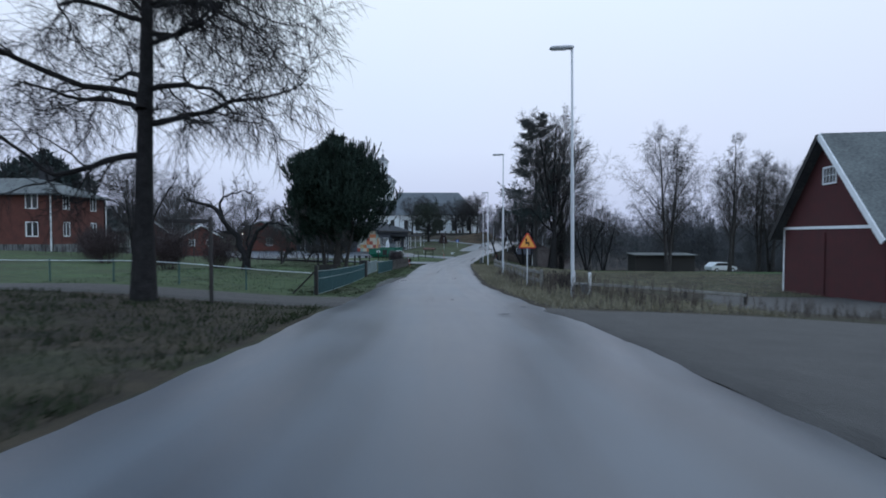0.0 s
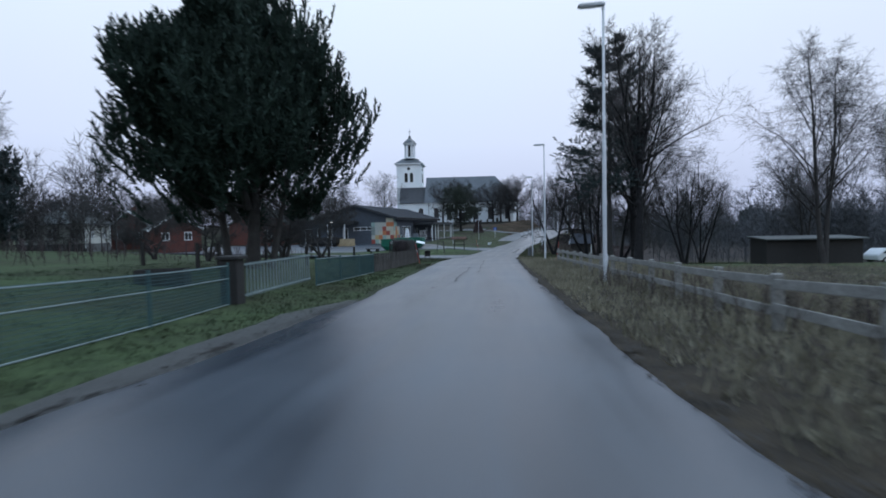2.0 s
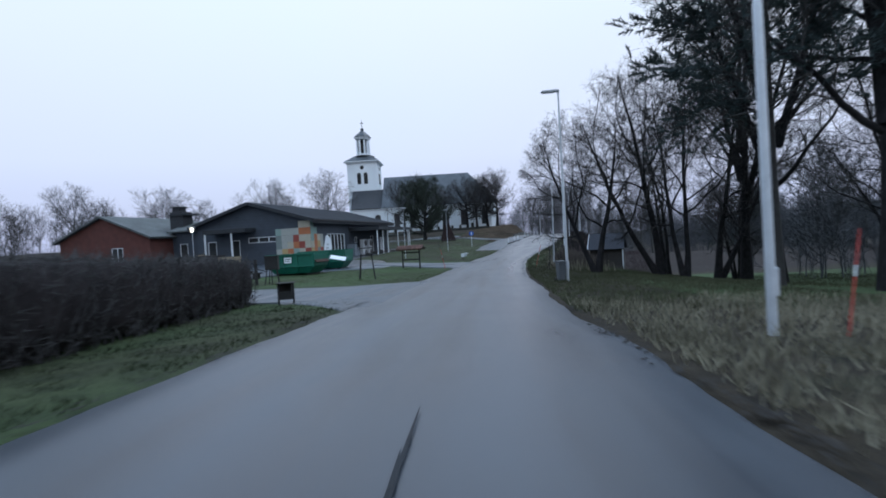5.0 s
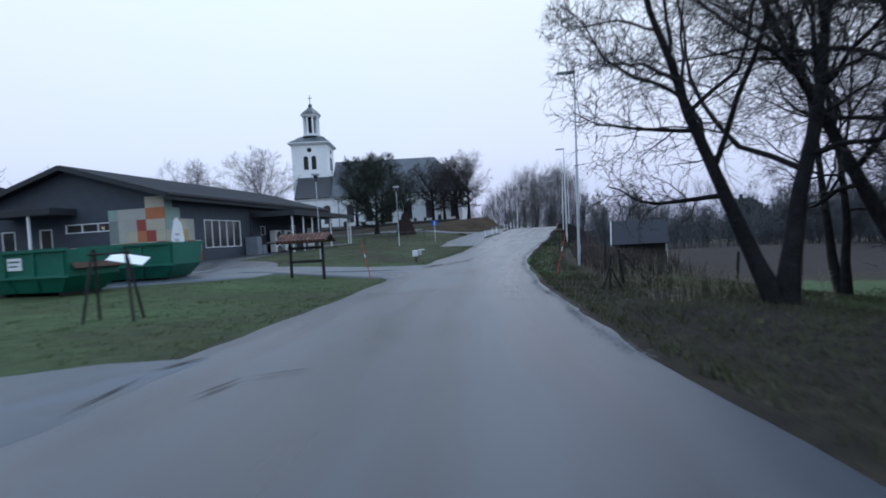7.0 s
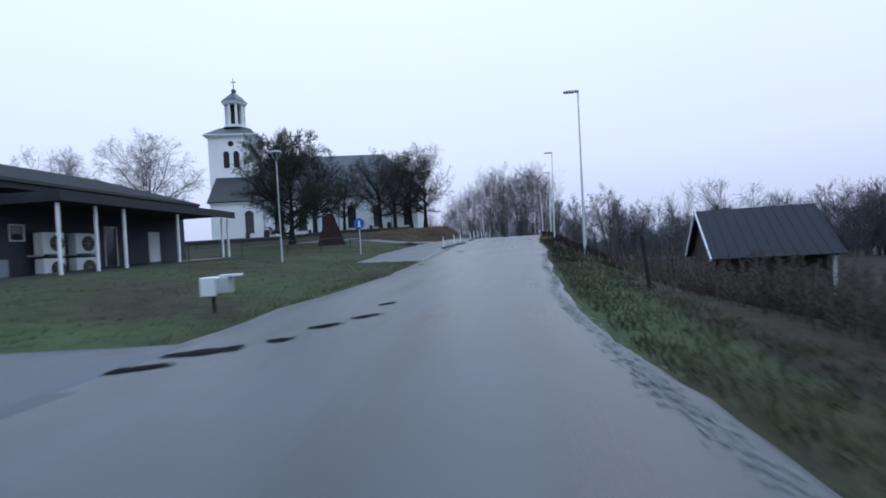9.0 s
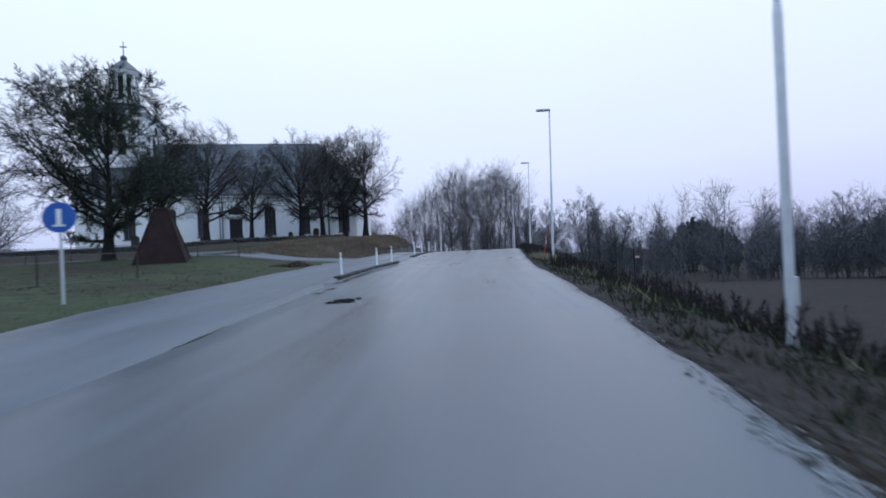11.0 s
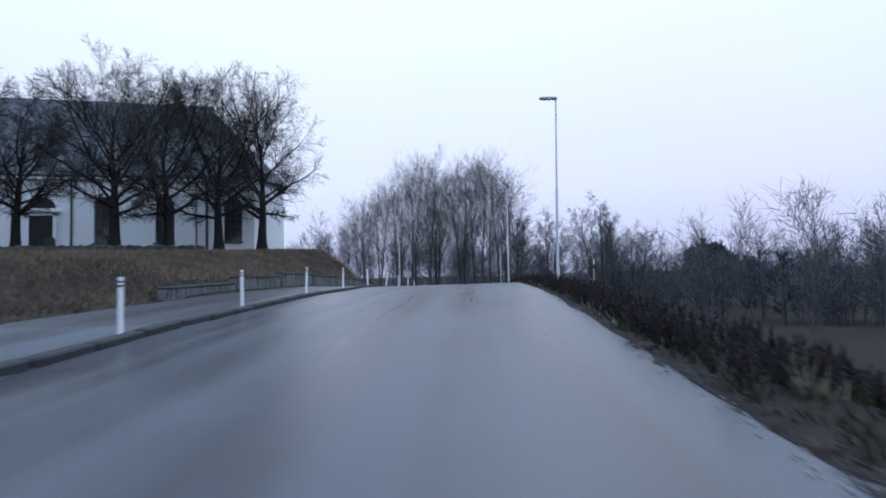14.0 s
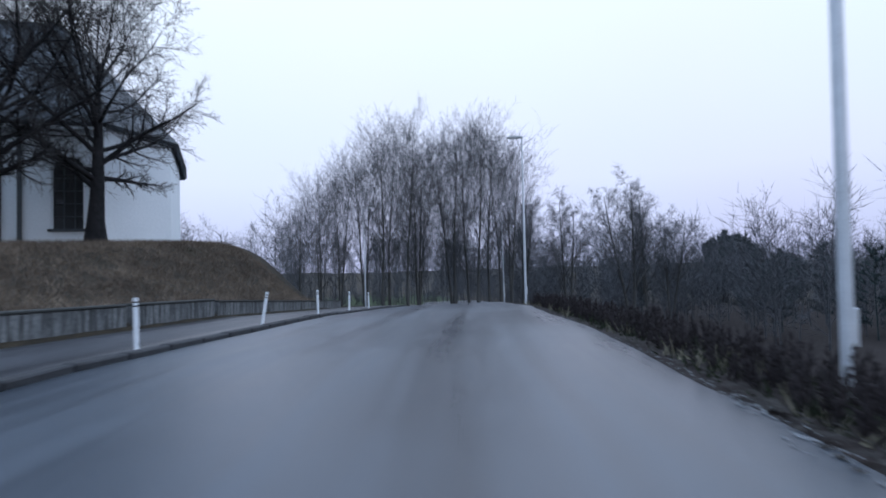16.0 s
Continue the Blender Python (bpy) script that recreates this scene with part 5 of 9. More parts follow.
# ---------------------------------------------------------------- street lamps
def street_lamp():
    e = new("street_lamp")
    tagged(e, "tall pale steel street lamp with one short arm", "street lamp", "street lamps along the road")
    bm = bmesh.new()
    rod(bm, (0, 0, -0.5), (0, 0, 4.6), 0.067, 0.062, 12)
    rod(bm, (0, 0, 4.6), (0, 0, 4.75), 0.062, 0.048, 12)
    rod(bm, (0, 0, 4.75), (0, 0, 8.9), 0.048, 0.038, 10)
    part("pole", bm, M_STEEL, e)
    bm = bmesh.new()
    rod(bm, (0, 0, 8.80), (0, 0, 8.95), 0.048, 0.048, 10)
    part("collar", bm, M_STEEL, e)
    bm = bmesh.new()
    prism(bm, [(0.05, 8.93), (0.05, 9.01), (-0.10, 9.04), (-0.72, 9.02), (-0.80, 8.98), (-0.80, 8.94)], "y", -0.11, 0.11)
    bmesh.ops.bevel(bm, geom=bm.edges[:], offset=0.015, segments=1, affect='EDGES')
    head = part("lamp_head", bm, M_LAMPHEAD, e, "grey flat lamp head")
    bm = bmesh.new()
    box(bm, -0.74, -0.22, -0.09, 0.09, 8.905, 8.935, 0.012)
    part("lens", bm, M_LENS, head)
    bm = bmesh.new()
    box(bm, -0.01, 0.09, -0.06, 0.06, 0.55, 0.95, 0.01)
    part("hatch", bm, M_STEEL, e)
    return e


# x, y, lean in degrees, size
LAMPS = [(4.86, 18.9, -0.6, 1.03), (4.62, 39.0, 0.0, 1.03), (5.40, 60.8, 0.0, 0.98), (6.05, 76.4, 0.1, 0.94), (9.64, 97.8, 1.4, 1.0), (15.2, 119.2, 0.8, 0.93), (20.37, 138.8, 1.5, 0.885), (27.60, 161.2, 1.5, 0.96), (32.9, 181.4, 0.5, 0.96), (40, 203, 0.0, 0.96)]
lamp0 = street_lamp()
for i, (x, y, tilt, size) in enumerate(LAMPS):
    ob = lamp0 if i == 0 else copy_thing(lamp0, Matrix.Identity(4))
    ob.matrix_basis = pose(x, y, float(height(x, y)), 0, tilt, -2.3 if y < 90 else -11.3) @ Matrix.Scale(size, 4)
far_lamp = copy_thing(lamp0, at_ground(27.0, 205, 165))

# ---------------------------------------------------------------- school
def window_part(parent, x0, x1, z0, z1, panes, y=0.06, frame=0.06, label="white window frame", rows=1):
    """A framed window in a wall along x, outer face at y = 0: frame > panes."""
    dims = [(x0, x1, y - 0.08, y + 0.02, z0, z0 + frame), (x0, x1, y - 0.08, y + 0.02, z1 - frame, z1),
            (x0, x0 + frame, y - 0.08, y + 0.02, z0 + frame, z1 - frame), (x1 - frame, x1, y - 0.08, y + 0.02, z0 + frame, z1 - frame)]
    w = (x1 - x0 - frame) / panes
    for i in range(1, panes):
        dims.append((x0 + i * w, x0 + i * w + frame, y - 0.06, y + 0.02, z0 + frame, z1 - frame))
    for r in range(1, rows):
        zc = z0 + (z1 - z0) * r / rows
        dims.append((x0 + frame, x1 - frame, y - 0.05, y + 0.01, zc - 0.02, zc + 0.02))
    f = part("window", boxes(*dims), M_WHITE, parent, label)
    for i in range(panes):
        p = part("pane", boxes((x0 + frame + i * w, x0 + w + i * w, y, y + 0.012, z0 + frame, z1 - frame)), M_DARKWIN, f)
        p.visible_shadow = False
    return f


def flush(parent, name, bm, material, m, label=""):
    """A part set at its own local pose under its thing."""
    ob = part(name, bm, material, parent, label)
    ob.matrix_local = m
    return ob


SCH = pose(-14.3, 108.0, -2.95, 0, 0, -12)       # origin: the corner of gable and long wall; x to the road, y away
school = thing("school_building", SCH, "low dark blue-grey wooden school with a black gabled roof", "building")
W, LEN, EAVE, RIDGE = 14.1, 25.0, 5.05, 7.15
# gable wall along x from -W to 0
gab = wall_bm(W, -0.6, EAVE, 0.25, [(6.5, 10.3, 2.90, 3.50), (1.3, 2.4, 0.0, 3.3), (4.4, 5.4, 0.0, 3.3)])
prism(gab, [(0, EAVE), (W, EAVE), (W / 2, RIDGE)], "y", 0, 0.25)
g = flush(school, "gable_wall", gab, M_GREYWOOD, Matrix.Translation((-W, 0, 0)))
window_part(g, 6.5, 10.3, 2.90, 3.50, 3)
window_part(g, 1.3, 2.4, 0.05, 3.3, 1, label="white framed glazed door")
window_part(g, 4.4, 5.4, 0.05, 3.3, 1, label="white framed glazed door")
# long wall facing the road
lw = wall_bm(LEN - 0.25, -0.6, EAVE, 0.25, [(3.7, 8.35, 1.42, 3.5), (11.5, 12.3, 2.3, 3.1), (17.2, 18.2, 0.3, 3.2), (20.9, 22.1, 0.1, 3.0)])
lwo = flush(school, "long_wall", lw, M_GREYWOOD, Matrix.Translation((0, 0.25, 0)) @ Matrix.Rotation(math.pi / 2, 4, 'Z'))
window_part(lwo, 3.7, 8.35, 1.42, 3.5, 5)
window_part(lwo, 11.5, 12.3, 2.3, 3.1, 1)
window_part(lwo, 17.2, 18.2, 0.3, 3.2, 1)
part("door", boxes((20.9, 22.1, 0.05, 0.11, 0.1, 3.0), (21.05, 21.95, 0.02, 0.05, 0.35, 1.5), (21.05, 21.95, 0.02, 0.05, 1.6, 2.8)), M_WHITE, lwo, "pale panelled side door")
flush(school, "back_wall", boxes((-W, 0, LEN - 0.25, LEN, -0.6, EAVE), (-W, -W + 0.25, 0.25, LEN - 0.25, -0.6, EAVE)), M_GREYWOOD, Matrix.Identity(4))
flush(school, "plinth", boxes((-W - .02, 0.05, -0.05, -0.003, -0.6, 0.28), (0.003, 0.05, 0.0, LEN, -0.6, 0.28)), M_CONCRETE, Matrix.Identity(4))
sl = math.atan2(RIDGE - EAVE, W / 2)
for side_ in (-1, 1):
    bm = bmesh.new()
    box(bm, 0, (W / 2 + 0.75) / math.cos(sl), -0.7, LEN + 0.7, 0.0, 0.28)
    m = Matrix.Translation((-W / 2, 0, RIDGE)) @ (Matrix.Rotation(math.pi, 4, 'Z') @ Matrix.Translation((0, -LEN, 0)) if side_ < 0 else Matrix.Identity(4)) @ Matrix.Rotation(sl, 4, 'Y')
    flush(school, "roof_slope", bm, M_FELT, m)
flush(school, "fascia", boxes((0.70, 0.78, -0.75, LEN + 0.75, EAVE - 0.42, EAVE + 0.05)), M_GREYDK, Matrix.Identity(4), "black fascia board")
bm = bmesh.new()
box(bm, 0.0, W / 2 / math.cos(sl) + .7, -0.78, -0.705, -0.06, 0.27)
flush(school, "verge_board", bm, M_GREYDK, Matrix.Translation((-W / 2, 0, RIDGE)) @ Matrix.Rotation(sl, 4, 'Y'))
bm = bmesh.new()
box(bm, 0.0, W / 2 / math.cos(sl) + .7, -0.78, -0.705, -0.06, 0.27)
flush(school, "verge_board", bm, M_GREYDK, Matrix.Translation((-W / 2, 0, RIDGE)) @ Matrix.Rotation(math.pi - sl, 4, 'Y') @ Matrix.Diagonal((1, 1, -1, 1)))
# canopy with white posts along the long wall
flush(school, "canopy", boxes((0.01, 3.9, 10.35, 24.6, 3.95, 4.15), (3.9, 4.02, 10.25, 24.7, 3.78, 4.22), (0.01, 3.9, 10.23, 10.35, 3.78, 4.22)), M_GREYDK, Matrix.Identity(4), "black flat canopy roof")
for yy in (10.4, 12.45, 14.27, 18.6, 23.45):
    bm = bmesh.new()
    box(bm, 3.60, 3.72, yy, yy + 0.12, -0.6, 3.72, 0.012)
    flush(school, "post", bm, M_WHITE, Matrix.Identity(4), "white square canopy post")
bm = bmesh.new()
box(bm, 3.60, 3.72, 24.2, 24.32, -0.6, 3.72, 0.012)
flush(school, "post", bm, M_WHITE, Matrix.Identity(4), "white square canopy post")
flush(school, "gutter", boxes((0.785, 0.90, -0.7, LEN + 0.7, EAVE - 0.12, EAVE + 0.02)), M_BLACK, Matrix.Identity(4), "black eaves gutter")
bm = bmesh.new()
rod(bm, (0.09, 10.05, -0.3), (0.09, 10.05, EAVE - 0.4), 0.05, 0.05, 8)
flush(school, "downpipe", bm, M_BLACK, Matrix.Identity(4))
# porch roof on the gable
pr = bmesh.new()
box(pr, -11.9, -6.6, -2.0, -0.02, 4.1, 4.55, 0.02)
flush(school, "porch_roof", pr, M_GREYDK, Matrix.Identity(4), "black flat porch roof")
for xx in (-11.8, -8.5):
    bm = bmesh.new()
    box(bm, xx, xx + 0.14, -1.9, -1.76, -0.3, 4.15, 0.01)
    flush(school, "porch_post", bm, M_WHITE, Matrix.Identity(4))
# chimney and vents on the roof
flush(school, "chimney", boxes((-21.4, -19.5, 4.2, 6.0, 5.0, 7.45), bevel=0.03), M_GREYDK, Matrix.Identity(4), "squat dark roof vent stack")
flush(school, "chimney_hood", boxes((-21.5, -18.7, 4.0, 6.2, 7.0, 7.2), (-21.2, -20.2, 4.5, 5.7, 7.454, 8.0), (-21.4, -20.0, 4.3, 5.9, 8.004, 8.15)), M_GREYDK, Matrix.Identity(4))
# coloured square panels round the corner
PANELS = dict(c=(0.44, 0.40, 0.31), m=(0.25, 0.34, 0.30), p=(0.37, 0.37, 0.33), o=(0.42, 0.15, 0.065), r=(0.27, 0.06, 0.045), y=(0.44, 0.31, 0.14), g=(0.19, 0.22, 0.205))
PMATS = {k: mat("mural_panel_paint", tuple(0.85 * v for v in c), tuple(1.1 * v for v in c), 1.0, 0.8, 0.2, 20) for k, c in PANELS.items()}
MURAL = ["rmcorprmccr", "pyomcryogrm", "gpcorccoyp.", "gpprccmocp.", "mpppoomm...", "....ccm...."]     # rows from the plinth up, gable then long wall
for k, row in enumerate(MURAL):
    for i, hue in enumerate(row):
        if hue == ".":
            continue
        u, z0 = -4.2 + 0.7 * i, 0.55 + 0.74 * k
        bm = boxes((u, u + 0.694, -0.03, -0.004, z0, z0 + 0.734)) if i < 6 else boxes((0.004, 0.03, u, u + 0.694, z0, z0 + 0.734))
        flush(school, "mural_panel", bm, PMATS[hue], Matrix.Identity(4))
# lower grey link and red brick wing
wing = thing("school_wing", SCH, "low red brick school wing with a grey gabled roof", "building")
bm = wall_bm(6.0, -0.6, 4.8, 0.25, [(1.0, 2.1, 0.4, 3.4), (3.6, 4.6, 0.4, 3.4)])
flush(wing, "link_wall", bm, M_GREYWOOD, Matrix.Translation((-W - 6.0, 3.0, 0)))
wl2 = flush(wing, "window_set", boxes((-W - 5.0, -W - 3.9, 2.95, 2.99, 0.35, 0.45)), M_WHITE, Matrix.Identity(4))
window_part(wl2, -W - 5.0, -W - 3.9, 0.45, 3.4, 1, y=3.06)
window_part(wl2, -W - 2.4, -W - 1.4, 0.45, 3.4, 1, y=3.06)
lr = bmesh.new()
prism(lr, [(2.3, 4.82), (12.0, 4.82), (12.0, 5.0), (7.0, 6.3), (2.3, 5.0)], "x", -W - 6.2, -W + 0.3)
flush(wing, "link_roof", lr, M_GREYROOF, Matrix.Identity(4), "low grey metal roof")
bw = wall_bm(13.0, -0.6, 4.4, 0.25, [(7.6, 9.2, 1.7, 3.3)])
prism(bw, [(0, 4.4), (13, 4.4), (6.5, 7.0)], "y", 0, 0.25)
bwo = flush(wing, "brick_gable", bw, M_REDBRICK, Matrix.Translation((-W - 19.0, -0.6, 0)))
window_part(bwo, 7.6, 9.2, 1.7, 3.3, 2)
for x0 in (-W - 6.25, -W - 19.0):
    flush(wing, "brick_side", boxes((x0, x0 + 0.25, -0.35, 14, -0.6, 4.4)), M_REDBRICK, Matrix.Identity(4))
s2 = math.atan2(2.6, 6.5)
for sgn in (0, 1):
    bm = bmesh.new()
    box(bm, 0, 7.6, -0.5, 14.5, 0.0, 0.22)
    m = Matrix.Translation((-W - 12.5, -0.6 + (0 if not sgn else 14.0), 7.0)) @ (Matrix.Rotation(math.pi, 4, 'Z') if sgn else Matrix.Identity(4)) @ Matrix.Rotation(s2, 4, 'Y')
    flush(wing, "roof_slope", bm, M_GREYROOF, m)

# ---------------------------------------------------------------- church
CH = pose(0, 188.5, 2.0)
church = thing("church", CH, "white plastered country church with a slate roof and west tower", "church")
XW, XE, NAVE_N = -25.4, 11.4, 16.0
EV, RG = 6.5, 15.5
wins = [(-18.8, 1.55), (-13.7, 1.55), (-9.5, 1.55), (-0.65, 1.55), (4.05, 1.55), (9.6, 1.55)]
holes = [(c - w / 2 - XW, c + w / 2 - XW, 0.78, 4.75) for c, w in wins]
sw = wall_bm(XE - XW, -0.8, EV, 0.7, holes + [], arch=True)
# the doorway is cut as a square hole in a slab of its own
swo = flush(church, "south_wall", sw, M_PLASTER, Matrix.Translation((XW, 0, 0)))
def church_window(parent, c, w, z0, z1, y, panes=3, wallx=XW):
    r = w / 2
    bm = bmesh.new()
    n = 10
    pts = [(-r, z0), (r, z0)] + [(r * math.cos(math.pi * i / n), z1 - r + r * math.sin(math.pi * i / n)) for i in range(n + 1)]
    prism(bm, pts, "y", y, y + 0.02)
    win = part("window", bm, M_DARKWIN, parent, "dark arched leaded window")
    bm = bmesh.new()
    for i in range(1, panes):
        x = -r + w * i / panes
        box(bm, x - 0.03, x + 0.03, y - 0.05, y - 0.002, z0, z1 - r + math.sqrt(r * r - x * x) - 0.01)
    zz = z0 + 0.7
    while zz < z1 - r:
        box(bm, -r, r, y - 0.04, y - 0.003, zz - 0.02, zz + 0.02)
        zz += 0.7
    part("glazing_bar", bm, M_COPPER, win)
    win.matrix_local = Matrix.Translation((c - wallx, 0, 0))
    bm = boxes((-r - 0.1, r + 0.1, -0.10, 0.30, z0 - 0.14, z0 - 0.004))
    sill = part("window_sill", bm, M_COPPER, parent)
    sill.matrix_local = Matrix.Translation((c - wallx, 0, 0))
for c, w in wins:
    church_window(swo, c, w, 0.78, 4.75, 0.35)
dm = bmesh.new()
box(dm, -0.85, 0.85, -0.10, -0.004, 0.2, 3.1)
dr = flush(church, "door", dm, M_BLACKWOOD, Matrix.Translation((-5.2, 0, 0)), "dark wooden south door")
part("door_frame", boxes((-1.15, -0.86, -0.16, -0.003, 0.1, 3.3), (0.86, 1.15, -0.16, -0.003, 0.1, 3.3), (-1.15, 1.15, -0.16, -0.003, 3.12, 3.4), (-1.4, 1.4, -0.35, -0.003, 3.4, 3.55)), M_PLASTER, dr)
bm = bmesh.new()
prism(bm, [(1.0 * math.cos(math.pi * i / 10), 3.75 + 0.9 * math.sin(math.pi * i / 10)) for i in range(11)], "y", -0.03, -0.004)
part("lunette", bm, M_DARKWIN, dr, "half-round window over the door")
flush(church, "north_wall", boxes((XW, XE, NAVE_N - 0.7, NAVE_N, -0.8, EV), (XW, XW + 0.7, 0.7, NAVE_N - 0.7, -0.8, EV)), M_PLASTER, Matrix.Identity(4))
for x in (-16.2, -6.95, -3.05, 7.5):
    bm = bmesh.new()
    rod(bm, (x, -0.09, -0.7), (x, -0.09, EV - 0.15), 0.065, 0.065, 8)
    part("downpipe", bm, M_COPPER, church, "dark sheet-metal downpipe")
EAST = [(XE, 0.0), (XE + 2.25, 4.2), (XE + 0.9, 12.0), (XE, NAVE_N)]       # the east end, canted and tapered to fit the camera's view
bm = bmesh.new()
prism(bm, EAST + [(XE - 0.7, NAVE_N - 0.7), (XE + 0.1, 11.8), (XE + 1.45, 4.3), (XE - 0.7, 0.7)], "z", -0.8, EV)
flush(church, "east_wall", bm, M_PLASTER, Matrix.Identity(4))
flush(church, "cornice", boxes((XW - .15, XE + .1, -0.30, -0.004, EV - 0.35, EV)), M_PLASTER, Matrix.Identity(4))
for px in (-7.3, -3.0, 6.6, 7.4):
    bm = bmesh.new()
    rod(bm, (px, -0.09, -0.3), (px, -0.09, EV - 0.3), 0.055, 0.055, 8)
    flush(church, "downpipe", bm, M_COPPER, Matrix.Identity(4))
def roof_shell(name, pts, faces, thick=0.25):
    bm = bmesh.new()
    vs = [bm.verts.new(p) for p in pts]
    fs = [bm.faces.new([vs[i] for i in f]) for f in faces]
    bmesh.ops.recalc_face_normals(bm, faces=fs)
    bmesh.ops.solidify(bm, geom=bm.faces[:], thickness=thick)
    return flush(church, name, bm, M_SLATE, Matrix.Identity(4))
ny = NAVE_N / 2
roof_shell("nave_roof", [(-17.6, -.45, EV), (XE + .25, -.45, EV), (XE + .45, NAVE_N + .45, EV), (-17.6, NAVE_N + .45, EV), (-17.6, ny, RG), (6.0, ny, RG), (XE + 2.75, 4.1, EV), (XE + 1.4, 12.1, EV)],
           [(0, 1, 5, 4), (1, 6, 5), (6, 7, 5), (7, 2, 5), (2, 3, 4, 5), (0, 4, 3)])
west_roof = roof_shell("west_roof", [(XW - .4, -.45, EV), (-17.7, -.45, EV), (-17.7, 9.6, 12.4), (XW - 1.6, 9.6, 12.4)], [(0, 1, 2, 3)])
west_roof.data.materials.clear()
west_roof.data.materials.append(M_GREYDK)
# tower
TX0, TX1, TY0, TY1 = -28.2, -19.6, 9.5, 18.1
tower = flush(church, "tower", boxes((TX0, TX1, TY0, TY1, -0.8, 20.4)), M_PLASTER, Matrix.Identity(4), "square white church tower")
tcx, tcy = (TX0 + TX1) / 2, (TY0 + TY1) / 2
for q in range(4):
    rot = Matrix.Translation((tcx, tcy, 0)) @ Matrix.Rotation(q * math.pi / 2, 4, 'Z')
    for dx in (-0.95, 0.95):
        bm = bmesh.new()
        prism(bm, [(dx - .55, 14.3), (dx + .55, 14.3)] + [(dx + .55 * math.cos(math.pi * i / 8), 17.0 + .55 * math.sin(math.pi * i / 8)) for i in range(9)], "y", -4.36, -4.304)
        lv_ = part("sound_hatch", bm, M_BLACKWOOD, tower, "dark arched louvred belfry opening")
        lv_.matrix_local = rot
    bm = bmesh.new()
    rod(bm, (0, -4.37, 19.0), (0, -4.304, 19.0), 0.55, 0.55, 20)
    cl = part("clock_face", bm, M_BLACKWOOD, tower, "round dark clock face")
    cl.matrix_local = rot
bm = bmesh.new()
for k_, (o, z0, z1) in enumerate([(0.15, 20.1, 20.35), (0.45, 20.35, 20.6), (0.75, 20.6, 20.8)]):
    box(bm, TX0 - o, TX1 + o, TY0 - o, TY1 + o, z0, z1)
part("tower_cornice", bm, M_PLASTER, tower)
def pyramid(bm, cx, cy, r0, z0, r1, z1, n=4, turn=math.pi / 4):
    lo = [bm.verts.new((cx + r0 * math.cos(turn + 2 * math.pi * i / n), cy + r0 * math.sin(turn + 2 * math.pi * i / n), z0)) for i in range(n)]
    hi = [bm.verts.new((cx + r1 * math.cos(turn + 2 * math.pi * i / n), cy + r1 * math.sin(turn + 2 * math.pi * i / n), z1)) for i in range(n)]
    for i in range(n):
        j = (i + 1) % n
        bm.faces.new((lo[i], lo[j], hi[j], hi[i]))
    bm.faces.new(lo[::-1])
    bm.faces.new(hi)
bm = bmesh.new()
pyramid(bm, tcx, tcy, 7.1, 20.8, 3.4, 22.6)
pyramid(bm, tcx, tcy, 3.4, 22.6, 2.6, 22.9, 8, math.pi / 8)
part("tower_roof", bm, M_COPPER, tower)
lantern = part("lantern", boxes((tcx - 0.7, tcx + 0.7, tcy - 0.7, tcy + 0.7, 22.9, 28.2)), M_BLACKWOOD, tower, "open white lantern with a small dome")
for i in range(8):
    a = math.pi / 8 + i * math.pi / 4
    bm = bmesh.new()
    rod(bm, (tcx + 1.75 * math.cos(a), tcy + 1.75 * math.sin(a), 22.9), (tcx + 1.75 * math.cos(a), tcy + 1.75 * math.sin(a), 27.9), 0.27, 0.25, 6)
    part("column", bm, M_WHITE, lantern)
for r0, z0, r1, z1 in ((2.15, 22.88, 2.15, 23.5), (2.2, 27.7, 2.5, 28.3)):
    bm = bmesh.new()
    pyramid(bm, tcx, tcy, r0, z0, r1, z1, 8, math.pi / 8)
    part("ring", bm, M_WHITE, lantern)
bm = bmesh.new()
for r0, z0, r1, z1 in [(2.6, 28.3, 2.0, 29.0), (2.0, 29.0, 0.9, 29.9), (0.9, 29.9, 0.4, 30.4)]:
    pyramid(bm, tcx, tcy, r0, z0, r1, z1, 8, math.pi / 8)
part("dome", bm, M_COPPER, lantern)
bm = bmesh.new()
bmesh.ops.create_icosphere(bm, subdivisions=2, radius=0.5, matrix=Matrix.Translation((tcx, tcy, 30.7)))
rod(bm, (tcx, tcy, 31), (tcx, tcy, 33.4), 0.09, 0.06, 6)
box(bm, tcx - 0.5, tcx + 0.5, tcy - 0.06, tcy + 0.06, 32.5, 32.65)
part("cross", bm, M_COPPER, lantern)

# ---------------------------------------------------------------- red barn
BA = math.degrees(math.atan2(-0.989, -0.15))
barn = thing("barn", pose(24.4, 36.2, -2.65, 0, 0, BA), "dark red boarded barn with white trim and grey roof", "barn")
BW, BL, BE, BR = 10.2, 16.0, 4.35, 10.0
bw_ = wall_bm(BW, -0.5, BE, 0.2, [])
bg = flush(barn, "gable_wall", bw_, M_REDBOARD, Matrix.Identity(4))
up = wall_bm(BW, BE + .12, BE + .13, 0.2, [])
bm = bmesh.new()
prism(bm, [(0, BE + .004), (BW, BE + .004), (BW / 2, BR)], "y", 0.0, 0.2)
flush(barn, "gable_top", bm, M_REDBOARD, Matrix.Identity(4))
flush(barn, "trim_board", boxes((-0.02, BW + 0.02, -0.04, -0.003, BE - 0.08, BE + 0.10)), M_WHITE, Matrix.Identity(4))
flush(barn, "corner_board", boxes((-0.02, 0.14, -0.035, -0.003, -0.4, BE - 0.085)), M_WHITE, Matrix.Identity(4))
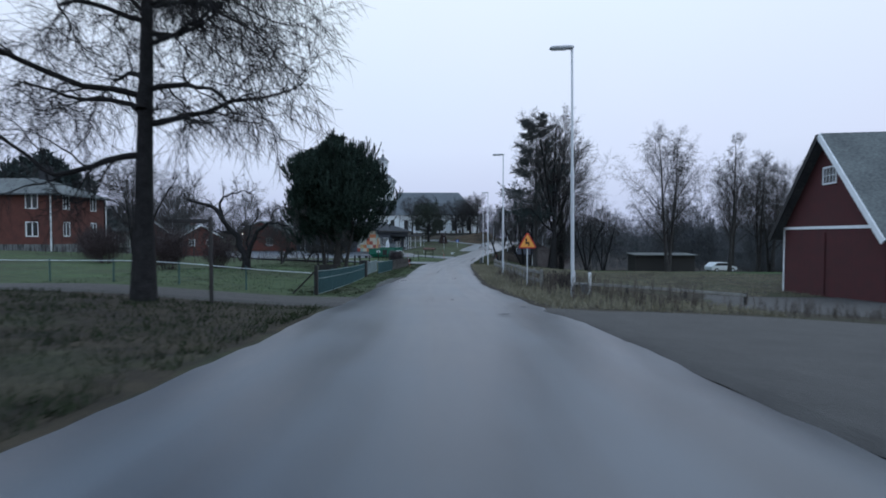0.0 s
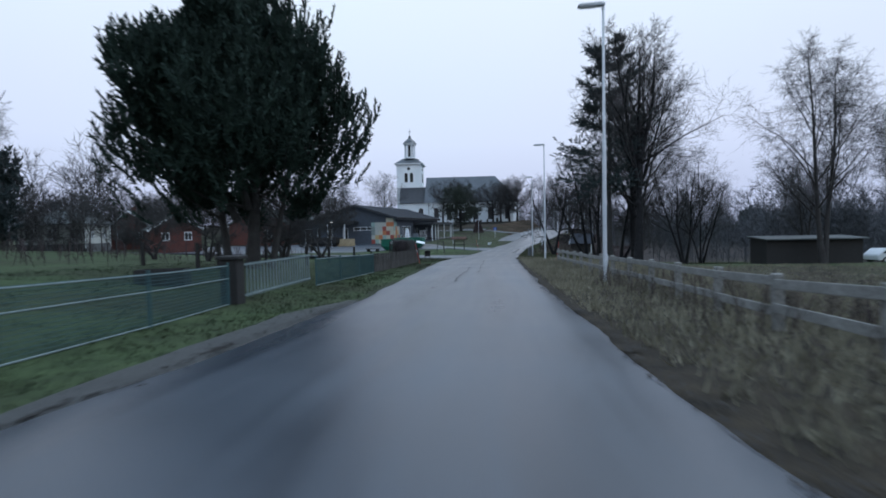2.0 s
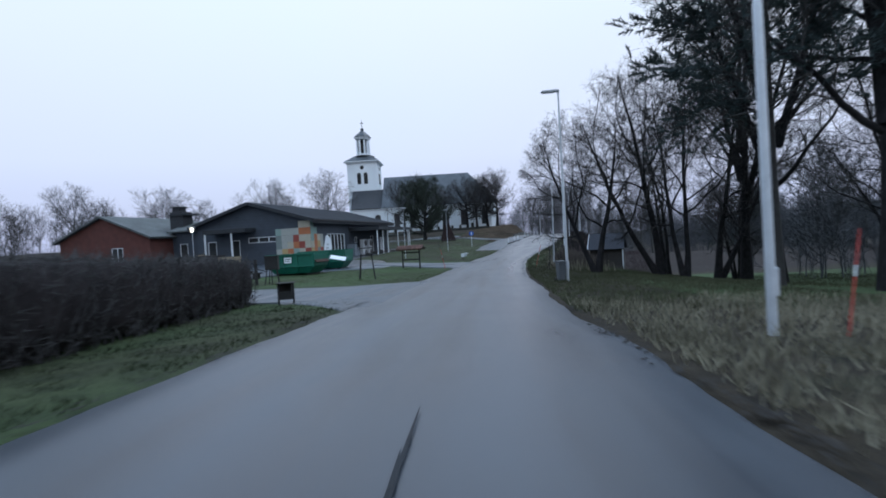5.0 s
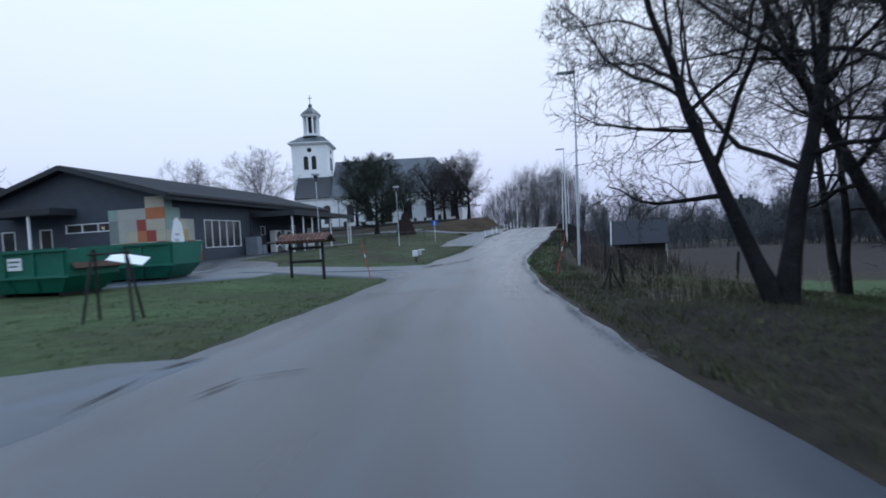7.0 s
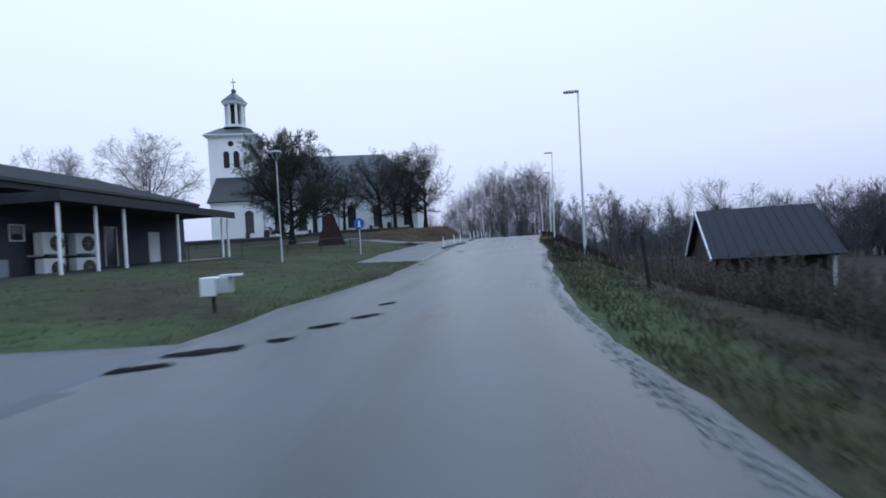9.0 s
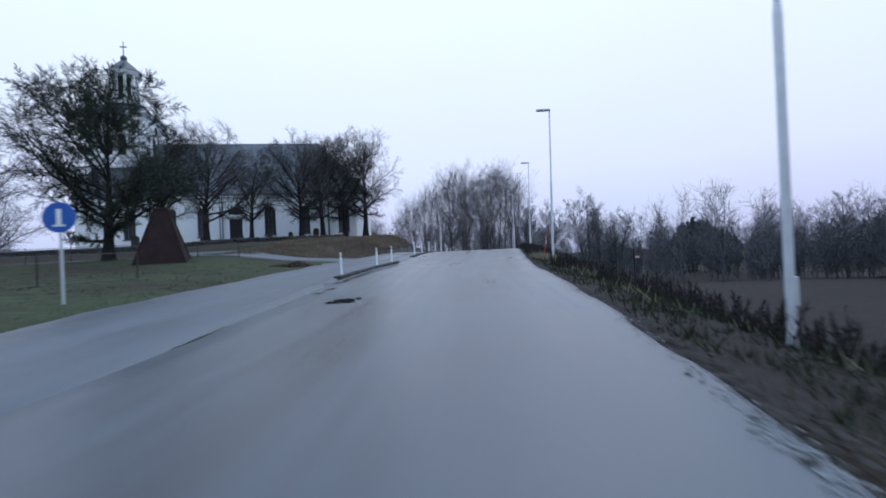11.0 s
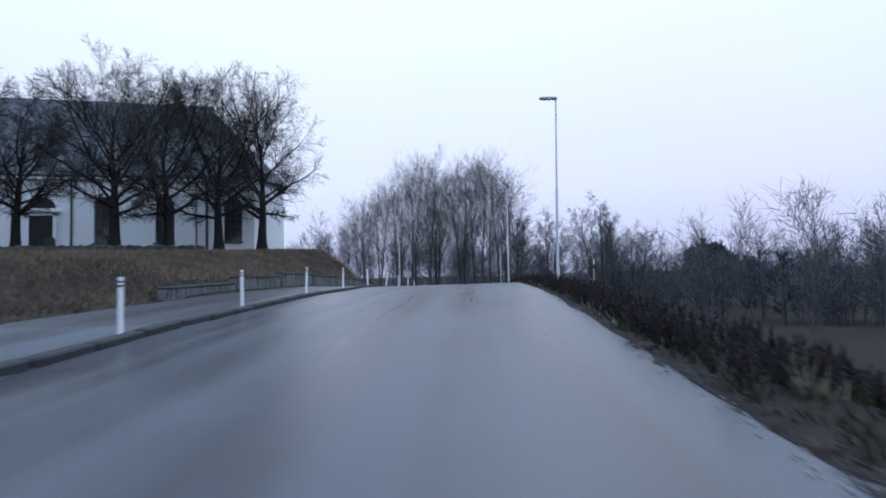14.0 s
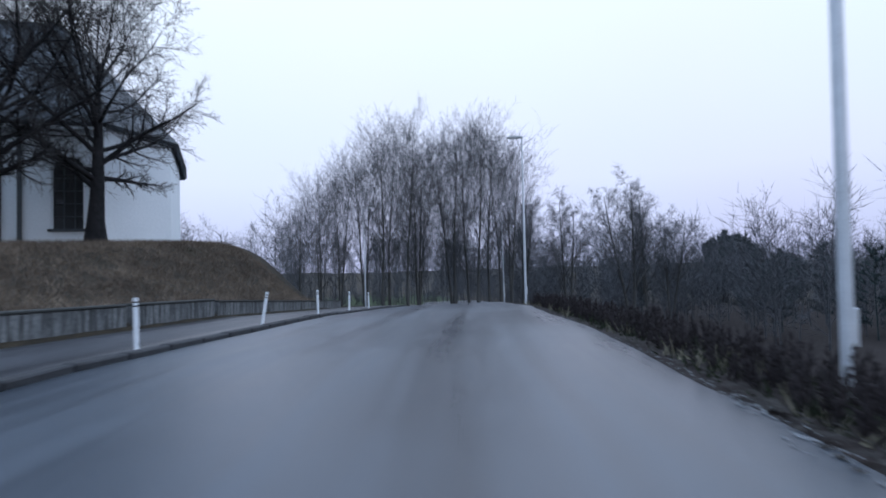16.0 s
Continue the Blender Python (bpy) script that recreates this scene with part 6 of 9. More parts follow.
flush(barn, "long_wall", boxes((BW - 0.2, BW, 0.2, BL, -0.5, BE), (0, 0.2, 0.2, BL, -0.5, BE), (0.2, BW - 0.2, BL - 0.2, BL, -0.5, BE)), M_REDBOARD, Matrix.Identity(4))
bm = bmesh.new()
box(bm, 1.2, 5.0, -0.07, -0.02, -0.4, BE - 0.3)
flush(barn, "barn_door", bm, M_REDBOARD, Matrix.Identity(4), "wide red boarded sliding door")
bwn = flush(barn, "window", boxes((4.6, 6.0, -0.06, -0.003, 7.0, 7.1), (4.6, 6.0, -0.06, -0.003, 8.0, 8.1), (4.6, 4.7, -0.06, -0.003, 7.1, 8.0), (5.9, 6.0, -0.06, -0.003, 7.1, 8.0),
            (4.93, 4.98, -0.05, -0.003, 7.1, 8.0), (5.27, 5.32, -0.05, -0.003, 7.1, 8.0), (5.61, 5.66, -0.05, -0.003, 7.1, 8.0), (4.7, 5.9, -0.05, -0.003, 7.52, 7.57)), M_WHITE, Matrix.Identity(4), "small white eight-pane loft window")
part("pane", boxes((4.7, 5.9, -0.025, -0.002, 7.1, 8.0)), M_BLACK, bwn)
bs_ = math.atan2(BR - BE, BW / 2)
for sgn in (0, 1):
    bm = bmesh.new()
    box(bm, 0, (BW / 2 + .75) / math.cos(bs_), -0.6, BL + 0.6, 0.02, 0.18)
    m = Matrix.Translation((BW / 2, 0 if not sgn else BL, BR)) @ (Matrix.Rotation(math.pi, 4, 'Z') if sgn else Matrix.Identity(4)) @ Matrix.Rotation(bs_, 4, 'Y')
    flush(barn, "roof_slope", bm, M_GREYROOF, m)
    bm = bmesh.new()
    yv = -0.66 if not sgn else BL + 0.605
    box(bm, 0.05, (BW / 2 + .75) / math.cos(bs_), yv, yv + 0.055, -0.14, 0.20)
    flush(barn, "verge_board", bm, M_WHITE if not sgn else M_BLACKWOOD, m)

# ---------------------------------------------------------------- brick apartment house
def brick_house(name, m, label, lx, ly, h, rise, cols_f, cols_e, storeys=2, wallm=None, roofm=None):
    """A hipped house: local origin at the front corner, x along the front, y along the end."""
    e = thing(name, m, label, "house")
    fh = [(lx * (i + .5) / cols_f - .65, lx * (i + .5) / cols_f + .65, 1.2 + 2.75 * s, 2.7 + 2.75 * s) for i in range(cols_f) for s in range(storeys)]
    eh = [(ly * (i + .5) / cols_e - .5, ly * (i + .5) / cols_e + .5, 1.2 + 2.75 * s, 2.7 + 2.75 * s) for i in range(cols_e) for s in range(storeys)]
    f = flush(e, "front_wall", wall_bm(lx, -0.8, h, 0.3, fh), wallm or M_REDBRICK, Matrix.Identity(4))
    for x0, x1, z0, z1 in fh:
        window_part(f, x0, x1, z0, z1, 2, y=0.10, frame=0.10)
    g_ = flush(e, "end_wall", wall_bm(ly - 0.3, -0.8, h, 0.3, [(a - .3, b - .3, c, d) for a, b, c, d in eh]), wallm or M_REDBRICK, Matrix.Translation((lx, 0.3, 0)) @ Matrix.Rotation(math.pi / 2, 4, 'Z'))
    for x0, x1, z0, z1 in eh:
        window_part(g_, x0 - .3, x1 - .3, z0, z1, 2, y=0.10, frame=0.10)
    flush(e, "rear_wall", boxes((0, lx, ly - .3, ly, -0.8, h), (0, .3, .3, ly - .3, -0.8, h)), wallm or M_REDBRICK, Matrix.Identity(4))
    flush(e, "plinth", boxes((-.04, lx + .04, -.04, -.003, -0.8, 0.45), (lx + .003, lx + .04, 0, ly, -0.8, 0.45)), M_CONCRETE, Matrix.Identity(4))
    bm = bmesh.new()
    o, in_ = 0.55, ly / 2
    vs = [bm.verts.new(p) for p in [(-o, -o, h), (lx + o, -o, h), (lx + o, ly + o, h), (-o, ly + o, h), (in_, ly / 2, h + rise), (lx - in_, ly / 2, h + rise)]]
    fs = [bm.faces.new([vs[i] for i in q]) for q in [(0, 1, 5, 4), (1, 2, 5), (2, 3, 4, 5), (3, 0, 4), (3, 2, 1, 0)]]
    bmesh.ops.recalc_face_normals(bm, faces=fs)
    flush(e, "roof", bm, roofm or M_GREYROOF, Matrix.Identity(4))
    flush(e, "gutter", boxes((-o, lx + o, -o - .1, -o - .004, h - .1, h + .06), (lx + o + .004, lx + o + .1, -o, ly + o, h - .1, h + .06)), M_COPPER, Matrix.Identity(4))
    for px, py in ((lx - .05, -.08), (lx + .08, ly - .1)):
        bm = bmesh.new()
        rod(bm, (px, py, -.3), (px, py, h - .1), 0.07, 0.07, 8)
        flush(e, "downpipe", bm, M_WHITE, Matrix.Identity(4))
    for cx in (lx * .35, lx * .82):
        flush(e, "chimney", boxes((cx - .45, cx + .45, ly / 2 - .4, ly / 2 + .4, h + rise - 1.0, h + rise + 1.1), (cx - .55, cx + .55, ly / 2 - .5, ly / 2 + .5, h + rise + 1.1, h + rise + 1.25)), M_GREYDK, Matrix.Identity(4))
    return e


brick_house("apartment_house", pose(-38.6 - 20, 50.0, -0.2, 0, 0, 0), "two-storey red brick apartment house with white windows", 20.0, 8.0, 5.4, 2.0, 5, 2)
def gable_house(name, m, label, wx, ly, h, rise):
    """A small house whose gable, along x at y = 0, has white bargeboards."""
    e = thing(name, m, label, "house")
    holes = [(wx * .2, wx * .2 + 1.1, 1.2, 2.5), (wx * .65, wx * .65 + 1.1, 1.2, 2.5)]
    bm = wall_bm(wx, -0.8, h, 0.25, holes)
    f = flush(e, "gable_wall", bm, M_REDBRICK, Matrix.Identity(4))
    for x0, x1, z0, z1 in holes:
        window_part(f, x0, x1, z0, z1, 2, frame=0.1)
    bm = bmesh.new()
    prism(bm, [(0, h + .003), (wx, h + .003), (wx / 2, h + rise)], "y", 0, 0.25)
    flush(e, "gable_top", bm, M_REDBRICK, Matrix.Identity(4))
    for x0 in (0, wx - .25):
        flush(e, "side_wall", boxes((x0, x0 + .25, .25, ly, -0.8, h)), M_REDBRICK, Matrix.Identity(4))
    s_ = math.atan2(rise, wx / 2)
    for sgn in (0, 1):
        m_ = Matrix.Translation((wx / 2, 0 if not sgn else ly, h + rise)) @ (Matrix.Rotation(math.pi, 4, 'Z') if sgn else Matrix.Identity(4)) @ Matrix.Rotation(s_, 4, 'Y')
        flush(e, "roof_slope", boxes((0, (wx / 2 + .5) / math.cos(s_), -0.4, ly + .4, 0.02, 0.2)), M_GREYROOF, m_)
        y0 = -0.46 if not sgn else ly + .405
        flush(e, "bargeboard", boxes((0, (wx / 2 + .5) / math.cos(s_), y0, y0 + .05, -0.12, 0.21)), M_WHITE, m_)
    flush(e, "chimney", boxes((wx / 2 - .4, wx / 2 + .4, ly / 2, ly / 2 + .8, h + rise - .6, h + rise + .9)), M_REDBRICK, Matrix.Identity(4))
    return e


gable_house("village_house", pose(-64.5, 106, -1.9, 0, 0, 25), "small red brick villa with white bargeboards", 6.4, 8.0, 3.4, 2.7)
gable_house("brick_cottage", pose(-49, 94.5, -2.2, 0, 0, 40), "low dark brick house behind the school yard", 7.0, 9.0, 3.0, 2.2)
brick_house("pale_house", pose(-66, 90, -1.6, 0, 0, 12), "pale rendered house among dark trees", 9.0, 7.0, 3.4, 2.2, 3, 2, 1, M_CREAM, M_GREYROOF)
# ---------------------------------------------------------------- garden fence
def mesh_fence(name, pts, h, label, category="fence", post_mat=None, mesh_mat=None, rail_mat=None, cell=0.06, post_gap=2.4, wire=0.0022, rails=(0.02, 0.97)):
    """Wire-mesh fence along a line of ground points: posts, rails and the mesh, each run draped on the ground."""
    e = thing(name, Matrix.Identity(4), label, category)
    P = np.array(pts, dtype=float)
    seg = np.linalg.norm(np.diff(P, axis=0), axis=1)
    s = np.concatenate([[0], np.cumsum(seg)])
    def at(d):
        x, y = np.interp(d, s, P[:, 0]), np.interp(d, s, P[:, 1])
        return np.stack([x, y, height(x, y)], axis=-1)
    n = max(2, int(s[-1] / post_gap) + 1)
    src = None
    for d in np.linspace(0, s[-1], n):
        q = at(np.array(d))
        if src is None:
            bm = bmesh.new()
            rod(bm, (0, 0, -0.3), (0, 0, h + 0.05), 0.026, 0.026, 8)
            src = part("post", bm, post_mat or M_GREENDK, e)
            o = src
        else:
            o = src.copy()
            scene.collection.objects.link(o)
        o.matrix_local = pose(*q)
    for f in rails:
        ds = np.arange(0, s[-1] + 0.5, 0.5)
        p = at(ds)
        p[:, 2] += h * f
        sp = Soup()
        tubes(sp, p[None], np.full((1, len(p)), 0.014), 6)
        link("rail", sp.mesh("rail"), rail_mat or M_STEEL, e)
    sp = Soup()
    ds = np.arange(0, s[-1], cell)
    a = at(ds)
    up = np.array([0, 0, 1.0])
    V = np.stack([a + up * 0.02, a + up * h * 0.97], axis=1)
    tubes(sp, V, np.full(V.shape[:2], wire), 3)
    ds = np.arange(0, s[-1] + 0.6, 0.6)
    a = at(ds)
    H = np.stack([a + up * z for z in np.arange(0.03, h, cell)], axis=0)
    tubes(sp, H, np.full(H.shape[:2], wire * 0.55), 3)
    o = link("wire_mesh", sp.mesh("wire_mesh"), mesh_mat or M_GREENDK, e)
    return e


mesh_fence("garden_fence", [(-4.5, 18.0), (-4.7, 26), (-5.0, 32.1)], 0.88, "low blue-green wire-mesh garden fence with pale rails", rail_mat=M_FENCERAIL, wire=0.008, rails=(0.97, 0.66, 0.03))
mesh_fence("garden_fence", [(-4.75, 37.2), (-4.55, 42), (-4.47, 44.5)], 0.88, "low blue-green wire-mesh fence beside the pine", rail_mat=M_FENCERAIL, wire=0.008, rails=(0.97, 0.03))
screen = thing("reed_screen", Matrix.Identity(4), "grey-brown reed screen along the garden's road side", "fence")
sy = np.linspace(44.7, 58.2, 220)
sx = np.interp(sy, [44.7, 50, 58.2], [-4.47, -4.25, -4.0])
reed_rng = np.random.default_rng(9)
reed_src = None
for i, (x, y) in enumerate(zip(sx, sy)):
    if reed_src is None:
        bm = bmesh.new()
        box(bm, -0.012, 0.012, -0.031, 0.031, -0.05, 0.88, 0.004)
        reed_src = part("reed_slat", bm, M_REED, screen)
        o = reed_src
    else:
        o = reed_src.copy()
        scene.collection.objects.link(o)
    o.matrix_local = pose(x, y, float(height(x, y)) + reed_rng.uniform(-.03, .02), reed_rng.uniform(-2, 2), reed_rng.uniform(-2, 2), reed_rng.uniform(-8, 8))
for x, y in [(-4.52, 44.6), (-4.3, 49), (-4.15, 53.5), (-4.05, 58.2)]:
    bm = bmesh.new()
    rod(bm, (x - 0.06, y, float(height(x, y)) - 0.2), (x - 0.06, y, float(height(x, y)) + 1.0), 0.04, 0.035, 8)
    part("post", bm, M_BLACKWOOD, screen)
mesh_fence("side_fence", [(-4.6, 18.1), (-15, 19.0), (-30, 20.5)], 0.8, "thin wire fence along the gravel driveway", cell=0.14, wire=0.002, rails=(0.97,))
# corner post with a brace
e = thing("corner_post", at_ground(-4.5, 17.95), "dark fence corner post with a slanted brace", "fence post")
bm = bmesh.new()
box(bm, -0.06, 0.06, -0.06, 0.06, -0.3, 1.05, 0.01)
part("post", bm, M_BLACKWOOD, e)
bm = bmesh.new()
rod(bm, (-0.9, 0.1, 0.0), (-0.05, 0, 0.85), 0.035, 0.03, 6)
part("brace", bm, M_BLACKWOOD, e)
# gate pillar and picket gate
e = thing("gate_pillar", at_ground(-5.05, 32.4), "dark square gate pillar with a flat cap", "pillar")
bm = bmesh.new()
box(bm, -0.19, 0.19, -0.19, 0.19, -0.3, 0.98, 0.015)
part("shaft", bm, M_BLACKWOOD, e)
bm = bmesh.new()
box(bm, -0.25, 0.25, -0.25, 0.25, 0.984, 1.06, 0.015)
part("cap", bm, M_BLACKWOOD, e)
gate = thing("picket_gate", at_ground(-5.0, 32.75, 87), "blue-grey iron picket gate in the garden fence", "gate")
for k in range(24):
    bm = bmesh.new()
    rod(bm, (0.168 * k + 0.05, 0, 0.08), (0.168 * k + 0.05, 0, 0.88), 0.018, 0.018, 6)
    part("picket", bm, M_FENCERAIL, gate)
for z in (0.12, 0.82):
    bm = bmesh.new()
    box(bm, 0, 4.0, -0.02, 0.02, z, z + 0.04)
    part("rail", bm, M_FENCERAIL, gate)
# dark fence posts deeper in the garden
post0 = thing("garden_post", at_ground(-9.4, 40.0), "short black wooden post on the lawn", "post", "posts on the lawn")
bm = bmesh.new()
box(bm, -0.06, 0.06, -0.06, 0.06, -0.2, 0.95, 0.012)
part("shaft", bm, M_BLACKWOOD, post0)
for x, y in [(-9.3, 44.0), (-7.9, 45.4), (-9.6, 38.9), (-13.1, 41.0), (-8.2, 50), (-8.0, 55), (-11.5, 50.5)]:
    copy_thing(post0, at_ground(x, y))

lg = thing("planter_box", at_ground(-7.7, 34.0, 10), "low black wooden planter box on the lawn", "planter")
bm = boxes((-0.6, 0.6, -0.25, -0.2, 0, 0.42), (-0.6, 0.6, 0.2, 0.25, 0, 0.42), (-0.6, -0.55, -0.2, 0.2, 0, 0.42), (0.55, 0.6, -0.2, 0.2, 0, 0.42))
part("side", bm, M_BLACKWOOD, lg)
bm = bmesh.new()
box(bm, -0.548, 0.548, -0.198, 0.198, 0.02, 0.36)
part("soil", bm, M_LEAFMULCH, lg)

# gallows-like post with an arm near the driveway
e = thing("arm_post", at_ground(-6.1, 13.3), "thin black post with a horizontal arm", "post")
bm = bmesh.new()
rod(bm, (0, 0, -0.3), (0, 0, 2.25), 0.055, 0.05, 8)
part("shaft", bm, M_BLACK, e)
bm = bmesh.new()
box(bm, -1.25, 0.02, -0.02, 0.02, 2.1, 2.2, 0.005)
part("arm", bm, M_BLACK, e)

# ---------------------------------------------------------------- wooden rail fence by the field
RAIL = np.array([(4.92, 25.2), (4.95, 28), (5.35, 35.5), (5.6, 46), (5.9, 58.5)])
rs = np.concatenate([[0], np.cumsum(np.linalg.norm(np.diff(RAIL, axis=0), axis=1))])
rail_fence = thing("rail_fence", Matrix.Identity(4), "weathered grey two-rail wooden fence beside the road", "fence")
rp = [(float(np.interp(d, rs, RAIL[:, 0])), float(np.interp(d, rs, RAIL[:, 1]))) for d in np.arange(0, rs[-1], 2.3)]
rrng = random.Random(3)
src = None
for x, y in rp:
    if src is None:
        bm = bmesh.new()
        box(bm, -0.07, 0.07, -0.07, 0.07, -0.4, 0.90, 0.012)
        src = part("post", bm, M_RAWWOOD, rail_fence)
        o = src
    else:
        o = src.copy()
        scene.collection.objects.link(o)
    o.matrix_local = pose(x, y, float(height(x, y)), rrng.uniform(-3, 3), rrng.uniform(-3, 3), 0)
for (xa, ya), (xb, yb) in zip(rp[:-1], rp[1:]):
    za, zb = float(height(xa, ya)), float(height(xb, yb))
    for z in (0.34, 0.76):
        a, b = Vector((xa - 0.09, ya, za + z + rrng.uniform(-.03, .03))), Vector((xb - 0.09, yb, zb + z + rrng.uniform(-.03, .03)))
        bm = bmesh.new()
        L_ = (b - a).length
        box(bm, 0, L_, -0.018, 0.018, -0.075, 0.075, 0.006)
        o = part("rail", bm, M_RAWWOOD, rail_fence)
        d = (b - a).normalized()
        o.matrix_local = Matrix.Translation(a) @ d.to_track_quat('X', 'Z').to_matrix().to_4x4()

# ---------------------------------------------------------------- warning sign
sign = thing("warning_sign", at_ground(4.25, 25.5, 0, 0.15), "triangular yellow warning sign with red border, double bend", "road sign")
bm = bmesh.new()
rod(bm, (0, 0, -0.4), (0, 0, 2.45), 0.03, 0.03, 10)
part("pole", bm, M_STEEL, sign)
def tri_plate(name, r, y0, y1, material, zc=2.08, rnd=0.07):
    bm = bmesh.new()
    pts = []
    for k_ in range(3):
        a = math.pi / 2 + k_ * 2 * math.pi / 3
        for da in (-0.9, -0.3, 0.3, 0.9):
            pts.append(((r - 2 * rnd) * math.cos(a) + rnd * math.cos(a + da), zc + (r - 2 * rnd) * math.sin(a) + rnd * math.sin(a + da)))
    prism(bm, pts, "y", y0, y1)
    return part(name, bm, material, sign)
tri_plate("border", 0.56, -0.050, -0.035, M_SIGNRED)
tri_plate("face", 0.44, -0.056, -0.0505, M_SIGNYEL, 2.075, 0.03)
bm = bmesh.new()
for quad in [[(0.035, 1.92), (0.10, 1.92), (0.10, 2.12), (0.035, 2.08)], [(0.10, 2.12), (0.10, 2.05), (-0.10, 2.00), (-0.10, 2.10)], [(-0.10, 2.02), (-0.035, 2.04), (-0.035, 2.24), (-0.10, 2.24)], [(-0.13, 2.21), (-0.005, 2.21), (-0.0675, 2.33)]]:
    prism(bm, quad, "y", -0.060, -0.0565)
part("symbol", bm, M_BLACK, sign, "black double-bend arrow")
bm = boxes((-0.05, 0.05, -0.034, 0.034, 1.9, 1.95), (-0.05, 0.05, -0.034, 0.034, 2.2, 2.25))
part("clamp", bm, M_STEEL, sign)

# edge marker and small cabinet by the first lamp
e = thing("edge_marker", at_ground(5.7, 19.6), "white roadside marker post with a black top", "marker post")
bm = bmesh.new()
box(bm, -0.05, 0.05, -0.03, 0.03, -0.3, 0.95, 0.01)
part("shaft", bm, M_WHITE, e)
bm = bmesh.new()
box(bm, -0.052, 0.052, -0.032, 0.032, 0.952, 1.22, 0.012)
part("top", bm, M_BLACK, e)
e = thing("cable_cabinet", at_ground(5.75, 20.4, 0, 0, 0.8), "small grey cable cabinet on the verge", "cabinet")
bm = bmesh.new()
box(bm, -0.2, 0.2, -0.12, 0.12, -0.2, 0.55, 0.012)
part("body", bm, M_BINGREY, e)
bm = bmesh.new()
box(bm, -0.22, 0.22, -0.14, 0.14, 0.553, 0.60, 0.01)
part("lid", bm, M_BINGREY, e)

lr = thing("low_rail", Matrix.Identity(4), "low pale wooden rail on short posts before the field", "fence")
LOW = [(5.5, 21.3), (7.6, 20.8), (9.8, 20.4), (12.0, 20.0)]
for x, y in LOW:
    bm = bmesh.new()
    box(bm, x - 0.05, x + 0.05, y - 0.05, y + 0.05, float(height(x, y)) - 0.3, float(height(x, y)) + 0.52, 0.01)
    part("post", bm, M_BLACKWOOD, lr)
for (xa, ya), (xb, yb) in zip(LOW[:-1], LOW[1:]):
    bm = bmesh.new()
    box(bm, 0, math.dist((xa, ya), (xb, yb)) - 0.01, -0.02, 0.02, -0.06, 0.06, 0.008)
    o = part("rail", bm, M_RAWWOOD, lr)
    a, b = Vector((xa, ya - 0.075, float(height(xa, ya)) + 0.44)), Vector((xb, yb - 0.075, float(height(xb, yb)) + 0.44))
    o.matrix_local = Matrix.Translation(a) @ (b - a).to_track_quat('X', 'Z').to_matrix().to_4x4()

# ---------------------------------------------------------------- black field shed, car, red house beyond
shed = thing("field_shed", pose(26.5, 69.7, float(height(30, 69.7)), 0, 0, -2), "long low black wooden shed in the field", "shed")
bm = boxes((0, 8.1, 0, 0.12, -0.3, 2.15), (0, 0.12, 0.12, 3.0, -0.3, 2.3), (7.98, 8.1, 0.12, 3.0, -0.3, 2.3), (0.12, 7.98, 2.88, 3.0, -0.3, 2.4))
part("wall", bm, M_BLACKWOOD, shed)
bm = bmesh.new()
box(bm, -0.25, 8.35, -0.35, 3.3, 2.2, 2.32, 0.02)
o = part("roof", bm, M_GREYROOF, shed)
o.matrix_local = Matrix.Rotation(radians(3), 4, 'X')
def car(m, label):
    e = thing("car", m, label, "car")
    bm = bmesh.new()
    prism(bm, [(-2.1, 0.3), (2.1, 0.3), (2.12, 0.75), (1.2, 0.95), (0.55, 1.42), (-1.3, 1.45), (-1.95, 0.98), (-2.15, 0.8)], "y", -0.85, 0.85)
    bmesh.ops.bevel(bm, geom=bm.edges[:], offset=0.06, segments=2, affect='EDGES')
    part("body", bm, M_WHITE, e)
    bm = bmesh.new()
    prism(bm, [(1.0, 0.98), (0.5, 1.36), (-1.2, 1.38), (-1.7, 0.99)], "y", -0.865, 0.865)
    part("side_window", bm, M_DARKWIN, e)
    for x in (-1.35, 1.3):
        for y in (-0.80, 0.80):
            bm = bmesh.new()
            rod(bm, (x, y - 0.1, 0.32), (x, y + 0.1, 0.32), 0.32, 0.32, 16)
            wh = part("wheel", bm, M_BLACK, e)
            bm = bmesh.new()
            rod(bm, (x, y - 0.11, 0.32), (x, y + 0.11, 0.32), 0.19, 0.19, 12)
            part("rim", bm, M_STEEL, wh)
    return e


car(at_ground(41.5, 75.5, 10), "pale parked car beyond the field shed")
cottage = brick_house("cottage", pose(50.5, 64, float(height(53, 66)), 0, 0, 20), "red boarded cottage with white corners and porch", 8.0, 7.0, 4.4, 2.6, 3, 2, 1, M_REDBOARD, M_TILEROOF)

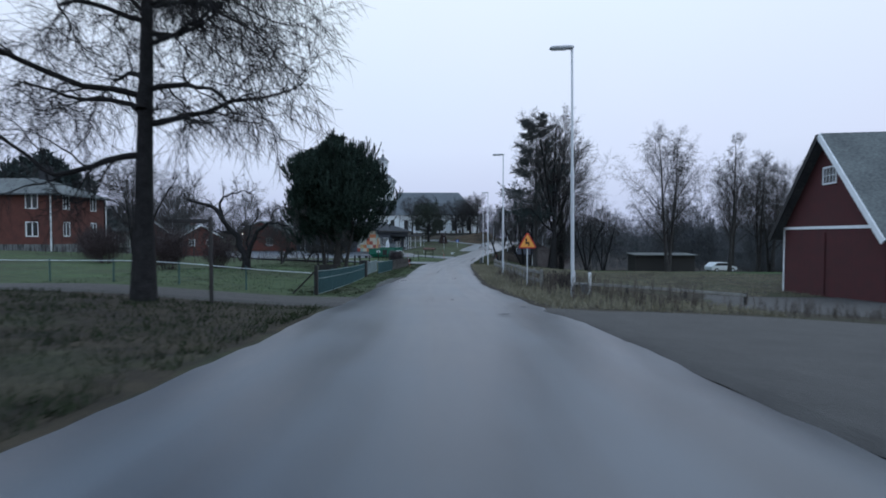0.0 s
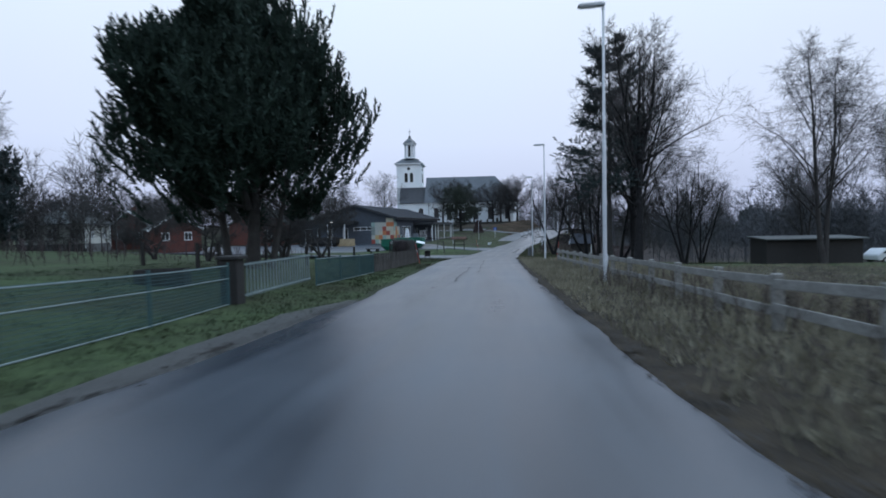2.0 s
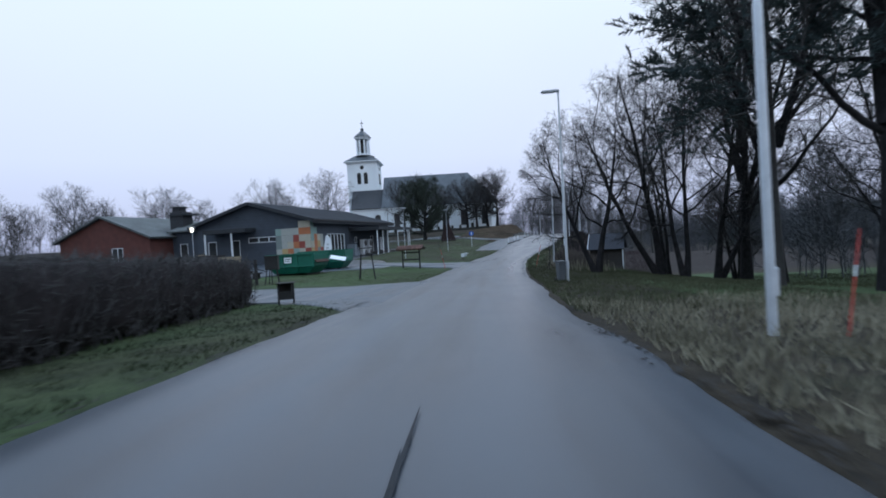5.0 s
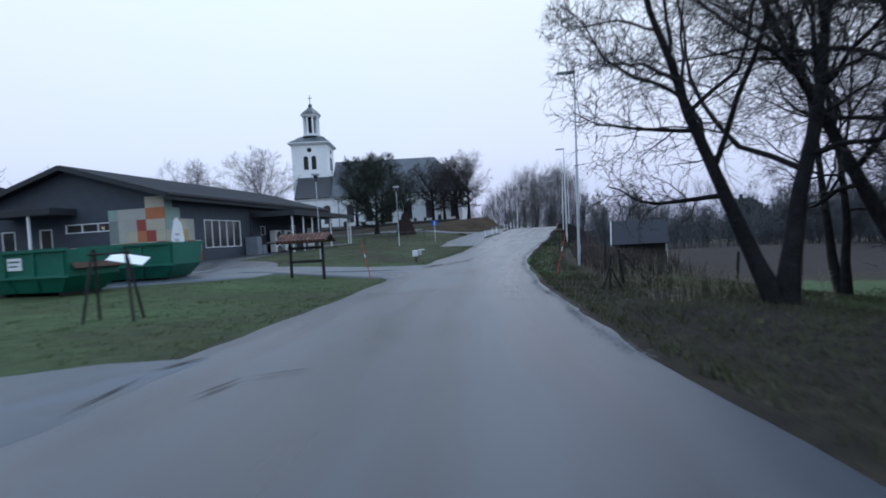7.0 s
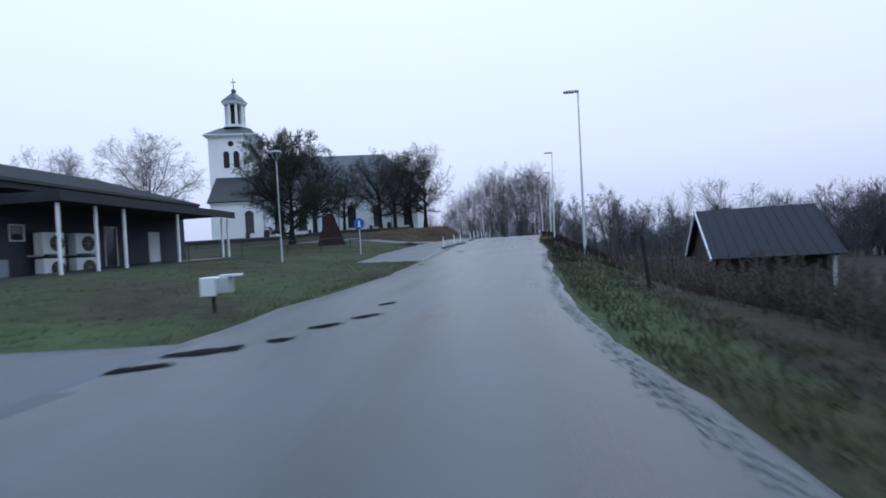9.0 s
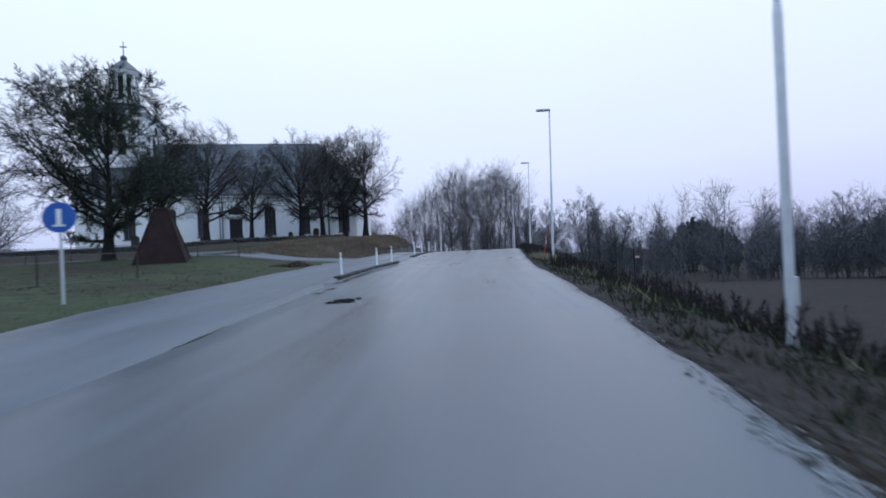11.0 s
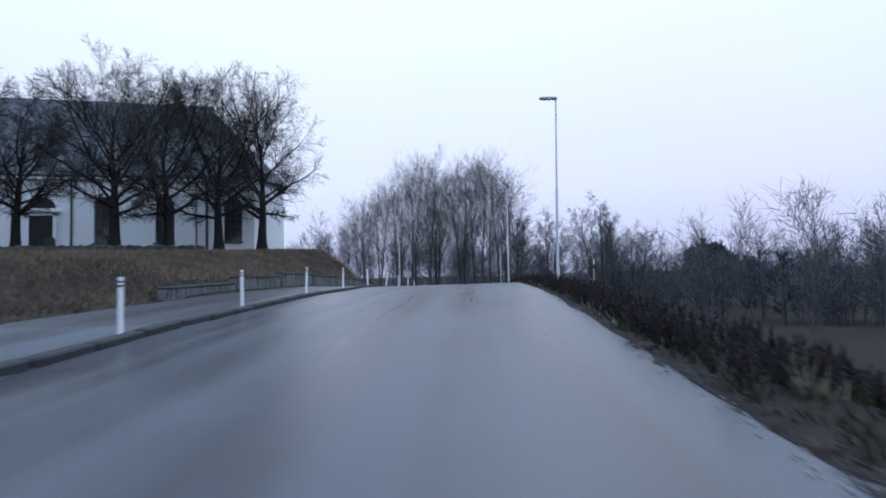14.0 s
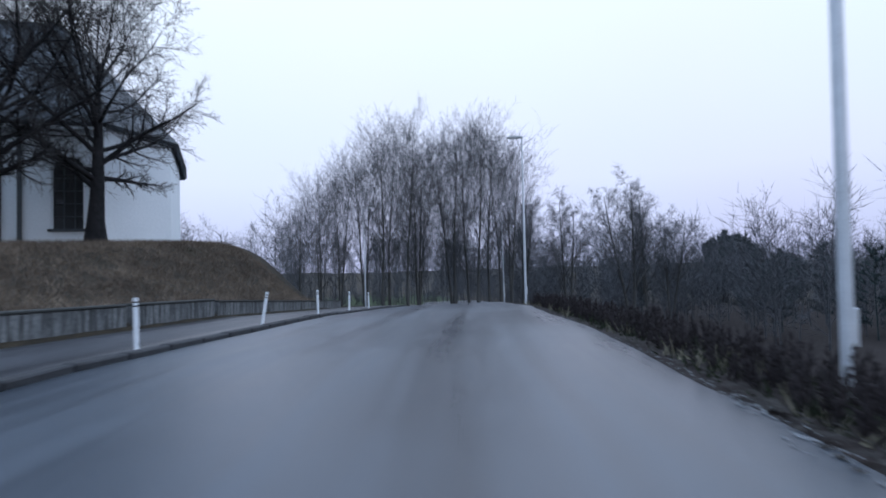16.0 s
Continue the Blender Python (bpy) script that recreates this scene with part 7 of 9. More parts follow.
# ---------------------------------------------------------------- junction: hedge, litter box, wheelie bin
def hedge(name, a, b, h, w, n, label, seed, twig):
    rng = np.random.default_rng(seed)
    e = thing(name, Matrix.Identity(4), label, "hedge")
    t = rng.random(n)
    x = a[0] + (b[0] - a[0]) * t + rng.uniform(-w / 2, w / 2, n)
    y = a[1] + (b[1] - a[1]) * t
    z = height(x, y)
    st = Soup()
    m = max(40, n // 40)
    A = np.stack([x, y, z], 1)[:m]
    P = limb(rng, A, np.stack([rng.normal(0, .15, m), rng.normal(0, .15, m), np.ones(m)], 1), np.full(m, h * 0.95), 4, 0.1, 0.05)
    tubes(st, P, np.full((m, 4), 0.012) * np.array([[1, .9, .7, .4]]), 4)
    link("inner_wood", st.mesh("stems"), twig, e)
    # Darker inner core: the shade between the twigs is put into its colour.
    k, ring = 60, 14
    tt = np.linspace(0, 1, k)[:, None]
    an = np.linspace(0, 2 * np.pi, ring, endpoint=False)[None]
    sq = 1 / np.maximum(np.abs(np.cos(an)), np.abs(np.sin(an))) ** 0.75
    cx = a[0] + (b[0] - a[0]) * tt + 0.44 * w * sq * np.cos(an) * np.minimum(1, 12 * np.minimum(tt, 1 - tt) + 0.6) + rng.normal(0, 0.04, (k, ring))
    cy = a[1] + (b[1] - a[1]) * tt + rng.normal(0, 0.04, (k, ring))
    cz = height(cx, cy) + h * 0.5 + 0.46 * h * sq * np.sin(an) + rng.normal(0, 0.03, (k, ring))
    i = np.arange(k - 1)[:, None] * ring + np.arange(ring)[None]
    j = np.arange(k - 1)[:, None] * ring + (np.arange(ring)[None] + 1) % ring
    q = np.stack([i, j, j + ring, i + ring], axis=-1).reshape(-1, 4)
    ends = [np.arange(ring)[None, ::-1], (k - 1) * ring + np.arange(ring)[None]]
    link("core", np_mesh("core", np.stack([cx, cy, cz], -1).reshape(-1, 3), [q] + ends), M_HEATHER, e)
    c = Soup()
    zz = z + rng.uniform(0.02, h, n)
    A = np.stack([x, y, zz], 1)
    d = rng.normal(0, 1, (n, 3)) + np.array([0, 0, 0.8])
    d /= np.linalg.norm(d, axis=1, keepdims=True)
    spikes(c, A, A + d * rng.uniform(0.12, 0.38, n)[:, None], 0.011)
    link("foliage", c.mesh("foliage"), twig, e)
    return e


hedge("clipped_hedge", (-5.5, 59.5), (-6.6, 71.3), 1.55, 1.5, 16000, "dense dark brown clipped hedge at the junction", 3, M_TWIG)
e = thing("litter_box", at_ground(-4.7, 70.7, 10, 0, 0.82), "dark green wooden litter box on two posts", "litter bin")
for x in (-0.33, 0.27):
    bm = bmesh.new()
    box(bm, x, x + 0.07, -0.04, 0.04, -0.2, 0.85, 0.008)
    part("post", bm, M_BLACKWOOD, e)
bm = boxes((-0.26, 0.26, -0.2, 0.2, 0.22, 0.30), (-0.26, 0.26, 0.16, 0.2, 0.30, 0.85), (-0.26, 0.26, -0.2, -0.16, 0.30, 0.55), (-0.26, -0.22, -0.16, 0.16, 0.3, 0.85), (0.22, 0.26, -0.16, 0.16, 0.3, 0.85))
part("box", bm, M_BLACKWOOD, e)
bm = bmesh.new()
box(bm, -0.34, 0.34, -0.26, 0.26, 0.86, 0.91, 0.01)
part("lid", bm, M_BLACKWOOD, e)
def wheelie_bin(m):
    e = thing("wheelie_bin", m, "grey plastic wheelie bin beside the lamp pole", "bin")
    bm = bmesh.new()
    lo, hi = [(-.19, -.26), (.19, -.26), (.19, .24), (-.19, .24)], [(-.23, -.33), (.23, -.33), (.23, .32), (-.23, .32)]
    a = [bm.verts.new((x, y, 0.06)) for x, y in lo]
    b = [bm.verts.new((x, y, 0.96)) for x, y in hi]
    for i in range(4):
        bm.faces.new((a[i], a[(i + 1) % 4], b[(i + 1) % 4], b[i]))
    bm.faces.new(a[::-1])
    bm.faces.new(b)
    bmesh.ops.bevel(bm, geom=bm.edges[:], offset=0.025, segments=2, affect='EDGES')
    part("body", bm, M_BINGREY, e)
    bm = bmesh.new()
    box(bm, -0.26, 0.26, -0.37, 0.36, 0.965, 1.03, 0.02)
    part("lid", bm, M_BINGREY, e, "slightly raised grey lid")
    bm = bmesh.new()
    rod(bm, (-0.24, 0.40, 0.95), (0.24, 0.40, 0.95), 0.02, 0.02, 8)
    part("handle", bm, M_BINGREY, e)
    for x in (-0.25, 0.25):
        bm = bmesh.new()
        rod(bm, (x - 0.03, 0.27, 0.1), (x + 0.03, 0.27, 0.1), 0.10, 0.10, 14)
        part("wheel", bm, M_BLACK, e)
    return e


wheelie_bin(at_ground(5.74, 76.3, 8, 0, 0.88) @ Matrix.Diagonal((0.80, 0.85, 1, 1)))

# ---------------------------------------------------------------- skips, trestles and boards on the lawn
def skip(m, label, L_=5.2, W_=2.1, H_=1.75, paint=None, plate=True):
    e = thing("skip", m, label, "skip")
    bm = bmesh.new()
    mid = 0.42 * H_

    def ring(ix, iy, z):
        return [bm.verts.new(p) for p in ((ix, iy, z), (L_ - ix, iy, z), (L_ - ix, W_ - iy, z), (ix, W_ - iy, z))]

    rings = [ring(0.50, 0.28, 0.12), ring(0.06, 0.03, mid), ring(0.0, 0.0, H_), ring(0.06, 0.06, H_), ring(0.12, 0.09, mid), ring(0.56, 0.34, 0.20)]
    for lo, hi in zip(rings[:-1], rings[1:]):
        for i in range(4):
            bm.faces.new((lo[i], lo[(i + 1) % 4], hi[(i + 1) % 4], hi[i]))
    bm.faces.new(rings[0][::-1])
    bm.faces.new(rings[-1])
    part("tub", bm, paint or M_GREEN, e)
    for i in range(4):
        x = 0.12 + i * (L_ - 0.34) / 3
        bm = bmesh.new()
        box(bm, x, x + 0.1, -0.05, 0.02, mid + 0.05, H_ - 0.07, 0.01)
        part("rib", bm, paint or M_GREEN, e)
        bm = bmesh.new()
        xl = 0.55 + i * (L_ - 1.2) / 3
        prism(bm, [(xl, 0.14), (xl + 0.09, 0.14), (x + 0.095, mid - 0.05), (x + 0.005, mid - 0.05)], "y", 0.0, 0.05)
        for v in bm.verts:
            v.co.y += 0.25 * (1 - (v.co.z - 0.12) / (mid - 0.12)) - 0.03
        part("lower_rib", bm, paint or M_GREEN, e)
    bm = bmesh.new()
    box(bm, 0.0, L_, -0.035, 0.025, mid - 0.05, mid + 0.05, 0.01)
    part("side_rail", bm, paint or M_GREEN, e)
    bm = boxes((-0.03, L_ + 0.03, -0.08, -0.003, H_ - 0.06, H_ + 0.05), (-0.03, L_ + 0.03, W_ + 0.003, W_ + 0.08, H_ - 0.06, H_ + 0.05))
    part("rim", bm, paint or M_GREEN, e)
    for x in (0.6, L_ - 0.9):
        bm = bmesh.new()
        box(bm, x, x + 0.3, 0.34, W_ - 0.34, 0.0, 0.12, 0.01)
        part("skid", bm, M_BLACK, e)
    if plate:
        bm = bmesh.new()
        box(bm, 1.62, 2.27, -0.032, -0.006, 0.95, 1.38, 0.004)
        pl = part("plate", bm, M_WHITE, e, "white notice plate")
        bm = boxes((1.70, 2.20, -0.036, -0.0325, 1.22, 1.28), (1.70, 2.10, -0.036, -0.0325, 1.07, 1.12))
        part("bar", bm, M_GREENDK, pl)
    bm = bmesh.new()
    rng = np.random.default_rng(int(L_ * 10))
    for i in range(14):
        x, y = rng.uniform(0.5, L_ - 0.9), rng.uniform(0.2, W_ - 0.5)
        a = rng.uniform(-25, 25)
        mm = pose(x, y, H_ - 0.35 + rng.uniform(0, 0.3), rng.uniform(-14, 14), rng.uniform(-14, 14), a)
        box(bm, 0, rng.uniform(0.4, 1.5), 0, rng.uniform(0.1, 0.5), 0, 0.04, m=mm)
    part("rubble", bm, M_NEWWOOD, e, "loose broken boards")
    return e


skip(pose(-13.68, 93.03, float(height(-11.5, 92.6)) + 0.02, 0, 0, -16), "open green steel skip full of boards", 4.25, 2.1, 1.60)
skip(pose(-12.3, 96.7, float(height(-10, 96.3)) + 0.03, 0, 0, -8), "second open green steel skip with rubble", 4.2, 2.1, 1.60, None, False)
skip(pose(-28.4, 105.2, float(height(-26, 104)) + 0.05, 0, 0, -20), "low black steel skip beside the school", 5.6, 2.0, 1.45, M_BLACK, False)
tg = thing("tailgate", pose(-9.55, 91.9, float(height(-9, 92)) + 1.0, 0, 0, -16), "rusty brown tailgate hanging open on the skip", "tailgate")
bm = bmesh.new()
box(bm, 0, 0.06, 0.1, 2.0, -0.1, 0.62, 0.01)
o = part("plate", bm, M_RUST, tg)
o.matrix_local = Matrix.Rotation(radians(-42), 4, 'Y')
e = thing("broken_panel", pose(-7.9, 92.4, float(height(-9, 93)) + 1.15, 25, 12, 5), "white broken panel lying on the skip", "panel")
bm = bmesh.new()
box(bm, -0.6, 0.6, -0.3, 0.3, -0.02, 0.02, 0.005)
part("sheet", bm, M_WHITE, e)
def trestle(m, label, h=1.55, board=True, name="trestle"):
    e = thing(name, m, label, "trestle", "trestles on the lawn")
    for x, y, tx, ty in [(-0.55, -0.3, -0.35, 0), (0.55, -0.3, 0.35, 0), (-0.5, 0.45, -0.33, 0.05), (0.5, 0.45, 0.33, 0.05)]:
        bm = bmesh.new()
        rod(bm, (x, y, -0.15), (tx, ty, h), 0.036, 0.030, 7)
        part("leg", bm, M_BLACKWOOD, e)
    bm = bmesh.new()
    rod(bm, (-0.45, -0.02, h - 0.12), (0.45, -0.02, h - 0.12), 0.03, 0.03, 6)
    part("crossbar", bm, M_BLACKWOOD, e)
    if board:
        bm = bmesh.new()
        box(bm, -0.38, 0.38, -0.10, -0.06, h - 0.85, h - 0.15, 0.01)
        part("board", bm, M_BLACKWOOD, e)
    return e


trestle(at_ground(-4.56, 85.86, 8, 0, 0.95), "black trestle of four leaning poles on the lawn", 1.7, False)
lp = thing("lawn_post", at_ground(-10.6, 83.1), "stout black wooden post on the lawn", "post")
bm = bmesh.new()
box(bm, -0.08, 0.08, -0.07, 0.07, -0.2, 1.5, 0.015)
part("shaft", bm, M_BLACKWOOD, lp)
bm = bmesh.new()
rod(bm, (0.0, 0.05, 0.95), (0.62, 0.1, 0.75), 0.028, 0.028, 6)
part("arm", bm, M_BLACKWOOD, lp)
bxs = thing("box_on_legs", at_ground(-9.55, 82.9, 8), "black wooden box standing on four splayed legs", "box")
bm = boxes((-0.36, 0.36, -0.26, -0.22, 0.86, 1.62), (-0.36, 0.36, 0.22, 0.26, 0.86, 1.62), (-0.36, -0.32, -0.22, 0.22, 0.86, 1.62), (0.32, 0.36, -0.22, 0.22, 0.86, 1.62), (-0.32, 0.32, -0.22, 0.22, 0.86, 0.90))
part("body", bm, M_BLACKWOOD, bxs)
bm = bmesh.new()
box(bm, -0.41, 0.41, -0.31, 0.31, 1.624, 1.67, 0.01)
part("lid", bm, M_BLACKWOOD, bxs)
for x0, y0 in ((-0.42, -0.3), (0.02, -0.34), (0.42, -0.3), (-0.30, 0.3), (0.34, 0.3)):
    bm = bmesh.new()
    rod(bm, (x0, y0, -0.15), (x0 * 0.6, y0 * 0.7, 0.95), 0.032, 0.03, 7)
    part("leg", bm, M_BLACKWOOD, bxs)
# roofed notice board
nb = thing("notice_board", pose(-3.48, 96.42, float(height(-2.6, 96.2)) + 0.06, 0, 0, -14.5), "rustic notice board under a small tiled roof", "notice board")
for x in (0.15, 1.65):
    bm = bmesh.new()
    rod(bm, (x, 0.0, -0.3), (x, 0, 1.55), 0.07, 0.06, 9)
    part("post", bm, M_BLACKWOOD, nb)
for z in (0.62, 1.2):
    bm = bmesh.new()
    box(bm, 0.2, 1.6, -0.04, 0.04, z, z + 0.12, 0.01)
    part("beam", bm, M_BLACKWOOD, nb)
for sgn in (-1, 1):
    bm = bmesh.new()
    box(bm, -0.25, 2.05, 0, 0.55, -0.03, 0.0)
    deck = part("roof_deck", bm, M_BLACKWOOD, nb)
    m = Matrix.Translation((0.9, 0, 1.80)) @ Matrix.Rotation(0 if sgn > 0 else math.pi, 4, 'Z') @ Matrix.Translation((-0.9, 0, 0)) @ Matrix.Rotation(radians(-30), 4, 'X')
    deck.matrix_local = m
    for k in range(12):
        for r in range(2):
            bm = bmesh.new()
            x0 = -0.25 + k * 0.1917
            rod(bm, (x0 + 0.095, 0.01 + 0.26 * r, 0.035 - 0.012 * r), (x0 + 0.095, 0.31 + 0.26 * r, 0.03 - 0.012 * r), 0.085, 0.092, 8)
            part("roof_tile", bm, M_TILEROOF, deck)
# timber barrier, table and flag by the skips
tb = thing("timber_barrier", pose(-24.3, 104.9, float(height(-22, 104)), 0, 0, -22), "pale new timber hoarding with slanted props", "hoarding")
for k in range(-26, 26):
    bm = bmesh.new()
    box(bm, k * 0.18, k * 0.18 + 0.165, 0, 0.025, 0.08, 1.3)
    part("board", bm, M_NEWWOOD, tb)
for x in (-3.6, -0.9, 0.8, 2.2, 3.9):
    bm = bmesh.new()
    rod(bm, (x, -0.9, 0), (x + 0.25, -0.02, 1.25), 0.055, 0.055, 4)
    part("prop", bm, M_NEWWOOD, tb)
tbl = thing("pallet_table", at_ground(-14.5, 91.5, -20), "low dark wooden bench table on the grass edge", "table")
bm = bmesh.new()
box(bm, -1.0, 1.0, -0.35, 0.35, 0.38, 0.46, 0.01)
part("top", bm, M_BLACKWOOD, tbl)
for x in (-0.85, 0.6):
    bm = bmesh.new()
    box(bm, x, x + 0.22, -0.3, 0.3, 0, 0.377, 0.01)
    part("leg", bm, M_BLACKWOOD, tbl)
fl = thing("beach_flag", at_ground(-11.7, 103.3, -12, -0.15, 0.88), "white curved feather banner with pale markings", "banner")
bm = bmesh.new()
rod(bm, (0, 0, 0), (0, 0, 2.2), 0.03, 0.025, 8)
rod(bm, (0, 0, 2.2), (0.25, 0, 3.35), 0.025, 0.012, 8)
part("pole", bm, M_STEEL, fl)
bm = bmesh.new()
prism(bm, [(0.03, 0.9), (0.85, 1.1), (0.92, 2.2), (0.78, 3.1), (0.5, 3.5), (0.26, 3.4), (0.03, 2.3)], "y", -0.012, 0.012)
part("cloth", bm, M_WHITE, fl)
bm = boxes((0.25, 0.62, -0.016, -0.0125, 1.5, 1.75), (0.25, 0.55, -0.016, -0.0125, 1.9, 2.15), (0.3, 0.6, -0.016, -0.0125, 2.35, 2.5))
part("print", bm, M_LAMPHEAD, fl, "faded grey print bars")

# heat pumps under the canopy
hp0 = None
for yy in (12.6, 14.5):
    for z in (0.40, 1.65):
        m = SCH @ pose(0.75, yy, z, 0, 0, 90)
        if hp0 is None:
            hp0 = thing("heat_pump", m, "white outdoor heat pump unit on a wall frame", "heat pump", "heat pumps under the canopy")
            bm = bmesh.new()
            box(bm, 0, 1.25, -0.1, 0.40, 0, 1.05, 0.03)
            part("casing", bm, M_WHITE, hp0)
            bm = bmesh.new()
            rod(bm, (0.78, -0.13, 0.52), (0.78, -0.104, 0.52), 0.40, 0.40, 20)
            gr = part("fan_grille", bm, M_BLACK, hp0, "round dark fan grille")
            bm = bmesh.new()
            for k in range(4):
                a_ = k * math.pi / 4
                rod(bm, (0.78 - 0.38 * math.cos(a_), -0.137, 0.52 - 0.38 * math.sin(a_)), (0.78 + 0.38 * math.cos(a_), -0.137, 0.52 + 0.38 * math.sin(a_)), 0.008, 0.008, 4)
            part("grille_bar", bm, M_LAMPHEAD, gr)
            for x in (0.0, 1.17):
                part("bracket", boxes((x, x + 0.08, -0.05, 0.74, -0.09, -0.003)), M_STEEL, hp0)
        else:
            copy_thing(hp0, m)
for yy, h_ in ((9.0, 2.15), (9.80, 1.45)):
    cb = thing("metal_cabinet", SCH @ pose(0.62, yy, -0.02, 0, 0, 90), "blue-grey sheet-steel cabinet against the school wall", "cabinet", "cabinets by the canopy")
    bm = bmesh.new()
    box(bm, 0, 0.74, -0.55, 0.50, 0.0, h_, 0.012)
    part("body", bm, M_CABINET, cb)
    bm = bmesh.new()
    box(bm, 0.06, 0.68, -0.575, -0.553, 0.1, h_ - 0.08, 0.006)
    dr_ = part("door", bm, M_CABINET, cb)
    bm = bmesh.new()
    box(bm, 0.10, 0.13, -0.60, -0.577, h_ * 0.5, h_ * 0.5 + 0.12)
    part("handle", bm, M_BLACK, dr_)

# ---------------------------------------------------------------- park lamps and lit lamps
def park_lamp(h, label, lit=False):
    e = new("park_lamp")
    tagged(e, label, "lamp post")
    bm = bmesh.new()
    rod(bm, (0, 0, -0.3), (0, 0, 1.1), 0.038, 0.036, 10)
    rod(bm, (0, 0, 1.1), (0, 0, h - 0.42), 0.026, 0.020, 10)
    part("pole", bm, M_STEEL, e)
    bm = bmesh.new()
    rod(bm, (0, 0, h - 0.42), (0, 0, h - 0.08), 0.07, 0.13, 14)
    part("lamp_glass", bm, M_GLOW if lit else M_LAMPGLASS, e, "glowing lamp glass" if lit else "clear funnel glass")
    for k in range(4):
        a_ = k * math.pi / 2 + 0.4
        bm = bmesh.new()
        rod(bm, (0.03 * math.cos(a_), 0.03 * math.sin(a_), h - 0.44), (0.25 * math.cos(a_), 0.25 * math.sin(a_), h - 0.02), 0.012, 0.012, 5)
        part("strut", bm, M_LAMPHEAD, e)
    bm = bmesh.new()
    rod(bm, (0, 0, h - 0.03), (0, 0, h + 0.05), 0.27, 0.25, 16)
    part("hood", bm, M_LAMPHEAD, e)
    return e


pl0 = park_lamp(5.2, "slim pale park lamp with a conical glass")
pl0.matrix_basis = at_ground(-4.0, 105.9)
copy_thing(pl0, at_ground(0.25, 119.0))
lit = park_lamp(4.4, "slim lamp post with a glowing warm lamp", True)
lit.matrix_basis = at_ground(-22.7, 99.4)
copy_thing(lit, at_ground(-38, 96))

# mailbox stand, stakes, blue sign
mb = thing("mailbox_stand", at_ground(1.9, 104.2, -6, -0.12, 0.85), "white mailboxes on a short post", "mailbox")
bm = bmesh.new()
rod(bm, (0, 0, -0.2), (0, 0, 0.55), 0.04, 0.04, 8)
part("post", bm, M_BLACKWOOD, mb)
bm = bmesh.new()
box(bm, -0.2, 0.14, -0.2, 0.2, 0.5, 0.92, 0.02)
part("box", bm, M_WHITE, mb)
bm = bmesh.new()
box(bm, 0.145, 0.40, -0.15, 0.18, 0.55, 0.90, 0.02)
part("box", bm, M_LAMPHEAD, mb, "grey mailbox")
bm = bmesh.new()
box(bm, 0.2, 0.62, -0.12, 0.14, 0.905, 0.96, 0.01)
part("lid", bm, M_WHITE, mb)
st0 = thing("snow_stake", at_ground(0.25, 94.6) @ pose(0, 0, 0, 0, -11, 0) @ Matrix.Scale(1.3, 4), "thin leaning red and white snow stake", "snow stake", "snow stakes by the road")
bm = bmesh.new()
rod(bm, (0, 0, -0.2), (0, 0, 0.72), 0.013, 0.012, 6)
part("stick", bm, M_REDSTICK, st0)
bm = bmesh.new()
rod(bm, (0, 0, 0.723), (0, 0, 0.86), 0.013, 0.013, 6)
part("reflector", bm, M_WHITE, st0)
bm = bmesh.new()
rod(bm, (0, 0, 0.863), (0, 0, 1.3), 0.012, 0.009, 6)
part("tip", bm, M_REDSTICK, st0)
for x, y, a, s in [(7.38, 93.3, 14.5, 1.25), (6.2, 60.5, 8, 1.1), (-3.57, 54.9, -12, 1.1), (18.48, 135.6, 13.5, 1.2)]:
    copy_thing(st0, at_ground(x, y)).matrix_basis = at_ground(x, y) @ pose(0, 0, 0, 0, a, 0) @ Matrix.Scale(s, 4)
bs = thing("path_sign", at_ground(3.6, 126), "round blue footpath sign on a thin pole", "road sign")
bm = bmesh.new()
rod(bm, (0, 0, -0.2), (0, 0, 2.2), 0.03, 0.03, 8)
part("pole", bm, M_STEEL, bs)
bm = bmesh.new()
rod(bm, (0, -0.06, 1.9), (0, -0.035, 1.9), 0.33, 0.33, 24)
disc = part("face", bm, M_BLUE, bs)
bm = boxes((-0.05, 0.05, -0.068, -0.0605, 1.72, 2.08), (-0.12, 0.12, -0.068, -0.0605, 1.70, 1.74))
part("symbol", bm, M_WHITE, disc)

cp = thing("cable_post", pose(28.72, 160.1, float(height(28.72, 160.1)), 0, 2, 8), "white post with a black band on a pale cable box", "marker post")
bz = -0.96 - float(height(28.72, 160.1))
bm = bmesh.new()
box(bm, -0.15, 0.06, -0.07, 0.07, -0.2, bz - 0.02, 0.015)
part("box", bm, M_BINGREY, cp)
bm = bmesh.new()
box(bm, -0.16, 0.07, -0.08, 0.08, bz - 0.018, bz + 0.01, 0.008)
part("lid", bm, M_CABINET, cp)
for nm, za, zb, mt in (("pole", 0.012, 0.46, M_LAMPHEAD), ("band", 0.463, 0.65, M_BLACK), ("tip", 0.653, 0.87, M_WHITE)):
    bm = bmesh.new()
    rod(bm, (0.02, 0, bz + za), (0.02, 0, bz + zb), 0.019, 0.019, 10)
    part(nm, bm, mt, cp)
fs = thing("field_sign", pose(22.3, 134.0, float(height(22.3, 134.0)), 0, 0, -12), "small pale red-edged sign on a dark post", "sign")
sz = -2.0 - float(height(22.3, 134.0))
bm = bmesh.new()
rod(bm, (-0.16, 0.03, -0.3), (-0.16, 0.03, sz + 0.35), 0.03, 0.028, 8)
part("post", bm, M_BLACKWOOD, fs)
part("plate", boxes((-0.125, 0.075, -0.008, 0.008, sz - 0.055, sz + 0.055)), M_SIGNRED, fs)
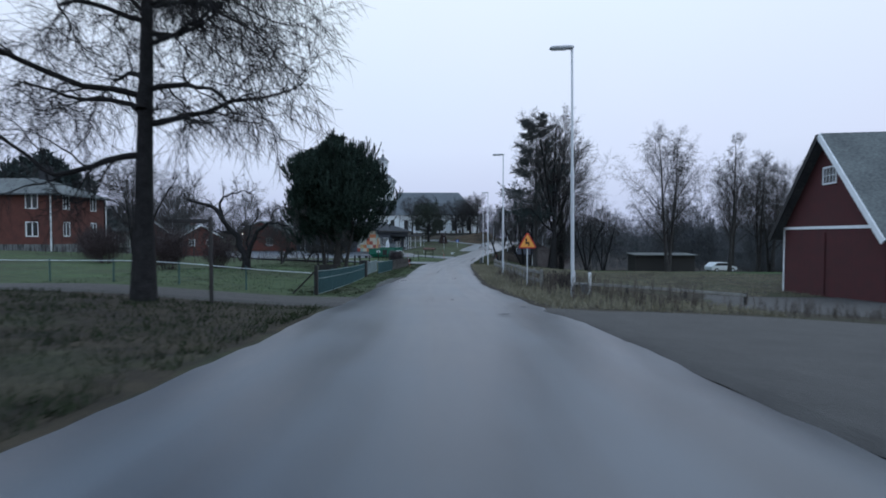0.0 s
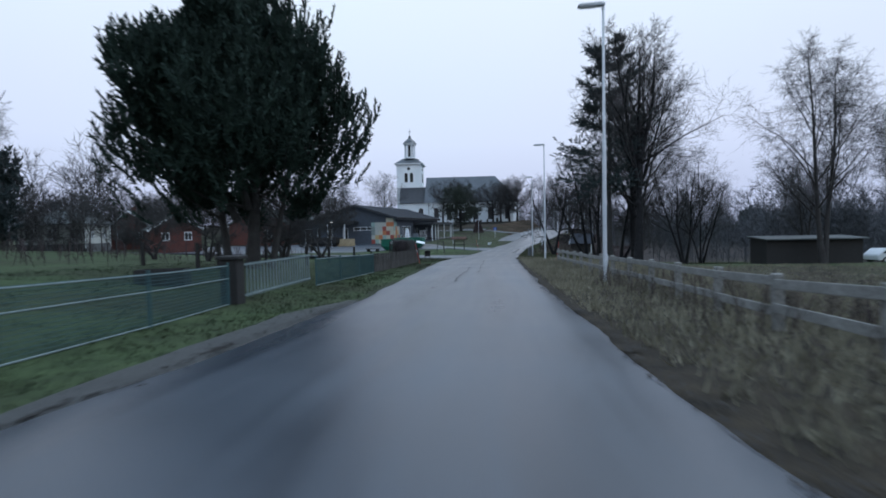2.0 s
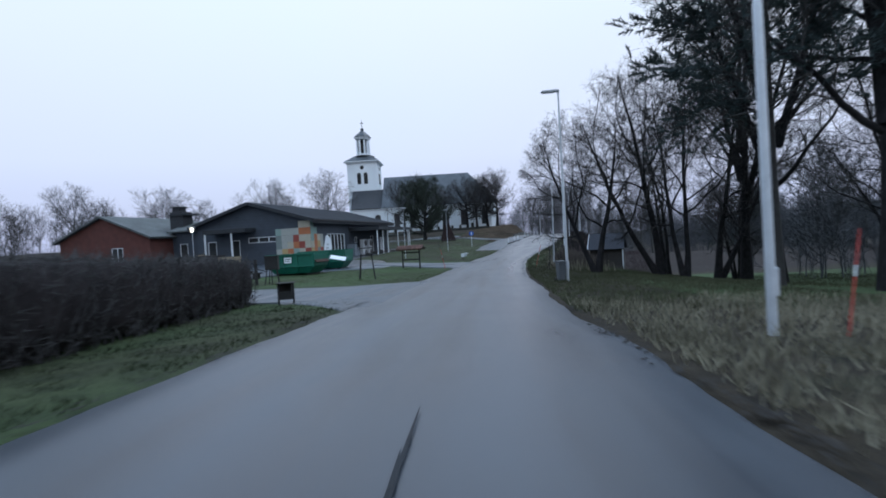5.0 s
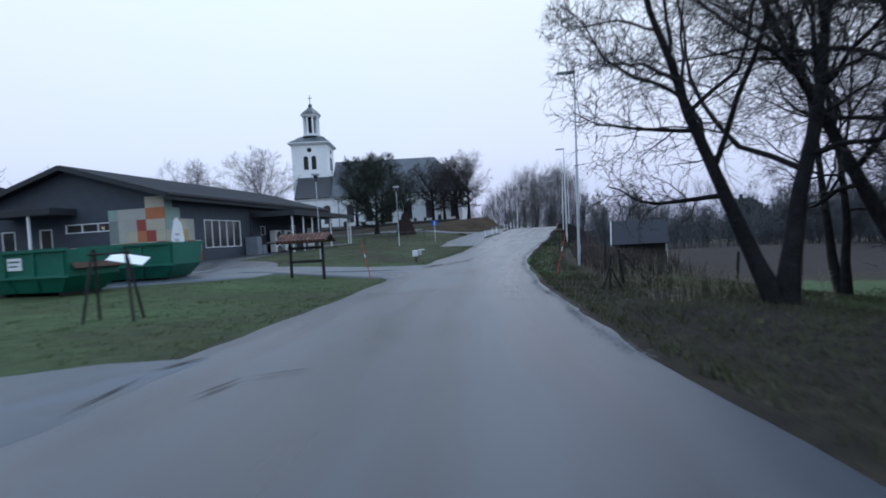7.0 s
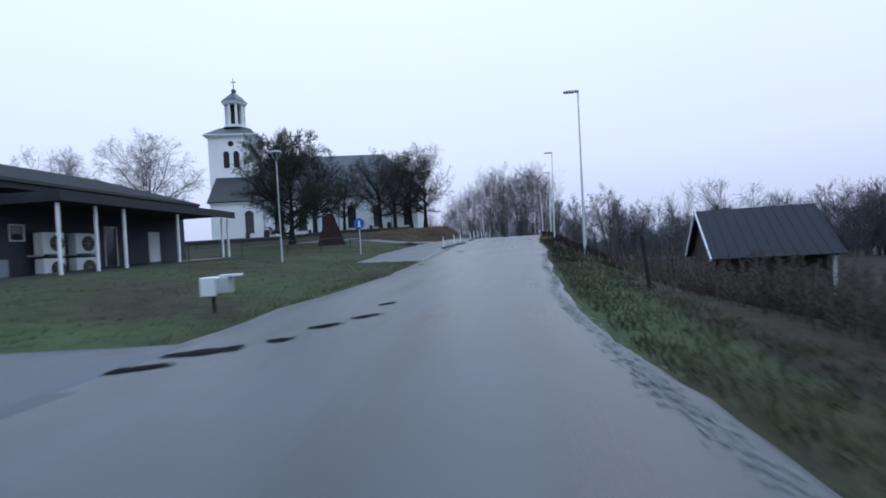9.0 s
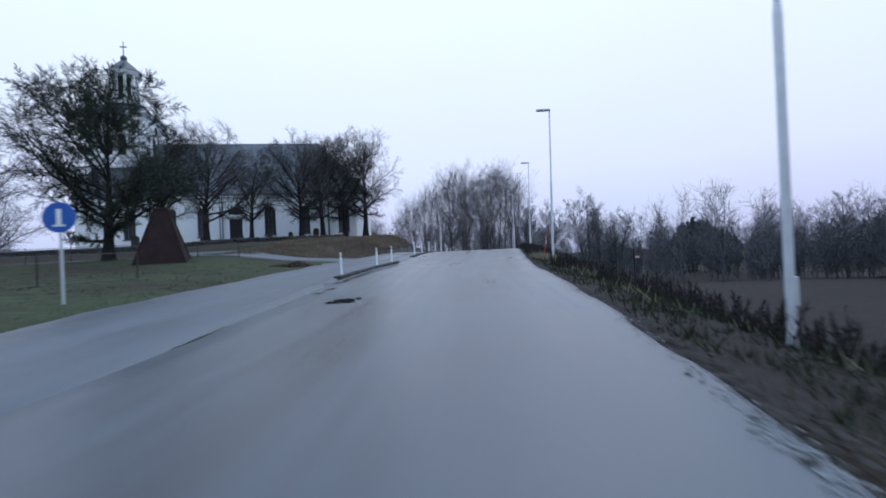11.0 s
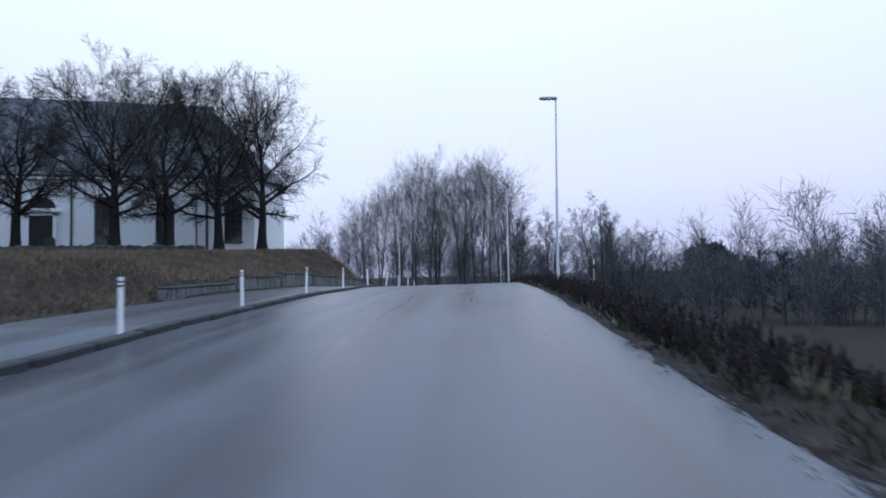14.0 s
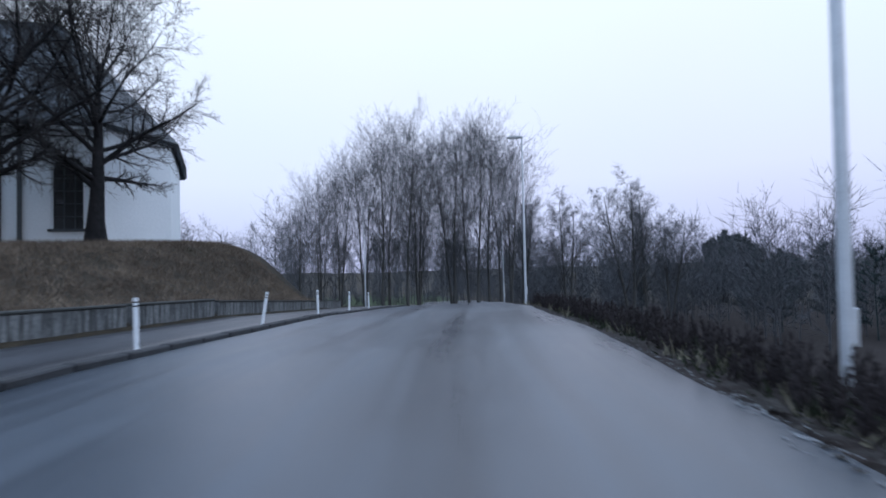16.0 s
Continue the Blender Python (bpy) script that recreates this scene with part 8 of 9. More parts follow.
part("face", boxes((-0.11, 0.06, -0.012, -0.0085, sz - 0.04, sz + 0.04)), M_LAMPHEAD, fs)
# ---------------------------------------------------------------- hut in the hollow
hz = float(height(17.5, 110))
hut = thing("hut", pose(15.77, 110.0, hz, 0, 0, -22), "small dark hut with a blue-black steel roof", "hut")
HL, HD = 3.8, 4.0
he, hr = -2.95 - hz, -1.36 - hz
part("wall", boxes((0.2, HL - .2, 0.35, 0.5, -0.3, he + 0.1), (0.2, 0.35, 0.5, HD - .3, -0.3, he + 0.1), (HL - .35, HL - .2, 0.5, HD - .3, -0.3, he + 0.1), (0.35, HL - .35, HD - .5, HD - .35, -0.3, he + 0.1)), M_HUT, hut)
for x in (0.2, HL - 0.35):
    bm = bmesh.new()
    prism(bm, [(0.35, he + 0.105), (HD - .35, he + 0.105), (HD / 2, hr - 0.08)], "x", x, x + 0.15)
    part("gable", bm, M_HUT, hut)
hs = math.atan2(hr - he, HD / 2)
for sgn in (0, 1):
    bm = bmesh.new()
    box(bm, 0, HL, 0, HD / 2 / math.cos(hs) + 0.15, -0.06, 0.0)
    m = Matrix.Translation((HL / 2, HD / 2, hr)) @ Matrix.Rotation(math.pi if not sgn else 0, 4, 'Z') @ Matrix.Translation((-HL / 2, 0, 0)) @ Matrix.Rotation(-hs, 4, 'X')
    o = part("roof_slope", bm, M_BLUEROOF, hut)
    o.matrix_local = m
    for k in range(13):
        part("roof_rib", boxes((0.05 + k * 0.315, 0.09 + k * 0.315, 0, HD / 2 / math.cos(hs) + 0.15, 0.002, 0.014)), M_BLUEROOF, o)
    bm = bmesh.new()
    x0 = HL + 0.004 if not sgn else -0.05
    box(bm, x0, x0 + 0.045, 0, HD / 2 / math.cos(hs) + 0.15, -0.08, 0.02)
    o = part("bargeboard", bm, M_WHITE, hut)
    o.matrix_local = m
bm = bmesh.new()
box(bm, HL - 0.24, HL - 0.14, 0.28, 0.38, -0.3, he + 0.05, 0.01)
part("corner_post", bm, M_WHITE, hut)

# ---------------------------------------------------------------- kerb, markers, retaining wall
kerb = thing("kerb", Matrix.Identity(4), "dark granite kerb along the footpath", "kerb", kind="structure")
kerb_src = None
for y0, y1 in ((131.4, 140.2), (146.0, 200)):
    y = y0
    while y < y1:
        x, x2 = float(road_l(y)) - 0.1, float(road_l(y + 0.98)) - 0.1
        ang = math.degrees(math.atan2(x - x2, 0.98))
        if kerb_src is None:
            bm = bmesh.new()
            box(bm, -0.13, 0.13, 0, 0.99, -0.15, 0.11, 0.025)
            kerb_src = part("kerb_stone", bm, M_KERB, kerb)
            o = kerb_src
        else:
            o = kerb_src.copy()
            scene.collection.objects.link(o)
        o.matrix_local = pose(x, y, float(height(x + 0.3, y)) + rrng.uniform(-.01, .01), math.degrees(math.atan2(float(height(x2 + .3, y + 1) - height(x + .3, y)), 1.0)), rrng.uniform(-2, 2), ang)
        y += 1.0
mk0 = None
for y in (132.2, 138.0, 140.7, 148.9, 153.0, 157.6, 162.05, 166.6, 171.3, 175.8, 180.0, 184.5):
    x = float(road_l(y)) - (0.18 if y < 133 else 0.45 if y < 145 else 0.30)
    tilt = 9 if 171 < y < 172 else rrng.uniform(-2, 2)
    m = pose(x, y, float(height(x, y)) + (0.05 if y < 145 else 0.10), 0, tilt, 0)
    if mk0 is None:
        mk0 = thing("kerb_marker", m, "white plastic marker post with dark bands", "marker post", "marker posts along the kerb")
        bm = bmesh.new()
        rod(bm, (0, 0, -0.1), (0, 0, 0.84), 0.042, 0.040, 10)
        part("post", bm, M_WHITE, mk0)
        for z in (0.69, 0.755):
            bm = bmesh.new()
            rod(bm, (0, 0, z), (0, 0, z + 0.025), 0.0435, 0.0435, 10)
            part("band", bm, M_BLACK, mk0)
    else:
        copy_thing(mk0, m)
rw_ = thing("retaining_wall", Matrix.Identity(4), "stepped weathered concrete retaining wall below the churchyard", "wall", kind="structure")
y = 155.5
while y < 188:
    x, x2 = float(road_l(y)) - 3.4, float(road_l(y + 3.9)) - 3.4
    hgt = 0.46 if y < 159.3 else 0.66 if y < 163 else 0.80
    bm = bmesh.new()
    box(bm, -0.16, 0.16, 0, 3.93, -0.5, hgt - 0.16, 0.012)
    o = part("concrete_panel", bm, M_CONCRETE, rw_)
    # Dark strip added for the shadowed, overgrown overhang along the wall top.
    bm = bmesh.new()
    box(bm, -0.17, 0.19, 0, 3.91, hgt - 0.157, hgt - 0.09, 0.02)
    dark_edge = part("coping", bm, M_STONE, o, "added dark strip for the shadowed wall top")
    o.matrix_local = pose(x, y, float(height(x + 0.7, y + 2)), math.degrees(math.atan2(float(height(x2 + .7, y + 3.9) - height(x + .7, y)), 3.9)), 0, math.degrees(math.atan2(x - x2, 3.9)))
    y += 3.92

# ---------------------------------------------------------------- churchyard: stone wall, graves, pyramid
cw = thing("churchyard_wall", Matrix.Identity(4), "low dark dry-stone wall round the churchyard", "wall", kind="structure")
srng = np.random.default_rng(15)
stones = []
for v in range(3):
    bm = bmesh.new()
    bmesh.ops.create_icosphere(bm, subdivisions=1, radius=0.5)
    for q in bm.verts:
        q.co *= srng.uniform(0.82, 1.12)
    me = bpy.data.meshes.new("stone")
    bm.to_mesh(me)
    bm.free()
    me.materials.append(M_STONE)
    stones.append(me)
xs_ = np.arange(-30, 9.5, 0.46)
for i, x in enumerate(xs_):
    yb = np.interp(x, [-30, -10, 2, 6, 10], [169.5, 171.0, 173.0, 174.0, 178.0])
    for r in range(2):
        o = new("stone", stones[int(srng.integers(3))])
        o.parent = cw
        px = x + srng.uniform(-.08, .08) + 0.25 * (r % 2)
        o.matrix_local = pose(px, yb + srng.uniform(-.06, .06), float(height(px, yb)) + 0.10 + 0.25 * r, srng.uniform(-8, 8), srng.uniform(-8, 8), srng.uniform(-25, 25)) @ Matrix.Diagonal((0.82, 0.62, 0.42, 1))
gv = None
for x, y, s, a in [(-9.0, 173.4, 1.1, 0), (-12.6, 173.6, 1.25, 6), (0.9, 176.4, 0.9, -4), (6.0, 181.5, 1.15, 3), (-2.4, 176.8, 0.8, 0), (-16.0, 176, 1.0, 8), (2.9, 180.4, 0.85, -6), (-6.6, 176.6, 0.75, 2)]:
    m = at_ground(x, y, a, 0, s)
    if gv is None:
        gv = thing("gravestone", m, "dark upright granite gravestone in the churchyard", "gravestone", "gravestones")
        bm = bmesh.new()
        prism(bm, [(-0.3, 0.1), (0.3, 0.1), (0.28, 1.0), (0.15, 1.15), (-0.15, 1.15), (-0.28, 1.0)], "y", -0.09, 0.09)
        part("slab", bm, M_STONE, gv)
        bm = bmesh.new()
        box(bm, -0.42, 0.42, -0.2, 0.2, -0.15, 0.095, 0.02)
        part("plinth", bm, M_STONE, gv)
    else:
        copy_thing(gv, m)
py = thing("bell_hut", at_ground(0.05, 143.2, 8, 0, 1.0) @ Matrix.Diagonal((1.0, 1.0, 1.13, 1)), "brown boarded pyramid shelter before the churchyard", "shelter")
bm = bmesh.new()
pyramid(bm, 0, 0, 1.78, -0.2, 0.42, 2.45)
part("cladding", bm, M_REDBROWN, py)
for i in range(4):
    a = math.pi / 4 + i * math.pi / 2
    bm = bmesh.new()
    rod(bm, (1.77 * math.cos(a), 1.77 * math.sin(a), -0.2), (0.43 * math.cos(a), 0.43 * math.sin(a), 2.46), 0.05, 0.05, 6)
    part("hip_board", bm, M_REDBROWN, py)
bm = bmesh.new()
pyramid(bm, 0, 0, 0.5, 2.453, 0.44, 2.55)
part("cap", bm, M_REDBROWN, py)
mesh_fence("churchyard_fence", [(-16, 147.5), (-4.0, 147.0), (3.4, 145.6)], 0.9, "low dark wire fence by the churchyard drive", post_mat=M_BLACK, mesh_mat=M_BLACK, rail_mat=M_RAILDK, cell=0.12, wire=0.004)
mesh_fence("yard_fence", [(-6.5, 126), (-2, 127.5), (2.5, 133)], 0.95, "thin dark wire fence beyond the school lawn", post_mat=M_BLACK, mesh_mat=M_BLACK, rail_mat=M_RAILDK, cell=0.14, wire=0.002)

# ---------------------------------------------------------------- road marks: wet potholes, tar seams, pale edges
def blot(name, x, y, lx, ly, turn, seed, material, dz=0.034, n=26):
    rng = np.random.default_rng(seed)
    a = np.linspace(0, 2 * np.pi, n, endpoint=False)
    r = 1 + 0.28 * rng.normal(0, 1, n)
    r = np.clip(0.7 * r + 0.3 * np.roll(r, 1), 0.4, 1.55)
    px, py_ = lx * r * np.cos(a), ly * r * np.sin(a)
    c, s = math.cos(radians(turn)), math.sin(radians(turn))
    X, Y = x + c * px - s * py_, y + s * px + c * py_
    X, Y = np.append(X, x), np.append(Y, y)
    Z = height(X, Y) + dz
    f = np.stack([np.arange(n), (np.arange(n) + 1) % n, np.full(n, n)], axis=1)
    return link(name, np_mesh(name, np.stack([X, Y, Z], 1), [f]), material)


# Near-black, barely specular: what the puddles reflect is put into the colour.
M_WATER = mat("puddle_dark_reflection", (0.003, 0.004, 0.006), (0.007, 0.008, 0.011), 2, 0.35, 0.02, 12, spec=0.003)
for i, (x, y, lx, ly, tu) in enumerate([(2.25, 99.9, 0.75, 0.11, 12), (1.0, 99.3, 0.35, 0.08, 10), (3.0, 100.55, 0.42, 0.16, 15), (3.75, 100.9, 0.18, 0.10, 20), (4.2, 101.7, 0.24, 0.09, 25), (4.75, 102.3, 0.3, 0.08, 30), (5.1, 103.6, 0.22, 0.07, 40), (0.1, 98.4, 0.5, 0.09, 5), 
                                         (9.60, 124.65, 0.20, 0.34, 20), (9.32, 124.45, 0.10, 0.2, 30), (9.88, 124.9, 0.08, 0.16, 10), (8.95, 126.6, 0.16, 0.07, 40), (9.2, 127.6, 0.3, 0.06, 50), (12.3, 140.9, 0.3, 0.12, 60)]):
    tagged(blot("pothole", x, y, lx, ly, tu, 40 + i, M_WATER), "shallow rain-filled pothole with its dark reflection painted in", "pothole", "wet potholes")
for i, (x, y, lx, ly, tu) in enumerate([(-0.44, 39.1, 0.16, 0.05, 80), (-0.45, 39.9, 0.35, 0.02, 95), (-0.44, 40.8, 0.45, 0.022, 84), (-0.38, 42.2, 0.7, 0.024, 86), (-0.25, 44.4, 0.9, 0.022, 84), (-0.15, 47.4, 1.0, 0.022, 88), (0.36, 44.5, 0.9, 0.018, 86), (0.43, 47.6, 1.0, 0.018, 88), (0.52, 51.0, 0.8, 0.018, 84), (0.60, 53.4, 0.6, 0.02, 92), (0.67, 56.5, 0.9, 0.022, 88), (-1.7, 21.1, 0.7, 0.018, 64), (-0.9, 20.8, 0.6, 0.018, 72), (1.35, 11.0, 0.14, 0.07, 20), (2.05, 12.8, 0.12, 0.07, 0),
                                         (-0.76, 79.4, 0.6, 0.018, 93), (-0.66, 80.75, 0.32, 0.03, 60), (0.34, 79.4, 0.28, 0.022, 70), (0.82, 79.86, 0.34, 0.014, 20), (-1.12, 76.3, 0.5, 0.008, 74), (-1.50, 74.0, 0.4, 0.008, 86),
                                         (11.75, 137.0, 1.35, 0.05, 72), (11.02, 135.0, 0.8, 0.05, 66), (10.35, 133.0, 1.4, 0.055, 75), (9.85, 131.3, 0.5, 0.07, 66), (9.62, 130.3, 0.5, 0.08, 80), (9.40, 129.65, 0.30, 0.07, 60), (9.12, 129.42, 0.22, 0.06, 20)]):
    tagged(blot("tar_patch", x, y, lx, ly, tu, 70 + i, M_TAR, 0.046), "black tar repair seam in the asphalt", "road repair", "tar repairs")
for x, y, r, m_ in ((14.73, 136.28, 0.028, M_WHITE), (21.2, 153.2, 0.012, M_BLACK)):
    lit_ = Soup()
    q_ = np.random.default_rng(int(y)).normal(0, r, (14, 3)) * np.array([1, 1, 0.5]) + np.array([x, y, float(height(x, y)) + 0.05])
    spikes(lit_, q_, np.roll(q_, 3, axis=0), r * 0.7)
    tagged(link("litter", lit_.mesh("litter"), m_), "small crumpled scrap lying on the asphalt", "litter")
def crumbs(name, label, category, n, y0, y1, u0, u1, r0, r1, material, seed, side=1, dz=0.026):
    """Crumbled flat bits, thickest along one line beside the road edge, as one mass."""
    rng = np.random.default_rng(seed)
    y = rng.uniform(y0, y1, n)
    y = y + 0.8 * np.sin(y * 1.7) * rng.random(n)
    u = 0.5 * (u0 + u1) + 0.22 * (u1 - u0) * rng.normal(0, 1, n) + 0.06 * np.sin(y * 0.9)
    x = road_r(y) + u if side > 0 else road_l(y) - u
    r = r0 + (r1 - r0) * rng.random(n) ** 2.5
    a = np.linspace(0, 2 * np.pi, 6, endpoint=False)[None]
    rr = r[:, None] * rng.uniform(0.5, 1.3, (n, 6))
    X = x[:, None] + rr * np.cos(a)
    Y = y[:, None] + rr * np.sin(a) * 1.2
    Z = height(X, Y) + dz + 0.006 * rng.random((n, 1))
    f = np.arange(n)[:, None] * 6
    me = np_mesh(name, np.stack([X, Y, Z], -1).reshape(-1, 3), [np.concatenate([f, f + 1, f + 2, f + 3], 1), np.concatenate([f, f + 3, f + 4, f + 5], 1)])
    return tagged(link(name, me, material), label, category, kind="stuff")


crumbs("edge_grit", "pale crumbled grit along the road edge", "grit", 7000, 80, 116, -0.36, -0.06, 0.006, 0.030, M_EDGE, 21)
crumbs("bank_grit", "grey crumbled grit along the upper road edge", "grit", 3500, 116, 176, -0.34, 0.0, 0.006, 0.026, M_EDGE, 22)
crumbs("edge_dirt", "dark wet dirt washed over the road edge", "dirt", 6500, 112, 178, -0.18, 0.30, 0.008, 0.05, M_DIRT, 23, 1, 0.030)
crumbs("verge_dirt", "dark wet leaves and dirt along the road edge", "dirt", 3000, 14, 66, -0.20, 0.16, 0.008, 0.04, M_DIRT, 24, 1, 0.030)
crumbs("garden_dirt", "dark wet leaves and dirt by the garden verge", "dirt", 3000, 17, 70, -0.20, 0.16, 0.008, 0.04, M_DIRT, 25, -1, 0.030)

hp_rng = np.random.default_rng(31)
lh = Soup()
lx, ly = 7.3 + hp_rng.normal(0, 0.45, 900), 139.2 + hp_rng.normal(0, 0.35, 900)
lz = height(lx, ly) + 0.02 + 0.22 * np.exp(-((lx - 7.3) ** 2 + (ly - 139.2) ** 2) / 0.35) * hp_rng.random(900)
lc = np.stack([lx, ly, lz], 1)
spikes(lh, lc, lc + hp_rng.normal(0, 0.07, (900, 3)), 0.03)
tagged(link("leaf_heap", lh.mesh("leaf_heap"), M_LEAFMULCH), "low heap of wet brown leaves on the lawn", "leaf heap", kind="stuff")

# ---------------------------------------------------------------- weeds, brush and grass
def tufts(name, label, spots, h, spread, blades, width, material, seed, lean=0.5):
    rng = np.random.default_rng(seed)
    x, y = np.repeat(spots[:, 0], blades), np.repeat(spots[:, 1], blades)
    x = x + rng.normal(0, spread, len(x))
    y = y + rng.normal(0, spread, len(y))
    keep = ((x < road_l(y) - 0.12) | (x > road_r(y) + 0.10))
    x, y = x[keep], y[keep]
    A = np.stack([x, y, height(x, y) - 0.03], 1)
    d = np.stack([rng.normal(0, lean, len(x)), rng.normal(0, lean, len(x)), np.ones(len(x))], 1)
    d /= np.linalg.norm(d, axis=1, keepdims=True)
    s = Soup()
    flat_blades(s, A, A + d * (h * rng.uniform(0.4, 1.3, len(x)))[:, None], width * 1.3)
    return tagged(link(name, s.mesh(name), material), label, "grass", kind="stuff")


def along(n, y0, y1, side, u0, u1, seed, p=1.5):
    rng = np.random.default_rng(seed)
    y = rng.uniform(y0, y1, n)
    u = u0 + (u1 - u0) * rng.random(n) ** p
    return np.stack([road_l(y) - u if side < 0 else road_r(y) + u, y], 1)


def free(spots, holes):
    k = np.ones(len(spots), bool)
    for x0, x1, y0, y1 in holes:
        k &= ~((spots[:, 0] > x0) & (spots[:, 0] < x1) & (spots[:, 1] > y0) & (spots[:, 1] < y1))
    return spots[k]


PAVED_L = [(-50, 0, 13.3, 17.4), (-50, 0, 71.3, 81.2), (-50, 3.6, 97.2, 101.2), (-0.9, 3, 94.0, 97.3), (-50, -7, 93, 108), (6.4, 30, 117, 146), (2, 12, 142.3, 147.5)]
PAVED_R = [(0, 45, -8, 13.4), (9, 45, 17, 31)]
tufts("lawn_grass", "short damp green grass on the lawns", free(along(3600, 17, 72, -1, 0.9, 12, 1, 1.4), PAVED_L), 0.10, 0.12, 8, 0.010, M_DARKGRASS, 11)
tufts("verge_dark_grass", "dark wet grass along the garden fence", free(along(1500, 17, 70, -1, 0.1, 2.4, 61, 1.0), PAVED_L), 0.10, 0.14, 9, 0.010, M_DARKGRASS, 62)
tufts("school_lawn_grass", "short damp green grass before the school", free(along(3400, 80, 120, -1, 0.1, 11, 2, 1.3), PAVED_L), 0.09, 0.14, 8, 0.010, M_GRASS, 12)
tufts("rough_grass", "rough brown and green grass by the birch", free(along(2600, -4, 13.5, -1, 0.1, 14, 3, 1.2), PAVED_L), 0.16, 0.16, 9, 0.010, M_DARKGRASS, 13)
tufts("verge_grass", "withered yellow grass on the field verge", free(along(5200, 13, 66, 1, 0.35, 7, 4, 1.2), PAVED_R), 0.26, 0.13, 8, 0.010, M_STRAW, 14)
tufts("thicket_grass", "damp olive grass under the roadside trees", along(6000, 64, 92, 1, 0.1, 9, 5, 1.1), 0.14, 0.20, 8, 0.011, M_DULLGRASS, 15)
tufts("meadow_grass", "short dull olive meadow grass behind the trees", along(4200, 74, 101, 1, 3.2, 26, 71, 1.0), 0.15, 0.2, 8, 0.012, M_DULLGRASS, 72)
tufts("field_grass", "pale withered grass on the field", free(along(7000, 18, 68, 1, 4, 34, 73, 1.2), PAVED_R), 0.22, 0.2, 8, 0.012, M_STRAW, 74)
tufts("bend_grass", "damp green grass beside the bend", along(1500, 91, 114, 1, 0.1, 2.0, 55, 1.0), 0.13, 0.14, 8, 0.010, M_DULLGRASS, 56)
tufts("bank_grass", "mixed dry grass on the road bank", np.concatenate([along(190, 104, 150, 1, 0.8, 5.0, 6, 1.1), np.random.default_rng(9).normal((20.4, 138.0), (0.5, 1.0), (330, 2))]), 0.38, 0.14, 8, 0.011, M_STRAW, 16)
tufts("bank_dark_grass", "dark wet grass along the road bank", along(2400, 112, 172, 1, 0.1, 3.0, 66, 1.0), 0.20, 0.14, 8, 0.011, M_DARKGRASS, 67)
tufts("hill_grass", "withered brown grass on the churchyard bank", free(along(9500, 147, 192, -1, 3.7, 13, 7, 1.0), PAVED_L), 0.30, 0.16, 8, 0.011, M_BROWNGRASS, 17, 0.7)
tufts("edge_straw", "pale dead grass tufts on the upper road edge", along(90, 148, 180, 1, 0.15, 1.3, 77, 1.2), 0.27, 0.12, 9, 0.011, M_STRAW, 78)
tufts("mound_grass", "short damp green grass on the churchyard mound", free(along(1800, 146, 157, -1, 8, 20, 57, 1.0), PAVED_L), 0.12, 0.2, 8, 0.012, M_GRASS, 58)
tufts("path_lawn_grass", "short dull grass between school and church", free(along(2200, 118, 143, -1, 3, 18, 8, 1.0), PAVED_L), 0.10, 0.15, 7, 0.011, M_DULLGRASS, 18)


def weeds(name, label, spots, h, seed, material, side_n=14, r=0.007):
    """Dead stalks with many short side shoots and seed heads."""
    rng = np.random.default_rng(seed)
    n = len(spots)
    A = np.stack([spots[:, 0], spots[:, 1], height(spots[:, 0], spots[:, 1]) - 0.05], 1)
    H = h * rng.uniform(0.3, 1.25, n)
    P = limb(rng, A, np.stack([rng.normal(0, .15, n), rng.normal(0, .15, n), np.ones(n)], 1), H, 4, 0.08, 0.03)
    R = np.full((n, 4), r) * np.array([[1, .9, .7, .5]])
    s = Soup()
    tubes(s, P, R, 3)
    b, d, t, rr, L = sprout(rng, P, R, H, side_n, 0.25, 1.0, 38, 14)
    d = d / np.linalg.norm(d, axis=1, keepdims=True)
    spikes(s, b, b + d * (L * 0.28 * (1.25 - t) * rng.uniform(.5, 1.3, len(t)) + 0.04)[:, None], r * 1.1)
    return tagged(link(name, s.mesh(name), material), label, "weeds", kind="stuff")


weeds("pasture_weeds", "thin pale dead stalks round the braced post", along(170, 84, 93, 1, 1.5, 5.5, 81, 1.0), 0.7, 82, M_STRAW, 8, 0.006)
weeds("dock_weeds", "dead brown dock weeds along the rail fence", free(along(520, 13.6, 40, 1, 1.4, 5.5, 31, 1.0), PAVED_R), 0.75, 41, M_WEED)
dk = np.random.default_rng(66)
dk_t = dk.random(130)
weeds("dock_clump", "clump of black dead dock stalks by the rail fence", np.stack([5.6 + 1.5 * dk_t + dk.normal(0, 0.5, 130), 22.0 + 8.5 * dk_t + dk.normal(0, 0.7, 130)], 1), 0.8, 50, M_HEATHER, 9, 0.011)
weeds("verge_weeds", "dead stalks on the forecourt's edge", np.stack([np.random.default_rng(4).uniform(6, 22, 240), np.random.default_rng(5).uniform(13.6, 17, 240)], 1), 0.5, 42, M_WEED)
weeds("hollow_weeds", "tall dense dead weeds in the hollow by the hut", np.concatenate([along(1100, 94, 112, 1, 2.6, 6.4, 33, 1.0), along(1000, 103, 117, 1, 3, 12, 38, 1.0)]), 0.9, 43, M_WEED, 13, 0.012)
weeds("bank_brush", "low dark heather-like brush along the bank", np.concatenate([along(1500, 118, 146, 1, 1.6, 4.4, 34, 1.0), along(2900, 144, 178, 1, 0.28, 4.2, 39, 1.35)]), 0.50, 44, M_HEATHER, 8, 0.018)
mo = np.random.default_rng(88)
